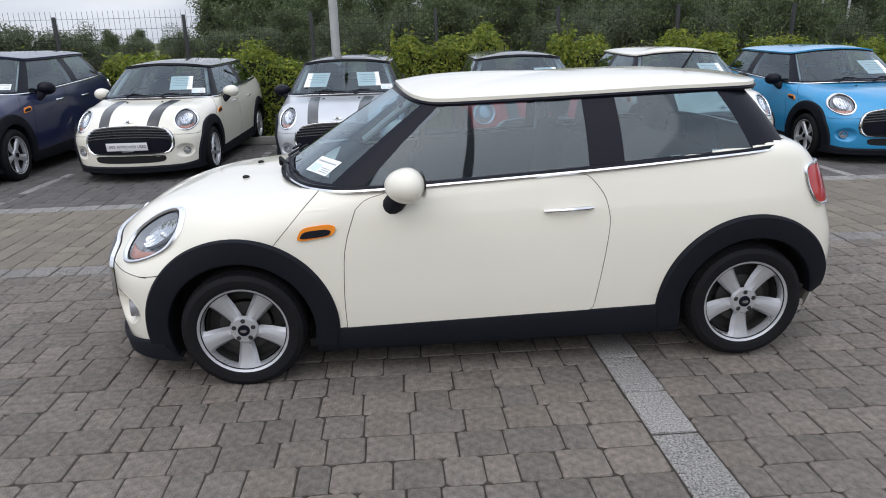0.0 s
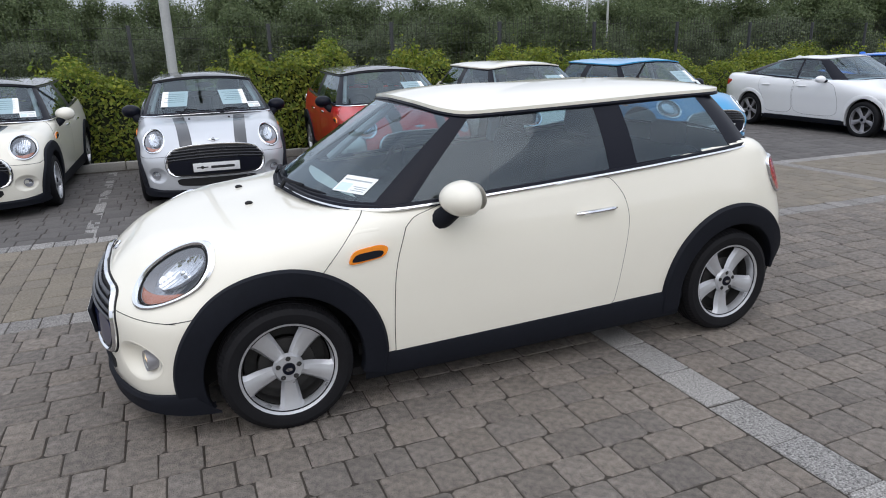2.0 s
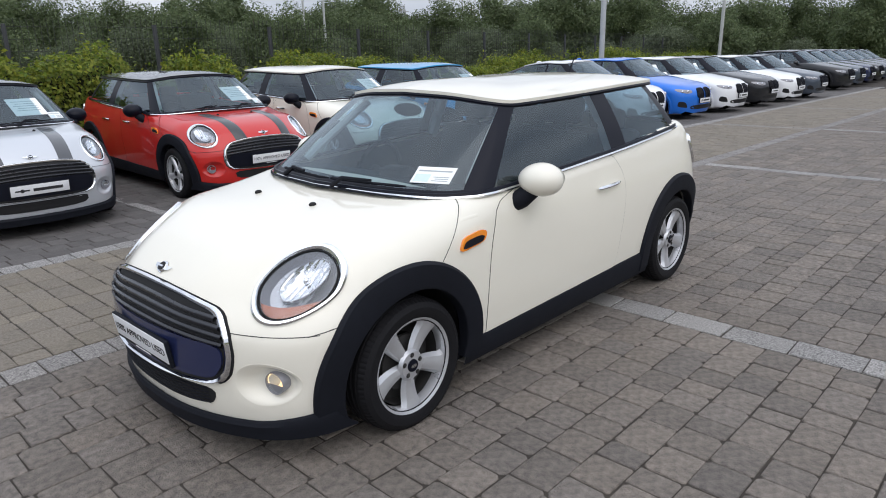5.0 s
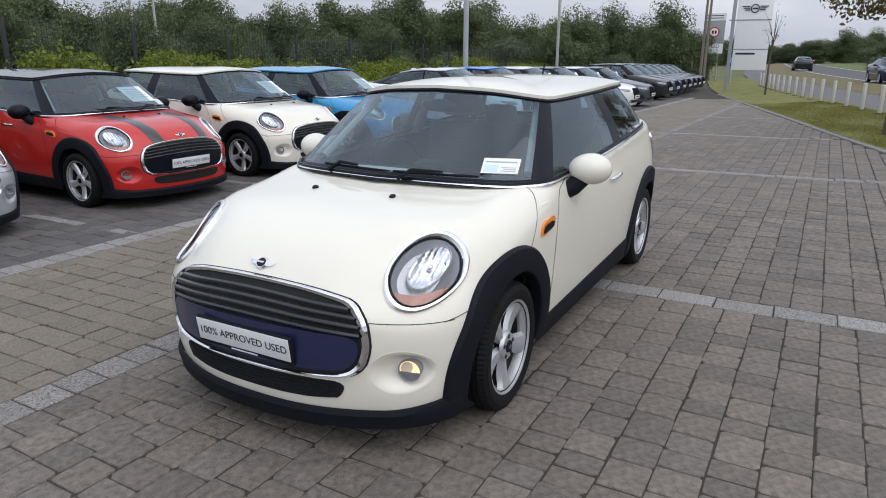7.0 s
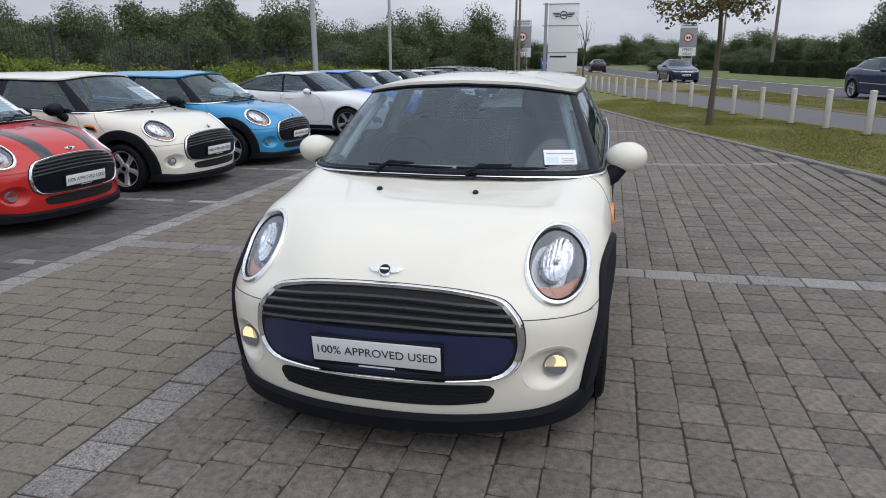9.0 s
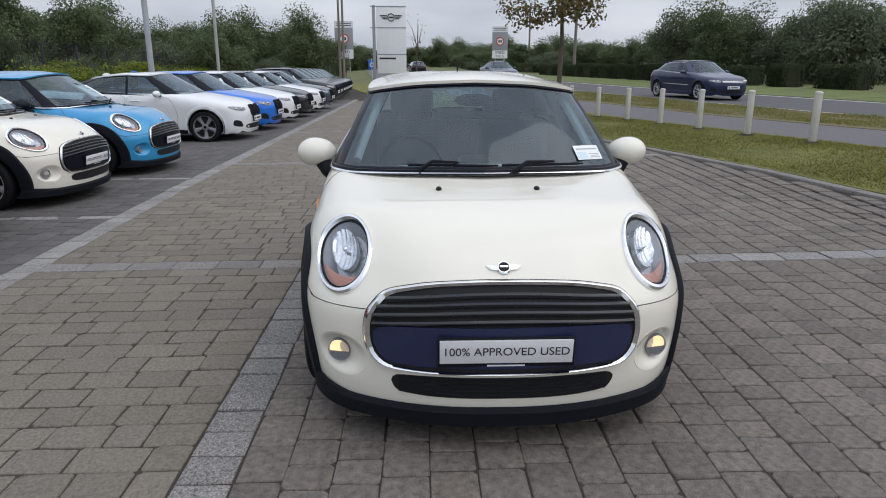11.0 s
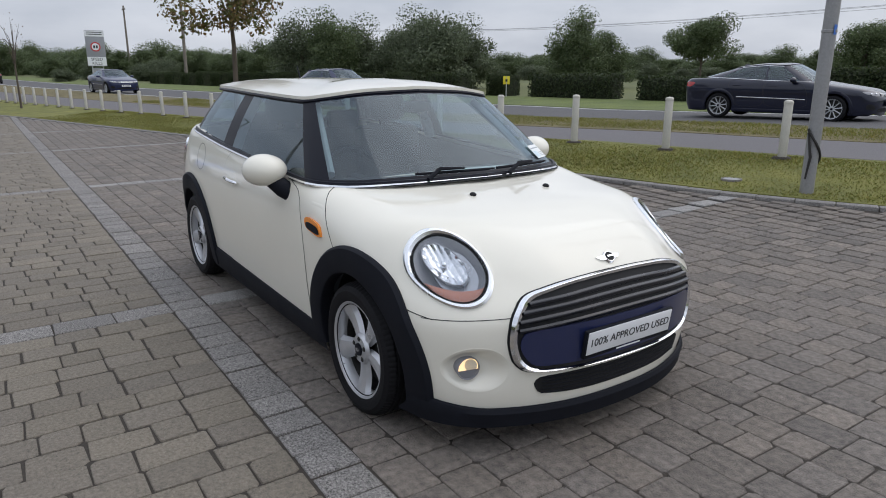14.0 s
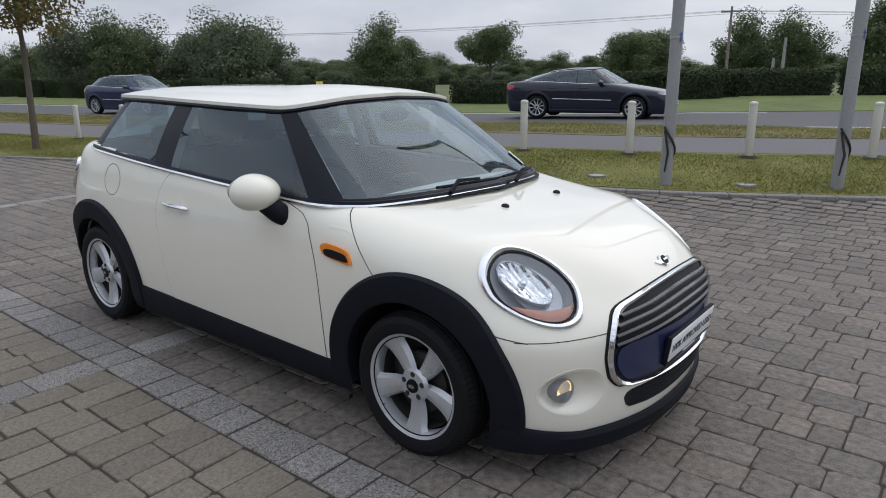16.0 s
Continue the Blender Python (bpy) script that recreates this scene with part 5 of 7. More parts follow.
        v, f = ball((0, 0, 0), (0.075, 0.11, 0.065), 16, 10)
        shell = part("mirror", moved((v, f), mm), trim or coat, car)
        part("mirror_foot", tube([(-0.47, s * 0.79, 0.93), (-0.46, s * 0.88, 0.955)], [0.03, 0.03], 8), M["plastic"], shell)
        inl = soft_loop([(s * 0.55, 0.30), (s * 0.76, 0.33), (s * 0.755, 0.46), (s * 0.62, 0.43)], 30, 2)
        part("side_intake", panel(c, inl, "f", 0.003, 0.004, 4), M["dark"], car)
        if nose == "twin":
            g = soft_loop([(s * 0.035, 0.505), (s * 0.25, 0.505), (s * 0.315, 0.56), (s * 0.30, 0.69), (s * 0.25, 0.735), (s * 0.06, 0.735), (s * 0.03, 0.69)], 40, 3)
            kid = part("grille", panel(c, g, "f", 0.006, 0.008, 4), M["dark"], car)
            mid = g.mean(0)
            part("grille_surround", band(c, mid + (g - mid) * 0.9, g, "f", (0.006, 0.022, 0.002)), trim or M["pillar"], kid)
            for k in range(5):
                yy = s * (0.07 + 0.045 * k)
                part("slat", band(c, np.array([[yy - 0.006, z] for z in np.linspace(0.53, 0.71, 6)]), np.array([[yy + 0.006, z] for z in np.linspace(0.53, 0.71, 6)]), "f", (0.006, 0.016, 0.006), False), M["pillar"], kid)
    if nose == "bar":
        g = soft_loop([(-0.44, 0.61), (0.44, 0.61), (0.43, 0.70), (-0.43, 0.70)], 40, 2)
        kid = part("grille", panel(c, g, "f", 0.006, 0.008, 4), M["dark"], car)
        for z in (0.63, 0.655, 0.68):
            part("slat", line(c, [(-0.42, z), (0, z), (0.42, z)], "f", 0.006, 0.014, 20), M["chrome"], kid)
    part("lower_intake", panel(c, soft_loop([(-0.48, 0.26), (0.48, 0.26), (0.50, 0.36), (-0.50, 0.36)], 40, 2), "f", 0.003, 0.004, 4), M["dark"], car)
    pm = Matrix.Translation((float(c["front"](0.46)) - 0.02, 0, 0.455))
    plate = part("plate_holder", moved(box(-0.006, 0.02, -0.262, 0.262, -0.06, 0.06, 0.004), pm), M["plastic"], car)
    part("plate_face", moved(box(-0.009, -0.004, -0.254, 0.254, -0.05, 0.052, 0.0015), pm), M["plate"], plate)
    part("plate_bar", moved(joined(box(-0.0105, -0.007, -0.19, 0.10, -0.015, 0.02), box(-0.0105, -0.007, 0.15, 0.20, -0.025, 0.028)), pm), M["ink"], plate)
    part("cabin_floor", box(-0.9, x_top - 0.3, -0.72, 0.72, 0.24, 0.30), M["dark"], car)
    part("dashboard", box(-0.90, -0.45, -0.72, 0.72, 0.62, 0.92, 0.05), M["plastic"], car)
    for s in (-1, 1):
        part("door_lining", box(-0.7, x_top - 0.5, s * 0.72 - 0.015, s * 0.72 + 0.015, 0.3, 0.92), M["seat"], car)
        for nm, g in zip(("seat", "backrest", "headrest"), seat_geo(0.25, s * 0.37, 0.25, 0.56, 0.40)):
            part(nm, g, M["seat"], car)
    for nm, g in zip(("rear_seat", "rear_backrest"), seat_geo(1.0, 0, 0.60, 0.46, 0.42)):
        part(nm, g, M["seat"], car)
    sw = [(-0.33 + 0.07 * math.sin(t), 0.37 + 0.185 * math.cos(t), 0.86 + 0.175 * math.sin(t)) for t in np.linspace(0, 2 * math.pi, 21)]
    part("steering_wheel", tube(sw, 0.015, 6), M["plastic"], car)
    for k in range(notices):
        q = at(1.1, 0.25, -1)
        note = part("price_notice", moved(box(-0.001, 0.001, -0.09, 0.09, 0, 0.2), Matrix.Translation((q[0] + 0.1, q[1], q[2])) @ Matrix.Rotation(radians(35), 4, "Y")), M["paper"], car)
    return car


row = [(COUPE, "white coupe-like saloon with tinted rear windows", "white"), (SPORT, "deep blue hatchback with chrome twin grilles", "deep_blue"), (SPORT, "white hatchback with black twin grilles", "white"), (SPORT, "black hatchback parked in the row", "black_paint"), (SPORT, "white hatchback parked between dark cars", "white"), (SPORT, "slate grey hatchback parked in the row", "grey_paint")]
proto = {}
for k, (form, lab, coat) in enumerate(row):
    rx = 10.62 + 2.32 * k
    car = road_car(form, lab, M[coat], TWIN if k == 0 else MULTI, notices=1 if k else 0)
    parked(car, rx, 5.86 - 0.02 * (rx - 10.6), 3.0)
    proto[coat] = car
for k in range(7):
    rx = 27.6 + 2.4 * k
    dark = road_car(SPORT, "dark car far down the parked row", M[("black_paint", "grey_paint", "navy")[k % 3]], MULTI) if k < 3 else copy_thing(proto_dark[k % 3], Matrix())
    if k == 0:
        proto_dark = []
    if k < 3:
        proto_dark.append(dark)
    parked(dark, rx, 6.1 + 0.12 * k, 4.0)
    dark.scale = (1.04, 1.04, 1.1)

# ---- greenery ----
def leaf_mat(name, a, b, rough=0.55):
    m = surface(name, a, rough, vary=0.18, scale=1.5, grain=9, spread=0.35, second=b, spec=0.35)
    n, l = m.node_tree.nodes, m.node_tree.links
    p = n["Principled BSDF"]
    tr, mx = n.new("ShaderNodeBsdfTranslucent"), n.new("ShaderNodeMixShader")
    src = p.inputs["Base Color"].links[0].from_socket
    l.new(src, tr.inputs["Color"])
    mx.inputs[0].default_value = 0.45
    out = n["Material Output"]
    l.new(p.outputs[0], mx.inputs[1]), l.new(tr.outputs[0], mx.inputs[2]), l.new(mx.outputs[0], out.inputs["Surface"])
    return m


M["leaf_hedge"] = leaf_mat("fresh yellow green leaves", (0.100, 0.165, 0.026), (0.28, 0.30, 0.040))
M["leaf_clipped"] = leaf_mat("dark clipped hedge leaves", (0.030, 0.050, 0.018), (0.055, 0.070, 0.026))
M["leaf_tree"] = leaf_mat("dark tree leaves", (0.090, 0.128, 0.056), (0.148, 0.182, 0.086))
M["leaf_willow"] = leaf_mat("grey green leaves", (0.108, 0.136, 0.076), (0.148, 0.176, 0.104))
M["leaf_maple"] = leaf_mat("browning maple leaves", (0.12, 0.145, 0.045), (0.22, 0.125, 0.055))
# hedge filler: near-black, the shade behind the leaves is put into its colour
M["hedge_core"] = surface("twigs and old leaves with shade in the colour", (0.020, 0.026, 0.010), 0.95, vary=0.4, scale=4, grain=30, bump=0.8, bump_scale=25)
M["bark"] = surface("grey brown bark", (0.105, 0.085, 0.065), 0.92, vary=0.3, scale=6, grain=50, bump=0.6, bump_scale=50)
M["blade"] = leaf_mat("grass blades", (0.135, 0.168, 0.030), (0.24, 0.20, 0.060))
M["galvanised"] = surface("pale painted steel", (0.42, 0.43, 0.42), 0.45, 0.25, vary=0.12, scale=3, grain=40)
M["flag_steel"] = surface("weathered grey steel", (0.30, 0.30, 0.30), 0.5, 0.35, vary=0.14, scale=2.5, grain=40)
M["bollard"] = surface("brushed steel bollard", (0.50, 0.48, 0.42), 0.42, 0.45, vary=0.12, scale=4, grain=60)
M["pole_wood"] = surface("silvered timber pole", (0.20, 0.175, 0.15), 0.9, vary=0.2, scale=3, grain=40, bump=0.4)
M["fence"] = surface("dark coated fence wire", (0.018, 0.020, 0.022), 0.6, vary=0.1)
M["rail_wood"] = surface("weathered fence timber", (0.14, 0.11, 0.085), 0.9, vary=0.2, bump=0.3)
M["sign_white"] = surface("white sign panel", (0.82, 0.83, 0.84), 0.4, vary=0.03)
M["sign_grey"] = surface("grey sign panel", (0.30, 0.31, 0.33), 0.5, vary=0.05)
M["sign_red"] = surface("red sign ring", (0.55, 0.03, 0.03), 0.5, vary=0.05)
M["sign_blue"] = surface("blue sign panel", (0.03, 0.14, 0.50), 0.5, vary=0.05)
M["sign_yellow"] = surface("yellow sign panel", (0.75, 0.62, 0.03), 0.5, vary=0.05)
M["rope"] = surface("dark cord", (0.03, 0.028, 0.026), 0.9, vary=0.2)


def leaves(points, normals, size, rng, up=0.4):
    """One four-cornered leaf at each point, facing roughly along its normal."""
    n = len(points)
    d = normals + rng.normal(0, 0.65, (n, 3))
    d[:, 2] += up
    d /= np.linalg.norm(d, axis=1, keepdims=True) + 1e-9
    t = np.cross(d, rng.normal(0, 1, (n, 3)))
    t /= np.linalg.norm(t, axis=1, keepdims=True) + 1e-9
    b = np.cross(d, t)
    s = size * rng.uniform(0.6, 1.35, (n, 1))
    v = np.stack([points - t * s, points + b * s * 0.55 + d * s * 0.12, points + t * s, points - b * s * 0.55 + d * s * 0.12], 1).reshape(-1, 3)
    return v, [(4 * i, 4 * i + 1, 4 * i + 2, 4 * i + 3) for i in range(n)]


def lumps(rng, centre, radius, count):
    """Uneven blobs of a crown: centres and radii."""
    out = []
    for _ in range(count):
        d = rng.normal(0, 1, 3)
        d /= np.linalg.norm(d)
        out.append((np.array(centre) + d * np.array(radius) * rng.uniform(0.35, 0.85), np.array(radius).mean() * rng.uniform(0.26, 0.48)))
    return out


def tree(label, height, spread, crown_base, seed, leaf, leaf_size, count, name="tree", trunk_r=None, blobs=26, gaps=0.0):
    """A tapered trunk with limbs, and a crown of many small leaves in clumps."""
    rng = np.random.default_rng(seed)
    ob = tagged(new(name), label, "tree")
    r = trunk_r or height * 0.018
    top = Vector((rng.normal(0, 0.2), rng.normal(0, 0.2), height * 0.82))
    bend = [Vector((0, 0, 0)), Vector((rng.normal(0, 0.06), rng.normal(0, 0.06), crown_base)), top]
    geos = [tube([bend[0], bend[0].lerp(bend[1], 0.5), bend[1], bend[1].lerp(top, 0.5), top], [r * 1.25, r, r * 0.85, r * 0.5, r * 0.15], 9)]
    mid = (0, 0, (height + crown_base) / 2)
    rad = (spread, spread, (height - crown_base) / 2)
    if crown_base < 0.5:
        mid, rad = (0, 0, height * 0.36), (spread, spread, height * 0.60)
    blob = lumps(rng, mid, rad, blobs)
    blob = [(np.array([c[0], c[1], max(c[2], b * 0.55)]) * np.array([1.0 - 0.35 * max(c[2] / height, 0), 1.0 - 0.35 * max(c[2] / height, 0), 1.0]) if crown_base < 0.5 else c, b) for c, b in blob]
    for c, _ in blob[:12]:
        t = rng.uniform(0.05, 0.7)
        a = bend[1].lerp(top, t)
        e = Vector(c)
        geos.append(tube([a, a.lerp(e, 0.5) + Vector((0, 0, 0.05 * height)), e], [r * 0.42, r * 0.26, r * 0.08], 5))
    part("trunk", joined(*geos), M["bark"], ob)
    per = count // blobs
    pts, nrm = [], []
    for c, br in blob:
        d = rng.normal(0, 1, (per, 3))
        d /= np.linalg.norm(d, axis=1, keepdims=True)
        rr = br * rng.uniform(0.45, 1.02, (per, 1))
        pts.append(c + d * rr * np.array([1, 1, 0.8]))
        nrm.append(d)
    pts, nrm = np.concatenate(pts), np.concatenate(nrm)
    keep = pts[:, 2] > crown_base * 0.75
    v, f = leaves(pts[keep], nrm[keep], leaf_size, rng)
    crown = part("crown", (v, f), leaf, ob, smooth=False)
    return ob


def hedge_piece(label, length, depth, height, seed, leaf, leaf_size, count, ragged, name="hedge"):
    """A stretch of hedge: a rough core and a skin of leaves, uneven along its top."""
    rng = np.random.default_rng(seed)
    ob = tagged(new(name), label, "hedge")
    nx = max(6, int(length / 0.25))
    ph = rng.uniform(0, 6.28, 6)

    def top(x):
        return height * (1 + ragged * (0.5 * np.sin(x * 1.9 + ph[0]) + 0.35 * np.sin(x * 4.3 + ph[1]) + 0.25 * np.sin(x * 8.7 + ph[2])))

    def half(x, z):
        return depth / 2 * (1 + ragged * 0.8 * np.sin(x * 2.7 + z * 3 + ph[3])) * (1 - 0.25 * np.clip(z / height - 0.6, 0, 1))
    xs = np.linspace(-length / 2, length / 2, nx)
    ring = []
    for x in xs:
        h, e = float(top(x)) * 0.88, 0.82 if abs(x) < length / 2 - 0.01 else 0.6
        ring.append([(x, -float(half(x, 0)) * e, 0), (x, -float(half(x, h * 0.6)) * e, h * 0.6), (x, -float(half(x, h)) * e * 0.7, h), (x, float(half(x, h)) * e * 0.7, h), (x, float(half(x, h * 0.6)) * e, h * 0.6), (x, float(half(x, 0)) * e, 0)])
    v = [p for r in ring for p in r]
    # solid filler under the leaf skin, coloured dark as inner shade
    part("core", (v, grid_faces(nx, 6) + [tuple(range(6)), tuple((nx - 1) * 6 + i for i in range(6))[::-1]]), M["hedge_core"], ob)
    x = rng.uniform(-length / 2, length / 2, count)
    which = rng.uniform(0, 1, count)
    h = top(x)
    z = np.where(which < 0.3, h * rng.uniform(0.86, 1.06, count), h * rng.uniform(0.02, 0.98, count) ** 0.9)
    y = np.where(which < 0.3, rng.uniform(-1, 1, count) * half(x, h) * 0.85, np.where(which < 0.75, -1, 1) * half(x, z) * rng.uniform(0.85, 1.1, count))
    nrm = np.stack([0 * x, np.where(which < 0.3, 0, np.sign(y)), np.where(which < 0.3, 1.0, 0.2)], -1)
    tip = rng.uniform(0, 1, count) < 0.10
    side = np.sign(rng.uniform(-1, 1, count))
    x = np.where(tip, side * length / 2 * rng.uniform(0.99, 1.03, count), x)
    y = np.where(tip, rng.uniform(-0.95, 0.95, count) * depth / 2, y)
    nrm = np.where(tip[:, None], np.stack([side, 0 * x, 0.2 + 0 * x], -1), nrm)
    if ragged > 0.05:
        spr = rng.uniform(0, 1, count) < 0.06
        z = np.where(spr & (which < 0.3), z + rng.uniform(0, 0.22, count), z)
    lv, lf = leaves(np.stack([x, y, z], -1), nrm, leaf_size, rng)
    part("foliage", (lv, lf), leaf, ob, smooth=False)
    return ob


# the yard's hedge behind the parked row, on its kerbed bed
NORTH = smooth_curve((-30, 9.4), (-4, 8.95), (6, 8.75), (12, 8.9), (20, 9.6), (40, 12))
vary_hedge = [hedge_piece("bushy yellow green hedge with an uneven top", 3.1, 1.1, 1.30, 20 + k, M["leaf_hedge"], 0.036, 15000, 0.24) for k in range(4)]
k = 0
for hx in np.arange(-16.5, 32, 2.95):
    m = pose(hx, float(NORTH(hx)), float(land(hx, 9)) - 0.02, 0, 0, (0, 180)[k % 2] - 1.5)
    sc = 1.0 + 0.10 * math.sin(hx * 1.7) + (0.05 if hx < 3 else 0.03)
    if 15 < hx < 17.5:
        sc *= 0.72
    src = vary_hedge[k % 4]
    ob = src if k < 4 else copy_thing(src, m)
    ob.matrix_basis = m
    ob.scale = (1.02, 1.0, sc)
    ob["group"] = "hedge along the yard"
    k += 1
kx = np.arange(-18, 34, 0.9)
kb = tagged(new("kerb_stones"), "concrete kerb along the hedge bed", "kerb", kind="structure")
for x in kx[::1]:
    g = moved(box(-0.445, 0.445, -0.06, 0.06, -0.06, 0.11, 0.012), Matrix.Translation((x, float(NORTH(x)) - 1.06, float(land(x, 8)))))
    part("kerb", g, M["kerb"], kb)

# far woods: shared crowns, placed in belts
wood = [tree("dark green broadleaf tree in the far belt", 10, 4.3, 0.3, 50 + k, M["leaf_tree"], 0.14, 22000, blobs=44) for k in range(4)]
wood += [tree("grey green willow in the far belt", 7, 3.4, 0.1, 60 + k, M["leaf_willow"], 0.11, 18000, blobs=38) for k in range(2)]
wood += [tree("broad oak with a dense dark crown standing alone", 9, 4.4, 2.0, 70, M["leaf_tree"], 0.13, 24000, blobs=40)]
placed = [False] * len(wood)
trnd = random.Random(8)


def plant(kind, x, y, scale, z=None, tall=1.0):
    m = pose(x, y, float(land(x, y)) - 0.1 if z is None else z, 0, 0, trnd.uniform(0, 360))
    ob = wood[kind]
    if placed[kind]:
        ob = copy_thing(ob, m)
    placed[kind] = True
    ob.matrix_basis = m
    ob.scale = (scale, scale, scale * tall)
    ob["group"] = "trees of the far belt"
    return ob


# north belt, seen over the parked row
for az in np.arange(9.5, 128, 2.1):
    a = radians(az)
    dist = trnd.uniform(62, 80)
    plant(trnd.randrange(4), -2 + dist * math.cos(a), -2 + dist * math.sin(a), trnd.uniform(0.64, 0.96) * (0.36 if 102 < az < 119 else 1.0) * (0.8 if az < 25 else 1.0))
for az in np.arange(15, 128, 3.1):
    a = radians(az + trnd.uniform(-1, 1))
    dist = trnd.uniform(34, 46)
    plant(trnd.choice((4, 5, 0, 5)), -2 + dist * math.cos(a), -2 + dist * math.sin(a), trnd.uniform(0.36, 0.54))
# along the road to the east and across the fields to the south
for k in range(9):
    plant(trnd.randrange(4), 118 + 16 * k, 22 + 3.4 * k, trnd.uniform(0.75, 1.0))
    plant(trnd.randrange(4), 105 + 15 * k, -14 - 1.2 * k, trnd.uniform(0.65, 0.9), tall=0.8)
for az in np.arange(-92, -4, 1.25):
    a = radians(az)
    dist = trnd.uniform(112, 150)
    plant(trnd.randrange(4), -3 + dist * math.cos(a), 1 + dist * math.sin(a), trnd.uniform(0.85, 1.1), tall=trnd.uniform(0.36, 0.56))
for az in np.arange(-27, -6.5, 1.5):
    a = radians(az)
    dist = trnd.uniform(86, 104)
    plant(trnd.choice((0, 1, 2, 4)), -3 + dist * math.cos(a), 1 + dist * math.sin(a), trnd.uniform(0.6, 0.8), tall=0.68)


def by_bearing(az, dist):
    return -2.8 + dist * math.cos(radians(az)), 2.6 + dist * math.sin(radians(az))


for az in np.arange(-92, -4, 2.0):
    plant(trnd.choice((4, 5)), *by_bearing(az + trnd.uniform(-0.5, 0.5), trnd.uniform(88, 104)), trnd.uniform(0.5, 0.7), tall=trnd.uniform(0.45, 0.62))

for az in np.arange(-7, 13, 0.9):
    plant(trnd.randrange(4), *by_bearing(az, trnd.uniform(165, 230)), trnd.uniform(0.8, 1.15), tall=trnd.uniform(0.5, 0.8))

lone = ((-24.0, 52, 5, 0.82, 1.0), (-26.5, 50, 0, 0.58, 1.0), (-28.7, 52, 5, 0.78, 1.0), (-31.8, 50, 4, 0.76, 1.0), (-35.0, 47, 4, 0.84, 1.05), (-37.4, 50, 5, 0.76, 1.0), (-33.4, 55, 5, 0.86, 1.05), (-46.8, 52, 1, 0.60, 0.95), (-48.8, 54, 2, 0.52, 0.9), (-55.6, 84, 6, 0.92, 0.95), (-66.6, 80, 3, 0.80, 0.90), (-68.4, 84, 6, 0.90, 0.85), (-75, 82, 1, 0.85, 0.95), (-78.5, 80, 0, 0.85, 0.95), (-84, 78, 2, 0.9, 0.95))
for az, dist, kind, sc, tall in lone:
    plant(kind, *by_bearing(az, dist), sc, tall=tall)


# ---- lawn, path, road ----
def ribbon(off0, off1, lift, x0=-40, x1=420, n=160, cols=5):
    """A strip that runs beside the bollards, between two distances from them."""
    t = np.linspace(0, 1, n)
    x = x0 + (x1 - x0) * t**1.8 if x1 > 100 else np.linspace(x0, x1, n)
    y = BOLLARD(x)
    g = np.gradient(y, x)
    nx_, ny_ = g / np.sqrt(1 + g * g), -1 / np.sqrt(1 + g * g)
    v = []
    offs = [off0, *np.linspace(off0, off1, cols), off1]
    for k, s in enumerate(offs):
        px, py = x + nx_ * s, y + ny_ * s
        v.append(np.stack([px, py, land(px, py) + (lift if 0 < k < len(offs) - 1 else -0.06)], -1))
    return np.concatenate(v), grid_faces(cols + 2, n, flip=True)


lawn_x = np.linspace(-14, 60, 200)
lv = []
for t in [0, 0.0001] + np.linspace(0.001, 0.9999, 12).tolist() + [1]:
    yy = LAWN(lawn_x) * (1 - t) + (BOLLARD(lawn_x) - 0.52) * t
    lv.append(np.stack([lawn_x, yy, land(lawn_x, yy) + (0.016 if 0 < t < 1 else -0.06) + (0.003 if 0 < t < 1 else 0) * np.sin(lawn_x * 1.1 + t * 5)], -1))
lawn = tagged(part("lawn", (np.concatenate(lv), grid_faces(15, 200, flip=True)), M["turf"]), "patchy green and straw coloured mown lawn", "lawn", kind="structure")
tagged(part("footpath", ribbon(0.50, 2.9, 0.012), M["path"]), "grey asphalt footpath beside the bollards", "footpath", kind="structure")
tagged(part("verge", ribbon(2.9, 5.8, 0.022), M["turf_dry"]), "dry grass verge between path and road", "verge", kind="structure")
tagged(part("road", ribbon(5.8, 12.1, 0.012), M["asphalt"]), "grey two-lane asphalt road", "road", kind="structure")
for nm, o in (("edge_line", 6.25), ("edge_line", 11.75)):
    tagged(part(nm, ribbon(o - 0.07, o + 0.07, 0.020, cols=2), M["road_paint"]), "worn white edge line on the road", "road marking", kind="structure")
tagged(part("far_verge", ribbon(12.1, 17.0, 0.03), M["turf_far"]), "mown grass beyond the road", "verge", kind="structure")
ek = tagged(new("lawn_edging"), "flush granite edging between lawn and setts", "edging", kind="structure")
ex = -12.0
while ex < 34:
    ey, eg = float(LAWN(ex)), float(LAWN(ex + 0.01) - LAWN(ex)) / 0.01
    part("edging_stone", moved(box(-0.19, 0.19, -0.075, 0.075, -0.05, 0.010, 0.008), Matrix.Translation((ex, ey + 0.085, float(land(ex, ey)))) @ Matrix.Rotation(math.atan(eg), 4, "Z")), M["granite_dark"], ek)
    ex += 0.39 / math.sqrt(1 + eg * eg)


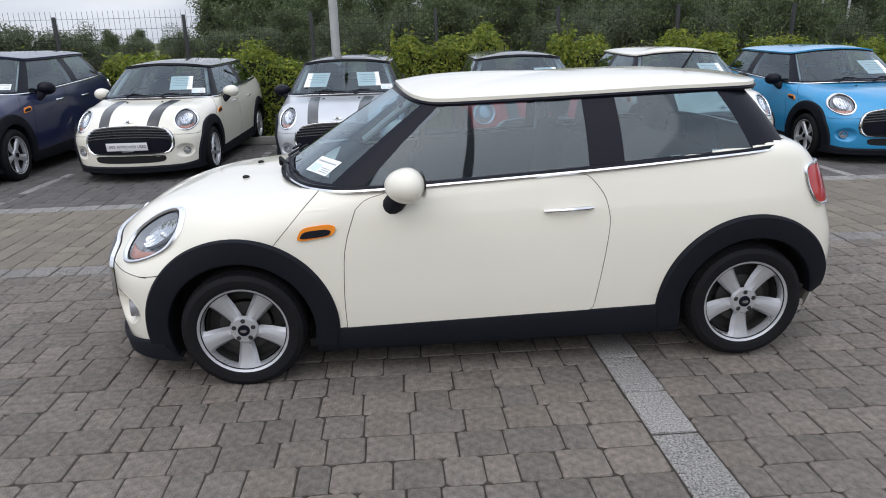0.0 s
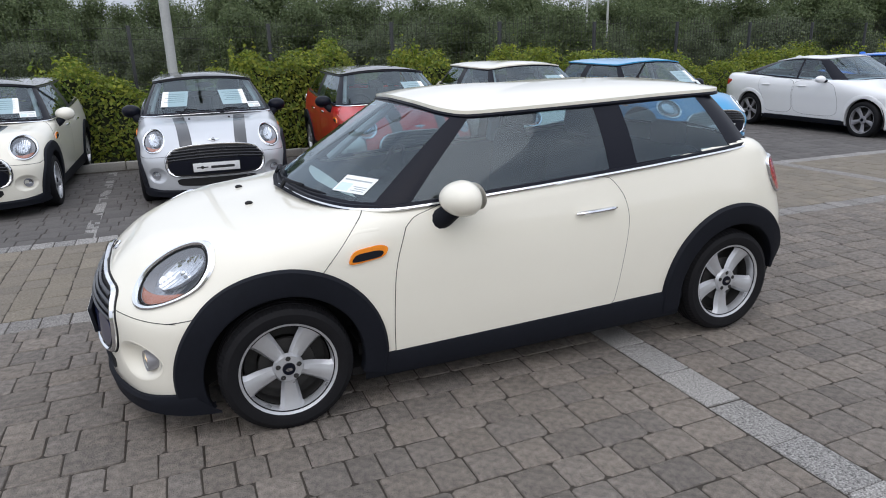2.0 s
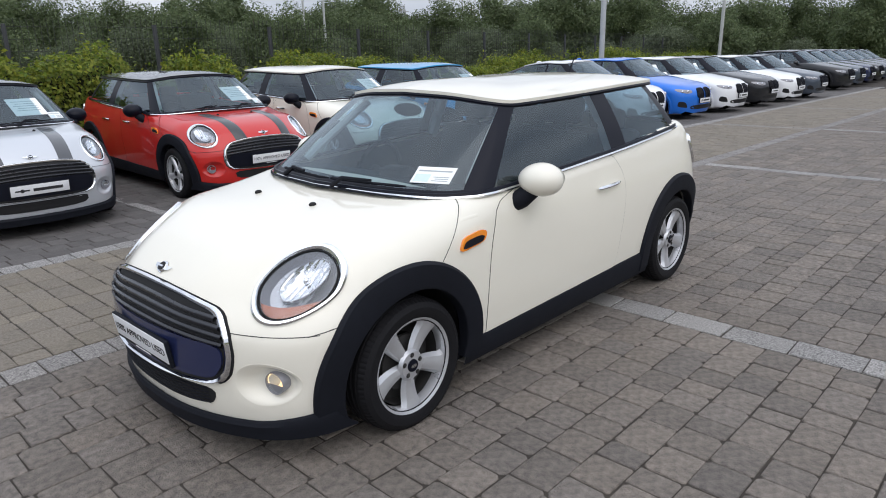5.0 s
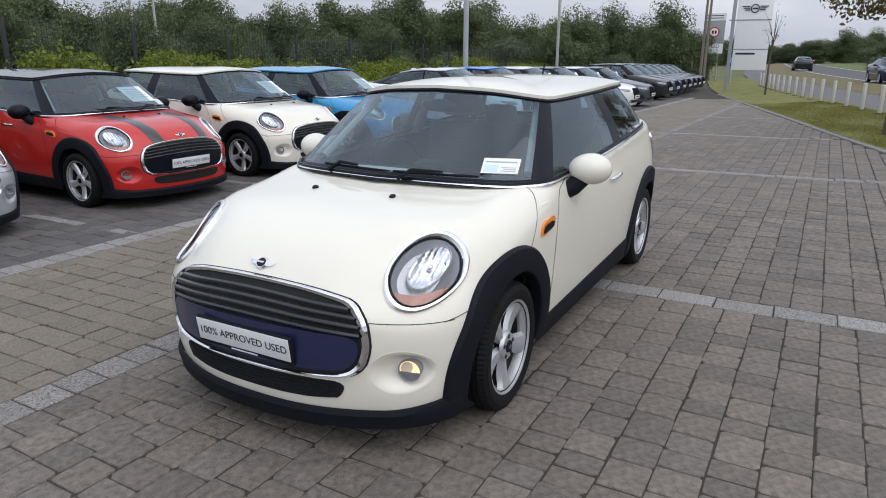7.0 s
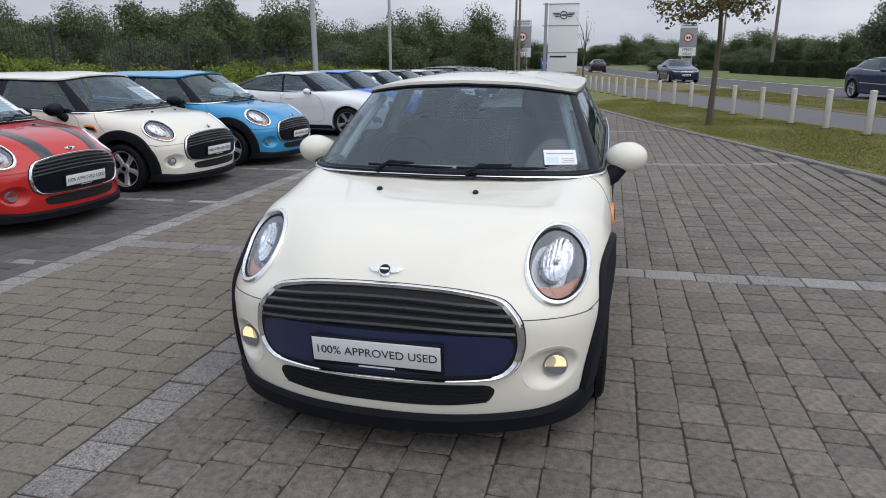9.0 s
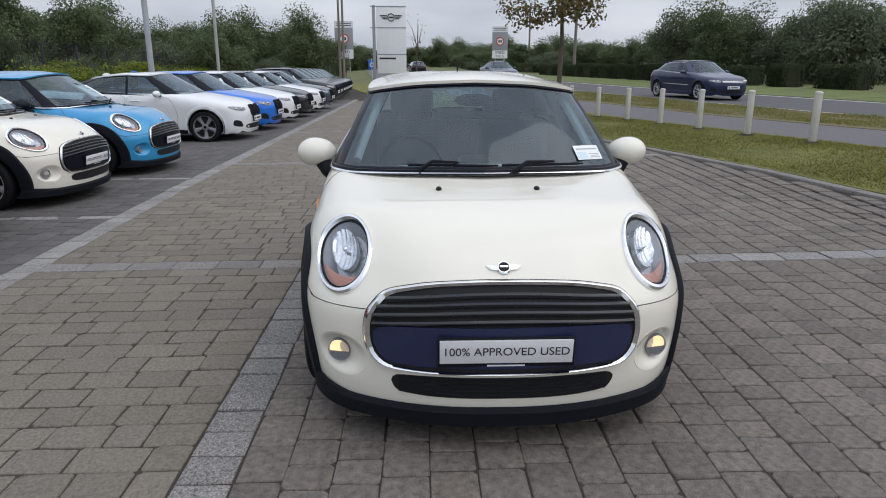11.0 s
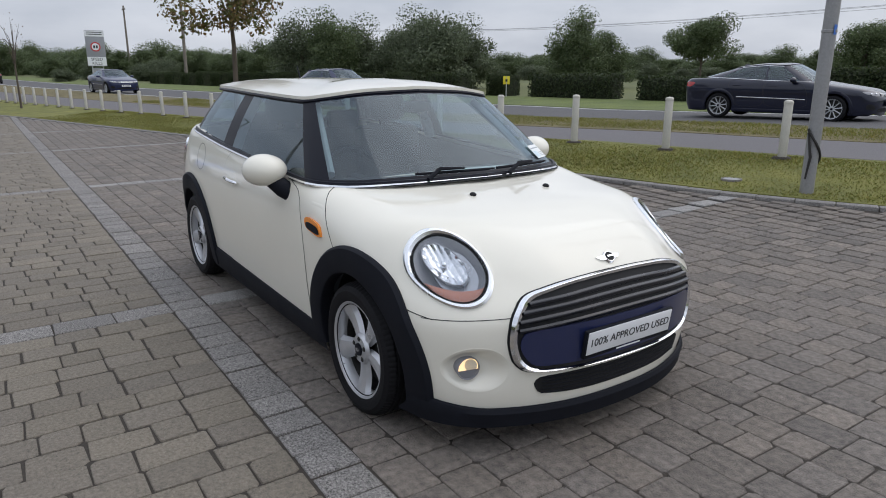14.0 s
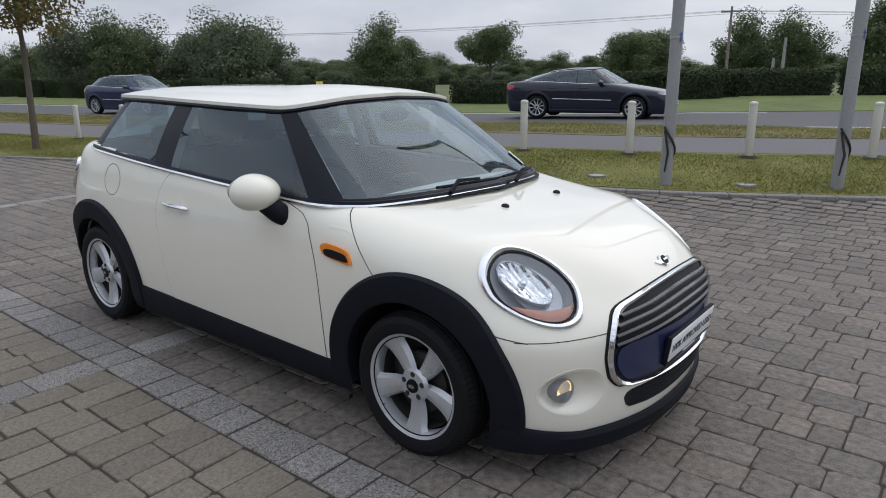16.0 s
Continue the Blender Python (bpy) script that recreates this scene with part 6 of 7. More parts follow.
def blades(name, label, x0, x1, lo, hi, count, size, seed):
    rng = np.random.default_rng(seed)
    x = rng.uniform(x0, x1, count)
    t = rng.uniform(0, 1, count)
    y = lo(x) * (1 - t) + hi(x) * t
    z = land(x, y) + 0.012
    a = rng.uniform(0, 6.28, count)
    h = size * rng.uniform(0.5, 1.4, count) * (0.8 + 0.35 * np.sin(x * 1.3 + y) * np.sin(y * 2.3 - x * 0.7))
    w = 0.008
    lean = rng.normal(0, 0.9, (count, 2)) * h[:, None]
    p = np.stack([x, y, z], -1)
    dx = np.stack([np.cos(a) * w, np.sin(a) * w, 0 * a], -1)
    tip = p + np.stack([lean[:, 0], lean[:, 1], h], -1)
    v = np.stack([p - dx, p + dx, tip], 1).reshape(-1, 3)
    tagged(part(name, (v, [(3 * i, 3 * i + 1, 3 * i + 2) for i in range(count)]), M["blade"], smooth=False), label, "grass", kind="stuff")


blades("grass_blades", "short green and straw coloured lawn grass", -6, 24, lambda x: LAWN(x) - 0.03, lambda x: BOLLARD(x) - 0.35, 130000, 0.030, 3)
blades("verge_grass", "dry uncut grass on the road verge", -8, 30, lambda x: BOLLARD(x) - 3.2, lambda x: BOLLARD(x) - 6.1, 70000, 0.06, 4)

# ---- bollards ----
def bollard():
    ob = tagged(new("bollard"), "plain brushed steel bollard with a domed cap", "bollard", "bollards along the footpath")
    post = part("post", lathe([(0.056, -0.1), (0.056, 0.74), (0.054, 0.745)], 20), M["bollard"], ob)
    part("cap", lathe([(0.060, 0.735), (0.061, 0.758), (0.053, 0.774), (0.028, 0.785), (0.001, 0.788)], 20), M["bollard"], ob)
    part("footing", lathe([(0.001, 0.045), (0.10, 0.045), (0.13, 0.02)], 16), M["joint"], ob)
    return ob


bol = bollard()
def stride(x):
    return 1.575 / math.sqrt(1 + float(BOLLARD(x + 0.5) - BOLLARD(x - 0.5)) ** 2)


stands = [2.66]
while stands[-1] < 40:
    stands.append(stands[-1] + stride(stands[-1]))
while stands[0] > -6:
    stands.insert(0, stands[0] - stride(stands[0]))
for k, bx in enumerate(stands):
    by = float(BOLLARD(bx))
    m = pose(bx, by, float(land(bx, by)))
    if k == 0:
        bol.matrix_basis = m
    else:
        copy_thing(bol, m)


# ---- flag poles on the lawn, lamp posts, timber poles ----
def pole(name, label, x, y, r, h, mat, category="pole", lean=0.0):
    ob = tagged(new(name), label, category)
    ob.matrix_basis = pose(x, y, float(land(x, y)), 0, lean, 0)
    part("shaft", lathe([(r * 1.06, -0.1), (r, 0.05), (r * 0.97, h * 0.5), (r * 0.72, h), (0.001, h)], 18), mat, ob)
    return ob


for fx, fy in ((0.10, -5.50), (-1.62, -6.42)):
    fp = pole("flag_pole", "tall grey steel flag pole with a dark cord", fx, fy, 0.072, 9.0, M["flag_steel"])
    cord = [(0.08 * math.cos(t * 0.9 + 1.2), 0.09 * math.sin(t * 0.9 + 1.2), 0.72 - 0.11 * t) for t in np.linspace(0, 5.2, 26)]
    part("cord", tube(cord, 0.014, 6), M["rope"], fp, "dark cord wound round the pole")
    part("cord_tail", tube([(0.02, 0.09, 0.68), (-0.05, 0.12, 0.42), (-0.02, 0.11, 0.18)], [0.012, 0.016, 0.010], 6), M["rope"], fp)
    part("collar", lathe([(0.071, 1.72), (0.076, 1.725), (0.076, 1.75), (0.071, 1.755)], 16), M["flag_steel"], fp)
    part("sticker", moved(box(-0.001, 0.001, -0.03, 0.03, 2.1, 2.2), Matrix.Translation((-0.071, 0.02, -0.4))), M["sign_blue"], fp)


def lamp_post(x, y, h, arm=True):
    ob = pole("lamp_post", "slim pale steel lamp post behind the hedge", x, y, 0.075, h, M["galvanised"], "lamp post")
    part("door_cover", moved(box(-0.045, 0.045, -0.09, -0.06, 0.5, 1.0, 0.01), Matrix()), M["galvanised"], ob)
    part("lamp_head", moved(box(-0.16, 0.16, -0.55, 0.05, h - 0.03, h + 0.07, 0.03), Matrix()), M["galvanised"], ob)
    return ob


lamp_post(-1.38, 8.25, 7.5)
for az0, sx, sy, dist, hh in ((54.0, -3.07, -2.71, 48, 10), (52.4, -3.07, -2.71, 48, 10), (30.1, -3.07, -2.71, 20, 8), (21.3, -3.07, -2.71, 34, 9)):
    lamp_post(sx + dist * math.cos(radians(az0)), sy + dist * math.sin(radians(az0)), hh)


def timber_pole(x, y, h, r=0.13, lean=0.0, arm=True):
    ob = pole("utility_pole", "silvered timber utility pole", x, y, r, h, M["pole_wood"], lean=lean)
    if arm:
        part("cross_arm", box(-0.9, 0.9, -0.06, 0.06, h - 0.5, h - 0.38, 0.01), M["pole_wood"], ob)
        for s in (-0.8, 0, 0.8):
            part("insulator", moved(lathe([(0.04, 0), (0.05, 0.06), (0.03, 0.12), (0.001, 0.14)], 8), Matrix.Translation((s, 0, h - 0.38))), M["galvanised"], ob)
    return ob

# ---- hedges beyond the road ----
clipped = [hedge_piece("clipped dark green roadside hedge", 4.6, 1.2, 1.0, 90 + k, M["leaf_clipped"], 0.06, 6500, 0.03, "clipped_hedge") for k in range(3)]


def beside(x, off):
    """A place at a distance from the bollard line, and the line's direction there, in degrees."""
    g = float(BOLLARD(x + 0.5) - BOLLARD(x - 0.5))
    k = math.sqrt(1 + g * g)
    return x + g / k * off, float(BOLLARD(x)) - off / k, math.degrees(math.atan(g))


hrnd = random.Random(5)
hx, k = -34.0, 0
while hx < 64:
    w = hrnd.choice((0.95, 1.0, 1.0)) if hx < 16 else hrnd.choice((0.26, 0.36, 0.48))
    px, py, ang = beside(hx, 17.6)
    m = pose(px, py, float(land(px, py)), 0, 0, ang)
    ob = clipped[k] if k < 3 else copy_thing(clipped[k % 3], m)
    ob.matrix_basis = m
    ob.scale = (w, 1, hrnd.uniform(0.95, 1.08))
    ob["group"] = "clipped hedges beyond the road"
    k += 1
    hx += (4.6 * w + (hrnd.choice((-0.1, 0.15, 0.55)) if hx < 16 else hrnd.uniform(1.3, 2.4))) * math.cos(radians(ang))

# ---- young maple on the lawn, and a bare sapling ----
maple = tree("young maple with sparse browning leaves on the lawn", 4.6, 1.5, 2.0, 31, M["leaf_maple"], 0.048, 6500, trunk_r=0.062, blobs=30)
maple.matrix_basis = pose(12.6, -3.15, float(land(12.6, -3.15)))
sap = tree("bare grey sapling with few leaves on the lawn", 4.2, 0.9, 1.6, 33, M["leaf_maple"], 0.04, 28, trunk_r=0.04, blobs=14)
sap.matrix_basis = pose(30.5, 0.35, float(land(30.5, 0.35)))

# ---- fence behind the hedge ----
fence_panel = tagged(new("mesh_fence"), "dark steel mesh fence panel behind the hedge", "fence", "mesh fence panels")
part("fence_post", box(-0.03, 0.03, -0.03, 0.03, -0.1, 2.2, 0.005), M["fence"], fence_panel)
wires = [box(0, 2.5, -0.003, 0.003, z, z + 0.006) for z in np.arange(0.15, 2.3, 0.2)] + [box(x, x + 0.005, -0.003, 0.003, 0.1, 2.3) for x in np.arange(0.05, 2.5, 0.1)]
part("wire_mesh", joined(*wires), M["fence"], fence_panel)
for k in range(26):
    fx = -22 + 2.5 * k
    m = pose(fx, float(NORTH(fx)) + 1.6, float(land(fx, 10)), 0, 0, math.degrees(math.atan(float(NORTH(fx + 2.5) - NORTH(fx)) / 2.5)))
    if k == 0:
        fence_panel.matrix_basis = m
    else:
        copy_thing(fence_panel, m)

# ---- timber rails at the yard's far end ----
rails = tagged(new("rail_fence"), "weathered post and rail timber fence", "fence")
ra, rb = Vector((66, 15.0, 0)), Vector((60, 8.4, 0))
for k in range(5):
    q = ra.lerp(rb, k / 4)
    part("fence_post", moved(box(-0.06, 0.06, -0.06, 0.06, -0.7, 1.2, 0.01), Matrix.Translation(q)), M["rail_wood"], rails)
for z in (0.2, 0.6, 1.0):
    part("rail", tube([ra + Vector((0, 0, z)), rb + Vector((0, 0, z))], 0.05, 6), M["rail_wood"], rails)

# ---- signs ----
def totem(x, y, z):
    ob = tagged(new("totem_sign"), "tall white sign panel beside a grey post", "sign")
    ob.matrix_basis = pose(x, y, z, 0, 0, 4)
    ob.scale = (1, 1.14, 1.2)
    part("panel", box(-0.08, 0.08, -0.86, 0.68, 1.25, 4.45, 0.02), M["sign_white"], ob)
    part("post", box(-0.08, 0.08, 0.74, 0.90, -0.2, 4.5, 0.02), M["sign_grey"], ob)
    for zz in (3.42, 2.15, 4.42):
        part("joint_strip", box(-0.095, -0.075, -0.86, 1.0, zz, zz + 0.045), M["sign_grey"], ob)
    m = Matrix.Translation((-0.10, -0.08, 3.93)) @ Matrix.Rotation(radians(-90), 4, "Y")
    part("emblem_ring", moved(lathe([(0.15, 0), (0.15, 0.02), (0.19, 0.02), (0.19, 0)], 32), m), M["ink"], ob)
    part("emblem_bar", box(-0.115, -0.09, -0.20, 0.04, 3.90, 3.96), M["ink"], ob)
    for s in (-1, 1):
        for k in range(3):
            w = 0.36 - 0.07 * k
            zz = 4.02 - 0.075 * k
            y0 = -0.08 + s * 0.21
            part("emblem_wing", box(-0.115, -0.09, min(y0, y0 + s * w), max(y0, y0 + s * w), zz - 0.018, zz + 0.018), M["ink"], ob)
    part("name_bar", box(-0.095, -0.08, -0.30, 0.56, 1.94, 2.02), M["ink"], ob)
    part("plinth", box(-0.25, 0.25, 0.55, 1.15, -0.3, 0.05, 0.02), M["kerb"], ob)
    return ob


totem(37.8, 1.95, float(land(37.8, 1.95)) - 0.45)


def notice_board(x, y, turn, words, lift=0.0):
    ob = tagged(new("road_safety_sign"), "grey road safety board with a red ringed disc", "sign")
    ob.matrix_basis = pose(x, y, float(land(x, y)) - 1.1 + lift, 0, 0, turn)
    part("board", box(-0.05, 0.05, -0.88, 0.88, 2.1, 5.6, 0.03), M["sign_grey"], ob)
    part("top_strip", box(-0.065, -0.045, -0.86, 0.86, 5.0, 5.55), M["sign_white"], ob)
    for k in range(2):
        part("print_bar", box(-0.075, -0.06, -0.7, 0.7, 5.38 - 0.2 * k, 5.45 - 0.2 * k), M["ink"], ob)
    part("lower_strip", box(-0.065, -0.045, -0.86, 0.86, 2.15, 3.0), M["sign_white"], ob)
    disc = Matrix.Translation((-0.06, 0, 4.0)) @ Matrix.Rotation(radians(-90), 4, "Y")
    part("disc_ring", moved(lathe([(0.001, 0), (0.46, 0), (0.46, 0.02), (0.34, 0.02)], 32), disc), M["sign_red"], ob)
    part("disc_face", moved(lathe([(0.001, 0.03), (0.35, 0.03), (0.35, 0.01)], 32), disc), M["sign_white"], ob)
    part("disc_print", joined(box(-0.10, -0.085, -0.2, -0.04, 3.86, 4.14), box(-0.10, -0.085, 0.04, 0.2, 3.86, 4.14)), M["ink"], ob)
    for i, wd in enumerate(words):
        text_mesh(wd, 0.40, M["ink"], ob, Matrix.Translation((-0.07, 0, 2.77 - 0.4 * i)) @ Matrix.Rotation(radians(-90), 4, "Z") @ Matrix.Rotation(radians(90), 4, "X"))
    for s in (-0.5, 0.5):
        part("leg", moved(lathe([(0.06, -0.6), (0.06, 2.2)], 10), Matrix.Translation((0.02, s, 0))), M["galvanised"], ob)
    part("lower_plate", box(-0.04, -0.02, -0.45, 0.45, 1.2, 1.9), M["sign_grey"], ob)
    return ob


notice_board(75, -9.1, -4, ("SPEED", "KILLS"), 0.7)
notice_board(64, 7.4, 6, ("SPEED", "KILLS"), 1.3)
small = tagged(new("path_sign"), "small blue cycle path sign on a post", "sign")
small.matrix_basis = pose(46, 3.6, float(land(46, 3.6)))
part("post", lathe([(0.04, -0.1), (0.04, 2.1)], 10), M["galvanised"], small)
part("plate", box(-0.03, -0.01, -0.25, 0.25, 1.3, 2.0, 0.01), M["sign_blue"], small)
part("plate_mark", moved(lathe([(0.10, 0), (0.10, 0.012), (0.15, 0.012), (0.15, 0)], 20), Matrix.Translation((-0.03, 0, 1.65)) @ Matrix.Rotation(radians(-90), 4, "Y")), M["sign_white"], small)
ybx, yby = by_bearing(-41.5, 33)
yel = tagged(new("marker_sign"), "small yellow marker sign by the hedge", "sign")
yel.matrix_basis = pose(ybx, yby, float(land(ybx, yby)), 0, 0, -40)
part("post", lathe([(0.025, -0.1), (0.025, 1.0)], 8), M["galvanised"], yel)
part("plate", box(-0.02, 0.0, -0.16, 0.16, 0.62, 1.0, 0.01), M["sign_yellow"], yel)
part("plate_print", box(-0.026, -0.018, -0.05, 0.05, 0.74, 0.86), M["ink"], yel)

# ---- timber poles, wires, a far pylon ----
poles = [timber_pole(71, -16.8, 11, 0.16, -1.5, False), timber_pole(92, -15.2, 9.0), timber_pole(104, -40, 7.5), timber_pole(103, -42, 7.5, arm=False)]
px, py = by_bearing(-73.9, 68)
poles.append(timber_pole(px, py, 7.0))
for az, d, h in ((38.2, 112, 8.6), (39.4, 112, 8.6), (35.5, 118, 6.0), (36.6, 118, 6.0)):
    timber_pole(-4.2 + d * math.cos(radians(az)), -0.7 + d * math.sin(radians(az)), h, 0.16, 0, az in (38.2, 35.5))
for d in (0.0, 1.1):
    timber_pole(-4.2 + 58 * math.cos(radians(7.0)) + d, -0.7 + 58 * math.sin(radians(7.0)) + d * 0.4, 9.5, 0.10, 0, d == 0)
for k, (zz, dy) in enumerate(((7.05, 0), (7.05, 0.8), (6.9, -0.8))):
    a, b = Vector((px, py + dy, zz)), Vector((104, -40 + dy, 8.0))
    pts = [a.lerp(b, t) - Vector((0, 0, 1.2 * math.sin(math.pi * t))) for t in np.linspace(0, 1, 24)]
    tagged(part("overhead_wire", tube(pts, 0.012, 4), M["fence"]), "thin dark overhead power line between poles", "power line", "overhead wires")
    b2 = Vector((-60, -110 + dy, 8.5))
    pts = [a.lerp(b2, t) - Vector((0, 0, 1.2 * math.sin(math.pi * t))) for t in np.linspace(0, 1, 24)]
    tagged(part("overhead_wire", tube(pts, 0.012, 4), M["fence"]), "thin dark overhead power line between poles", "power line", "overhead wires")
qx, qy = by_bearing(-77.8, 32)
for d in (0, 0.35):
    ob = pole("concrete_post", "plain grey concrete post by the hedge", qx + d, qy + 0.3 * d, 0.07, 2.2 - 0.8 * (d > 0), M["kerb"])

pyl = tagged(new("lattice_pylon"), "grey steel lattice pylon beyond the trees", "pylon")
pyl.matrix_basis = pose(-3.07 + 118 * math.cos(radians(46.1)), -2.7 + 118 * math.sin(radians(46.1)), 0, 0, 0, 20)
legs = [(sx, sy) for sx in (-1, 1) for sy in (-1, 1)]
def taper(z):
    return 1.25 - 1.05 * min(z / 8.5, 1)
for sx, sy in legs:
    part("leg", tube([(sx * taper(z), sy * taper(z), z) for z in (0, 3, 6, 8.5)], 0.07, 5), M["flag_steel"], pyl)
for z0, z1 in ((0, 1.6), (1.6, 3.2), (3.2, 4.8), (4.8, 6.4), (6.4, 8.0)):
    for sy in (-1, 1):
        part("brace", tube([(-taper(z0), sy * taper(z0), z0), (taper(z1), sy * taper(z1), z1)], 0.045, 4), M["flag_steel"], pyl)
        part("brace", tube([(taper(z0), sy * taper(z0), z0), (-taper(z1), sy * taper(z1), z1)], 0.045, 4), M["flag_steel"], pyl)
        part("brace", tube([(sy * taper(z0), -taper(z0), z0), (sy * taper(z1), taper(z1), z1)], 0.045, 4), M["flag_steel"], pyl)
for z in (6.4, 7.6):
    part("cross_arm", tube([(-2.2, 0, z), (2.2, 0, z)], 0.07, 5), M["flag_steel"], pyl)

# ---- covers in the lawn ----
for cx, cy in ((0.98, -5.43), (-0.72, -5.98)):
    cov = tagged(new("drain_cover"), "round concrete drain cover in the lawn", "drain cover", "drain covers")
    cov.matrix_basis = pose(cx, cy, float(land(cx, cy)) + 0.028)
    part("ring", lathe([(0.10, 0.004), (0.12, 0.004), (0.125, -0.03)], 24), M["granite_dark"], cov)
    part("lid", lathe([(0.001, 0.002), (0.095, 0.002), (0.10, -0.02)], 24), M["flag_steel"], cov)

# ---- cars on the road ----
def on_road(car, x, off, flip=False):
    px, py, ang = beside(x, off)
    car.matrix_basis = pose(px, py, float(land(px, py)) + 0.012, 0, 0, ang + (180 if flip else 0))
    return car


BRIGHT = dict(spokes=10, w0=0.012, w1=0.015, mat=M["alloy"])
on_road(road_car(SALOON, "dark navy four-door saloon on the road", M["midnight"], BRIGHT, "bar"), 3.95, 9.6)
on_road(road_car(SPORT, "dark blue hatchback on the road", M["navy"], BRIGHT, "bar"), 20.3, 7.9)
on_road(road_car(COUPE, "dark saloon coming along the road", M["navy"], BRIGHT, "bar"), 41.0, 6.6)
on_road(road_car(SPORT, "white hatchback far along the road", M["white"], BRIGHT, "bar"), 92, 7.0)
on_road(road_car(SPORT, "dark hatchback going away along the road", M["black_paint"], BRIGHT, "bar"), 78, 6.0, True)

# ---- paving: setts in courses, with granite bands, each with its own edges ----
def sett_mesh(name, lx, ly, mat, seed, tumbled=True, gap=0.0022):
    """A sett with worn corners: an eight-sided block with a rounded top edge."""
    rnd = random.Random(seed)
    wob = 0.0042 if gap > 0.0018 else 0.0024
    j = lambda k=wob: rnd.uniform(-k, k)
    x, y = lx / 2 - gap * 1.3, ly / 2 - gap * 0.85
    low = []
    for sx, sy, first in ((-1, -1, "y"), (1, -1, "x"), (1, 1, "y"), (-1, 1, "x")):
        c = rnd.choice((0.004, 0.007, 0.011, 0.018)) if tumbled else 0.003
        a, b = (sx * x + j(), sy * (y - c) + j(0.002)), (sx * (x - c) + j(0.002), sy * y + j())
        low += [a, b] if first == "y" else [b, a]
    def ring(shrink, z):
        return [(p[0] * (1 - shrink / x), p[1] * (1 - shrink / y), z + j(0.0008)) for p in low]
    v = ring(0.0, -0.014) + ring(0.001, -0.006) + ring(0.003, -0.0008) + ring(0.0065, 0.0003)
    f = [tuple(24 + i for i in range(8))]
    for k in (0, 8, 16):
        f += [(k + i, k + (i + 1) % 8, k + 8 + (i + 1) % 8, k + 8 + i) for i in range(8)]
    return mesh_of(name, v, f, mat, True, 1.0)


LENGTHS = (0.16, 0.19, 0.22, 0.25, 0.29)
CROSS = [0.632 + 5.57 * k for k in range(-4, 9)]
SLOPE = -0.008


def fill(a, b, rnd, lengths=LENGTHS):
    """Sett lengths that fill a run from a to b exactly."""
    out, x = [], a
    while b - x > 0.09:
        l = rnd.choice(lengths)
        if b - x - l < 0.10:
            l = b - x
            if l > 0.34:
                l = l / 2
                out.append((x + l / 2, l))
                x += l
        out.append((x + l / 2, l))
        x += l
    return out


def bay_line(x):
    return 3.27 + 0.003 * x


def lanes():
    """Every sett of the yard: centre, length along its course, course width, turn and kind."""
    rnd = random.Random(4)

    def yard(x, y):
        return LAWN(x) + 0.19 < y < 7.6
    runs = [(c0 + 0.105, c1 - 0.105) for c0, c1 in zip(CROSS[:-1], CROSS[1:]) if c1 > -9 and c0 < 26]
    # grey lane: courses along x
    y = 0.987 - 0.09
    while y > -15:
        for a, b in runs:
            for x, l in fill(a, b, rnd, (0.13, 0.16, 0.18, 0.20, 0.24)):
                yy = y + SLOPE * x + rnd.uniform(-0.003, 0.003)
                if yard(x, yy) and yy > -9.5 and x > -9:
                    yield x, yy, l, 0.18, SLOPE, "paver"
        y -= 0.18
    # buff lane: courses across, between the two bands
    for a, b in runs:
        n = round((b - a) / 0.172)
        wd = (b - a) / n
        for i in range(n):
            x = a + wd * (i + 0.5)
            if x < -9:
                continue
            for y, l in fill(1.205 + SLOPE * x, bay_line(x) - 0.105, rnd):
                yield x, y, l, round(wd, 3), math.pi / 2, "tan"
    # bays
    y = 0.105 + 0.1
    while y < 4.4:
        for x, l in fill(-9.0, 30.0, rnd):
            yy = y + bay_line(x)
            if yy < 7.6:
                yield x, yy, l, 0.2, 0.003, "bay"
        y += 0.2
    # granite bands
    x = -9.0
    while x < 30:
        yield x + 0.09, 1.095 + SLOPE * x, 0.18, 0.21, SLOPE, "granite_dark"
        yield x + 0.09, bay_line(x + 0.09), 0.18, 0.21, 0.003, "granite"
        x += 0.18
    for c in CROSS:
        if not -9 < c < 30:
            continue
        for a, b, kind in ((-9.5, 0.985 + SLOPE * c, "granite"), (1.20 + SLOPE * c, bay_line(c) - 0.1, "granite_dark")):
            n = round((b - a) / 0.345)
            for i in range(n):
                y = a + (b - a) * (i + 0.5) / n
                if yard(c, y):
                    yield c, y, round((b - a) / n, 3), 0.205, math.pi / 2, kind
    # bay lines between the parked cars
    for k in range(-3, 4):
        bx = -2.42 + 2.40 * k
        for i in range(12):
            y = bay_line(bx) + 0.28 + 0.345 * i
            yield bx, y, 0.345, 0.12, math.pi / 2, "granite"


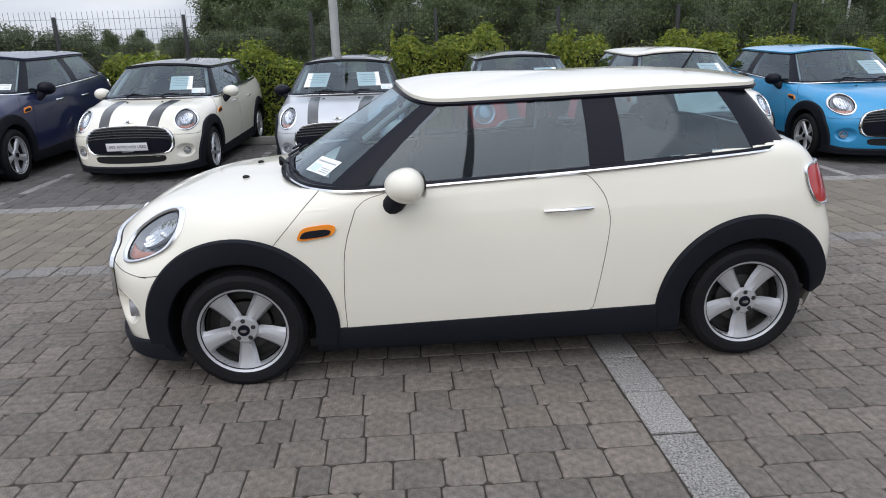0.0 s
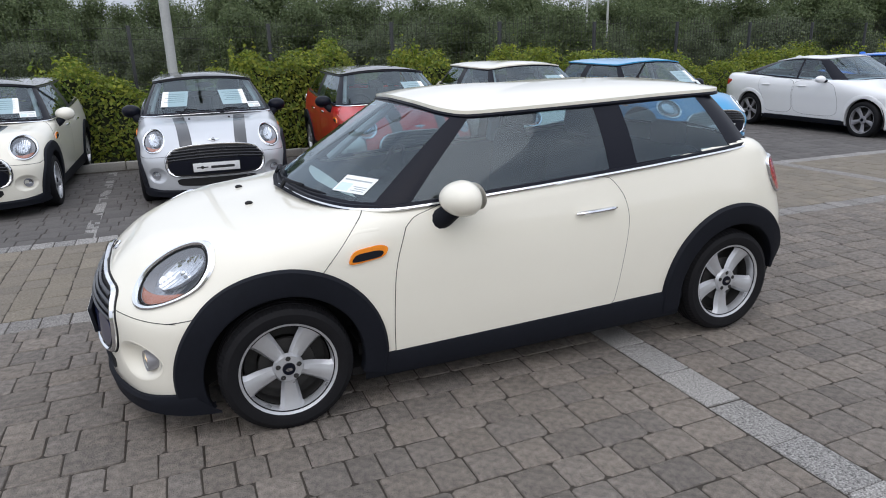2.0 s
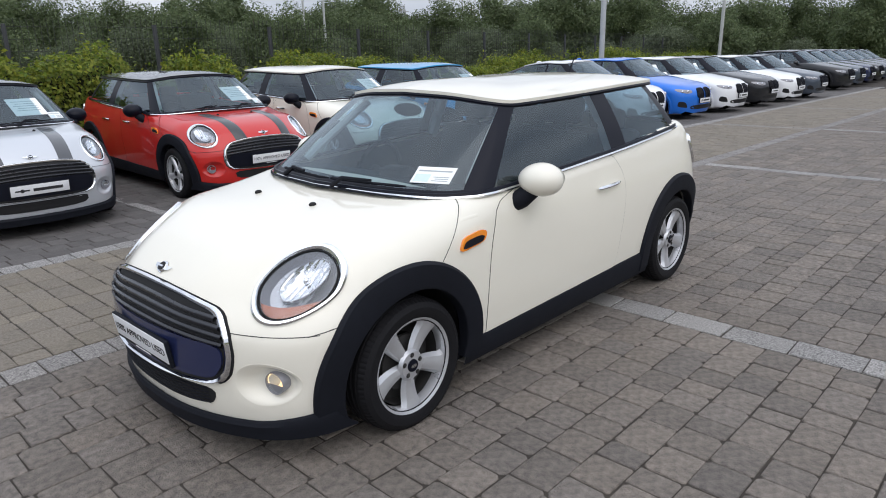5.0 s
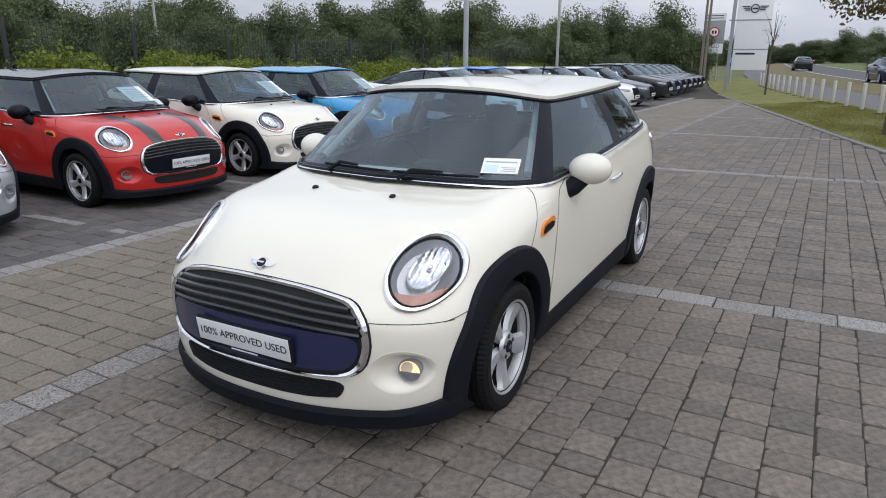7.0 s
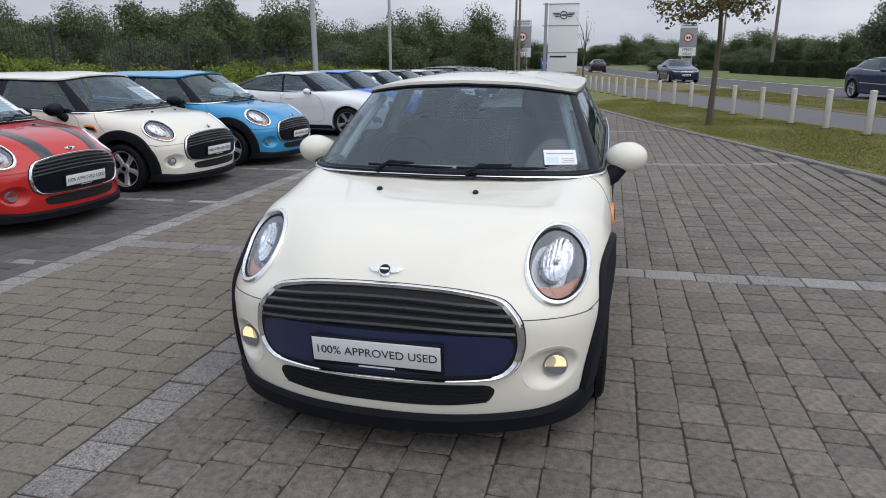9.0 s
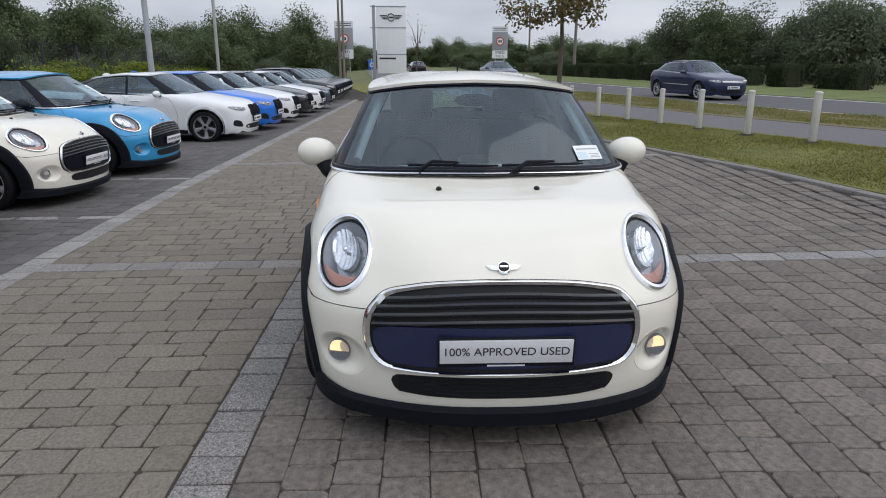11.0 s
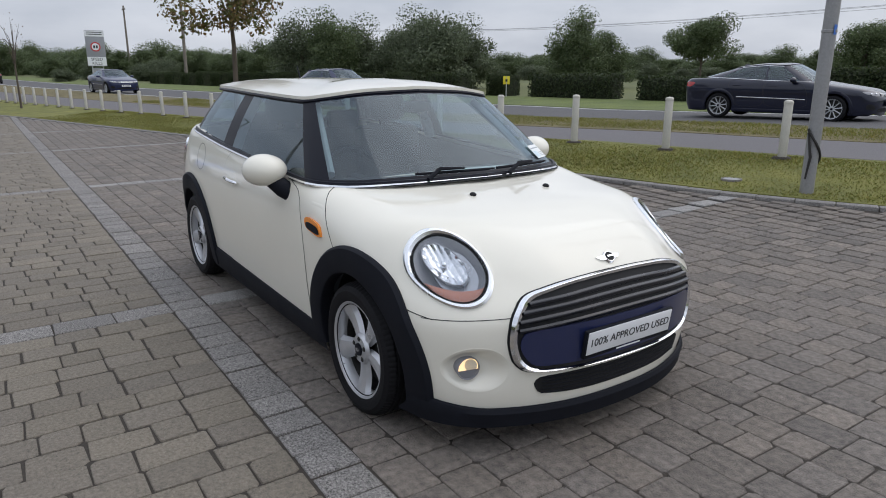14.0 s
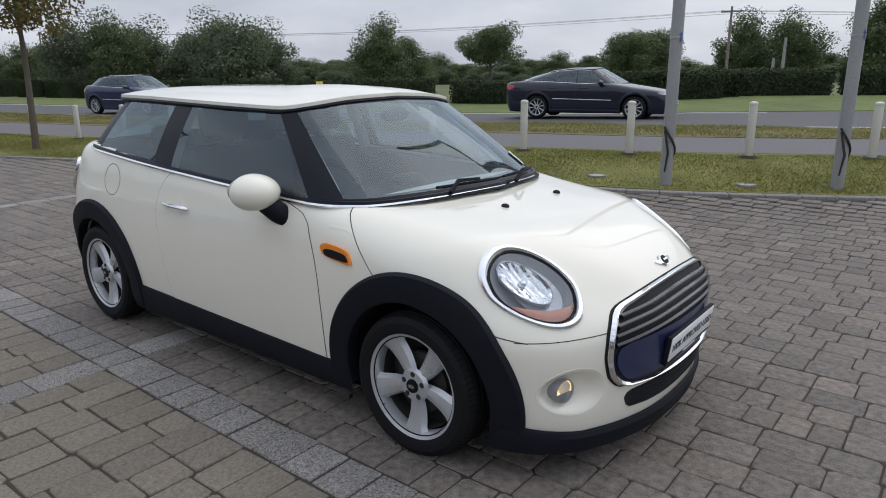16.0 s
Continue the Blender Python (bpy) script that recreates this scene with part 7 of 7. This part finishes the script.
bed_v, bed_f = sheet(-9.1, 60, -14, 7.75, 174, 88, -0.006, lambda x, y: y > LAWN(x))
bed_v[:, 2] -= 0.012 * np.clip((BOLLARD(bed_v[:, 0]) - bed_v[:, 1] + 4.2) / 1.5, 0, 1)
bed = tagged(part("pavement", (bed_v, bed_f), M["joint"]), "grey and buff stone sett paving with granite bands", "paving", kind="structure")
LOOK = {"paver": M["paver_rest"], "tan": M["tan_rest"], "bay": M["bay"], "granite": M["granite"], "granite_dark": M["granite_dark"]}
single, templates, piles = 0, {}, {k: ([], []) for k in LOOK}
PILE_MESH = {}
srnd = random.Random(11)
for px, py, ln, wd, turn, kind in lanes():
    key = (round(ln, 2), wd, kind, srnd.randrange(6))
    if key not in templates:
        templates[key] = sett_mesh("sett", ln, wd, M["paver"] if kind == "paver" else LOOK[kind], int(ln * 1000) + 37 * key[3], not kind.startswith("granite"), {"tan": 0.0028, "bay": 0.0026, "paver": 0.0016}.get(kind, 0.002))
        me = templates[key]
        PILE_MESH[key] = (np.array([tuple(v.co) for v in me.vertices]), [tuple(p.vertices) for p in me.polygons])
    pz = float(land(px, py)) + srnd.uniform(-0.003, 0.002)
    if kind == "paver" and single < 300 and -2.3 < px < 1.4 and -3.3 < py < -0.95:
        ob = new("paving_sett", templates[key])
        ob.parent = bed
        ob.location, ob.rotation_euler = (px, py, pz), (srnd.uniform(-0.008, 0.008), srnd.uniform(-0.008, 0.008), turn + srnd.uniform(-0.007, 0.007))
        single += 1
    else:
        v, f = PILE_MESH[key]
        a = turn + srnd.uniform(-0.007, 0.007)
        ca, sa = math.cos(a), math.sin(a)
        tilt = srnd.uniform(-0.01, 0.01)
        w = np.stack([px + v[:, 0] * ca - v[:, 1] * sa, py + v[:, 0] * sa + v[:, 1] * ca, pz + v[:, 2] + v[:, 0] * tilt], -1)
        pv, pf = piles[kind]
        pv.append(w)
        pf.append(f)
for kind, (pv, pf) in piles.items():
    if pv:
        total = 0
        faces = []
        for w, f in zip(pv, pf):
            faces.extend([tuple(i + total for i in q) for q in f])
            total += len(w)
        ob = part("sett_rest", (np.concatenate(pv), faces), LOOK[kind], bed, sharp=0.9)
        ob["kind"] = "stuff"
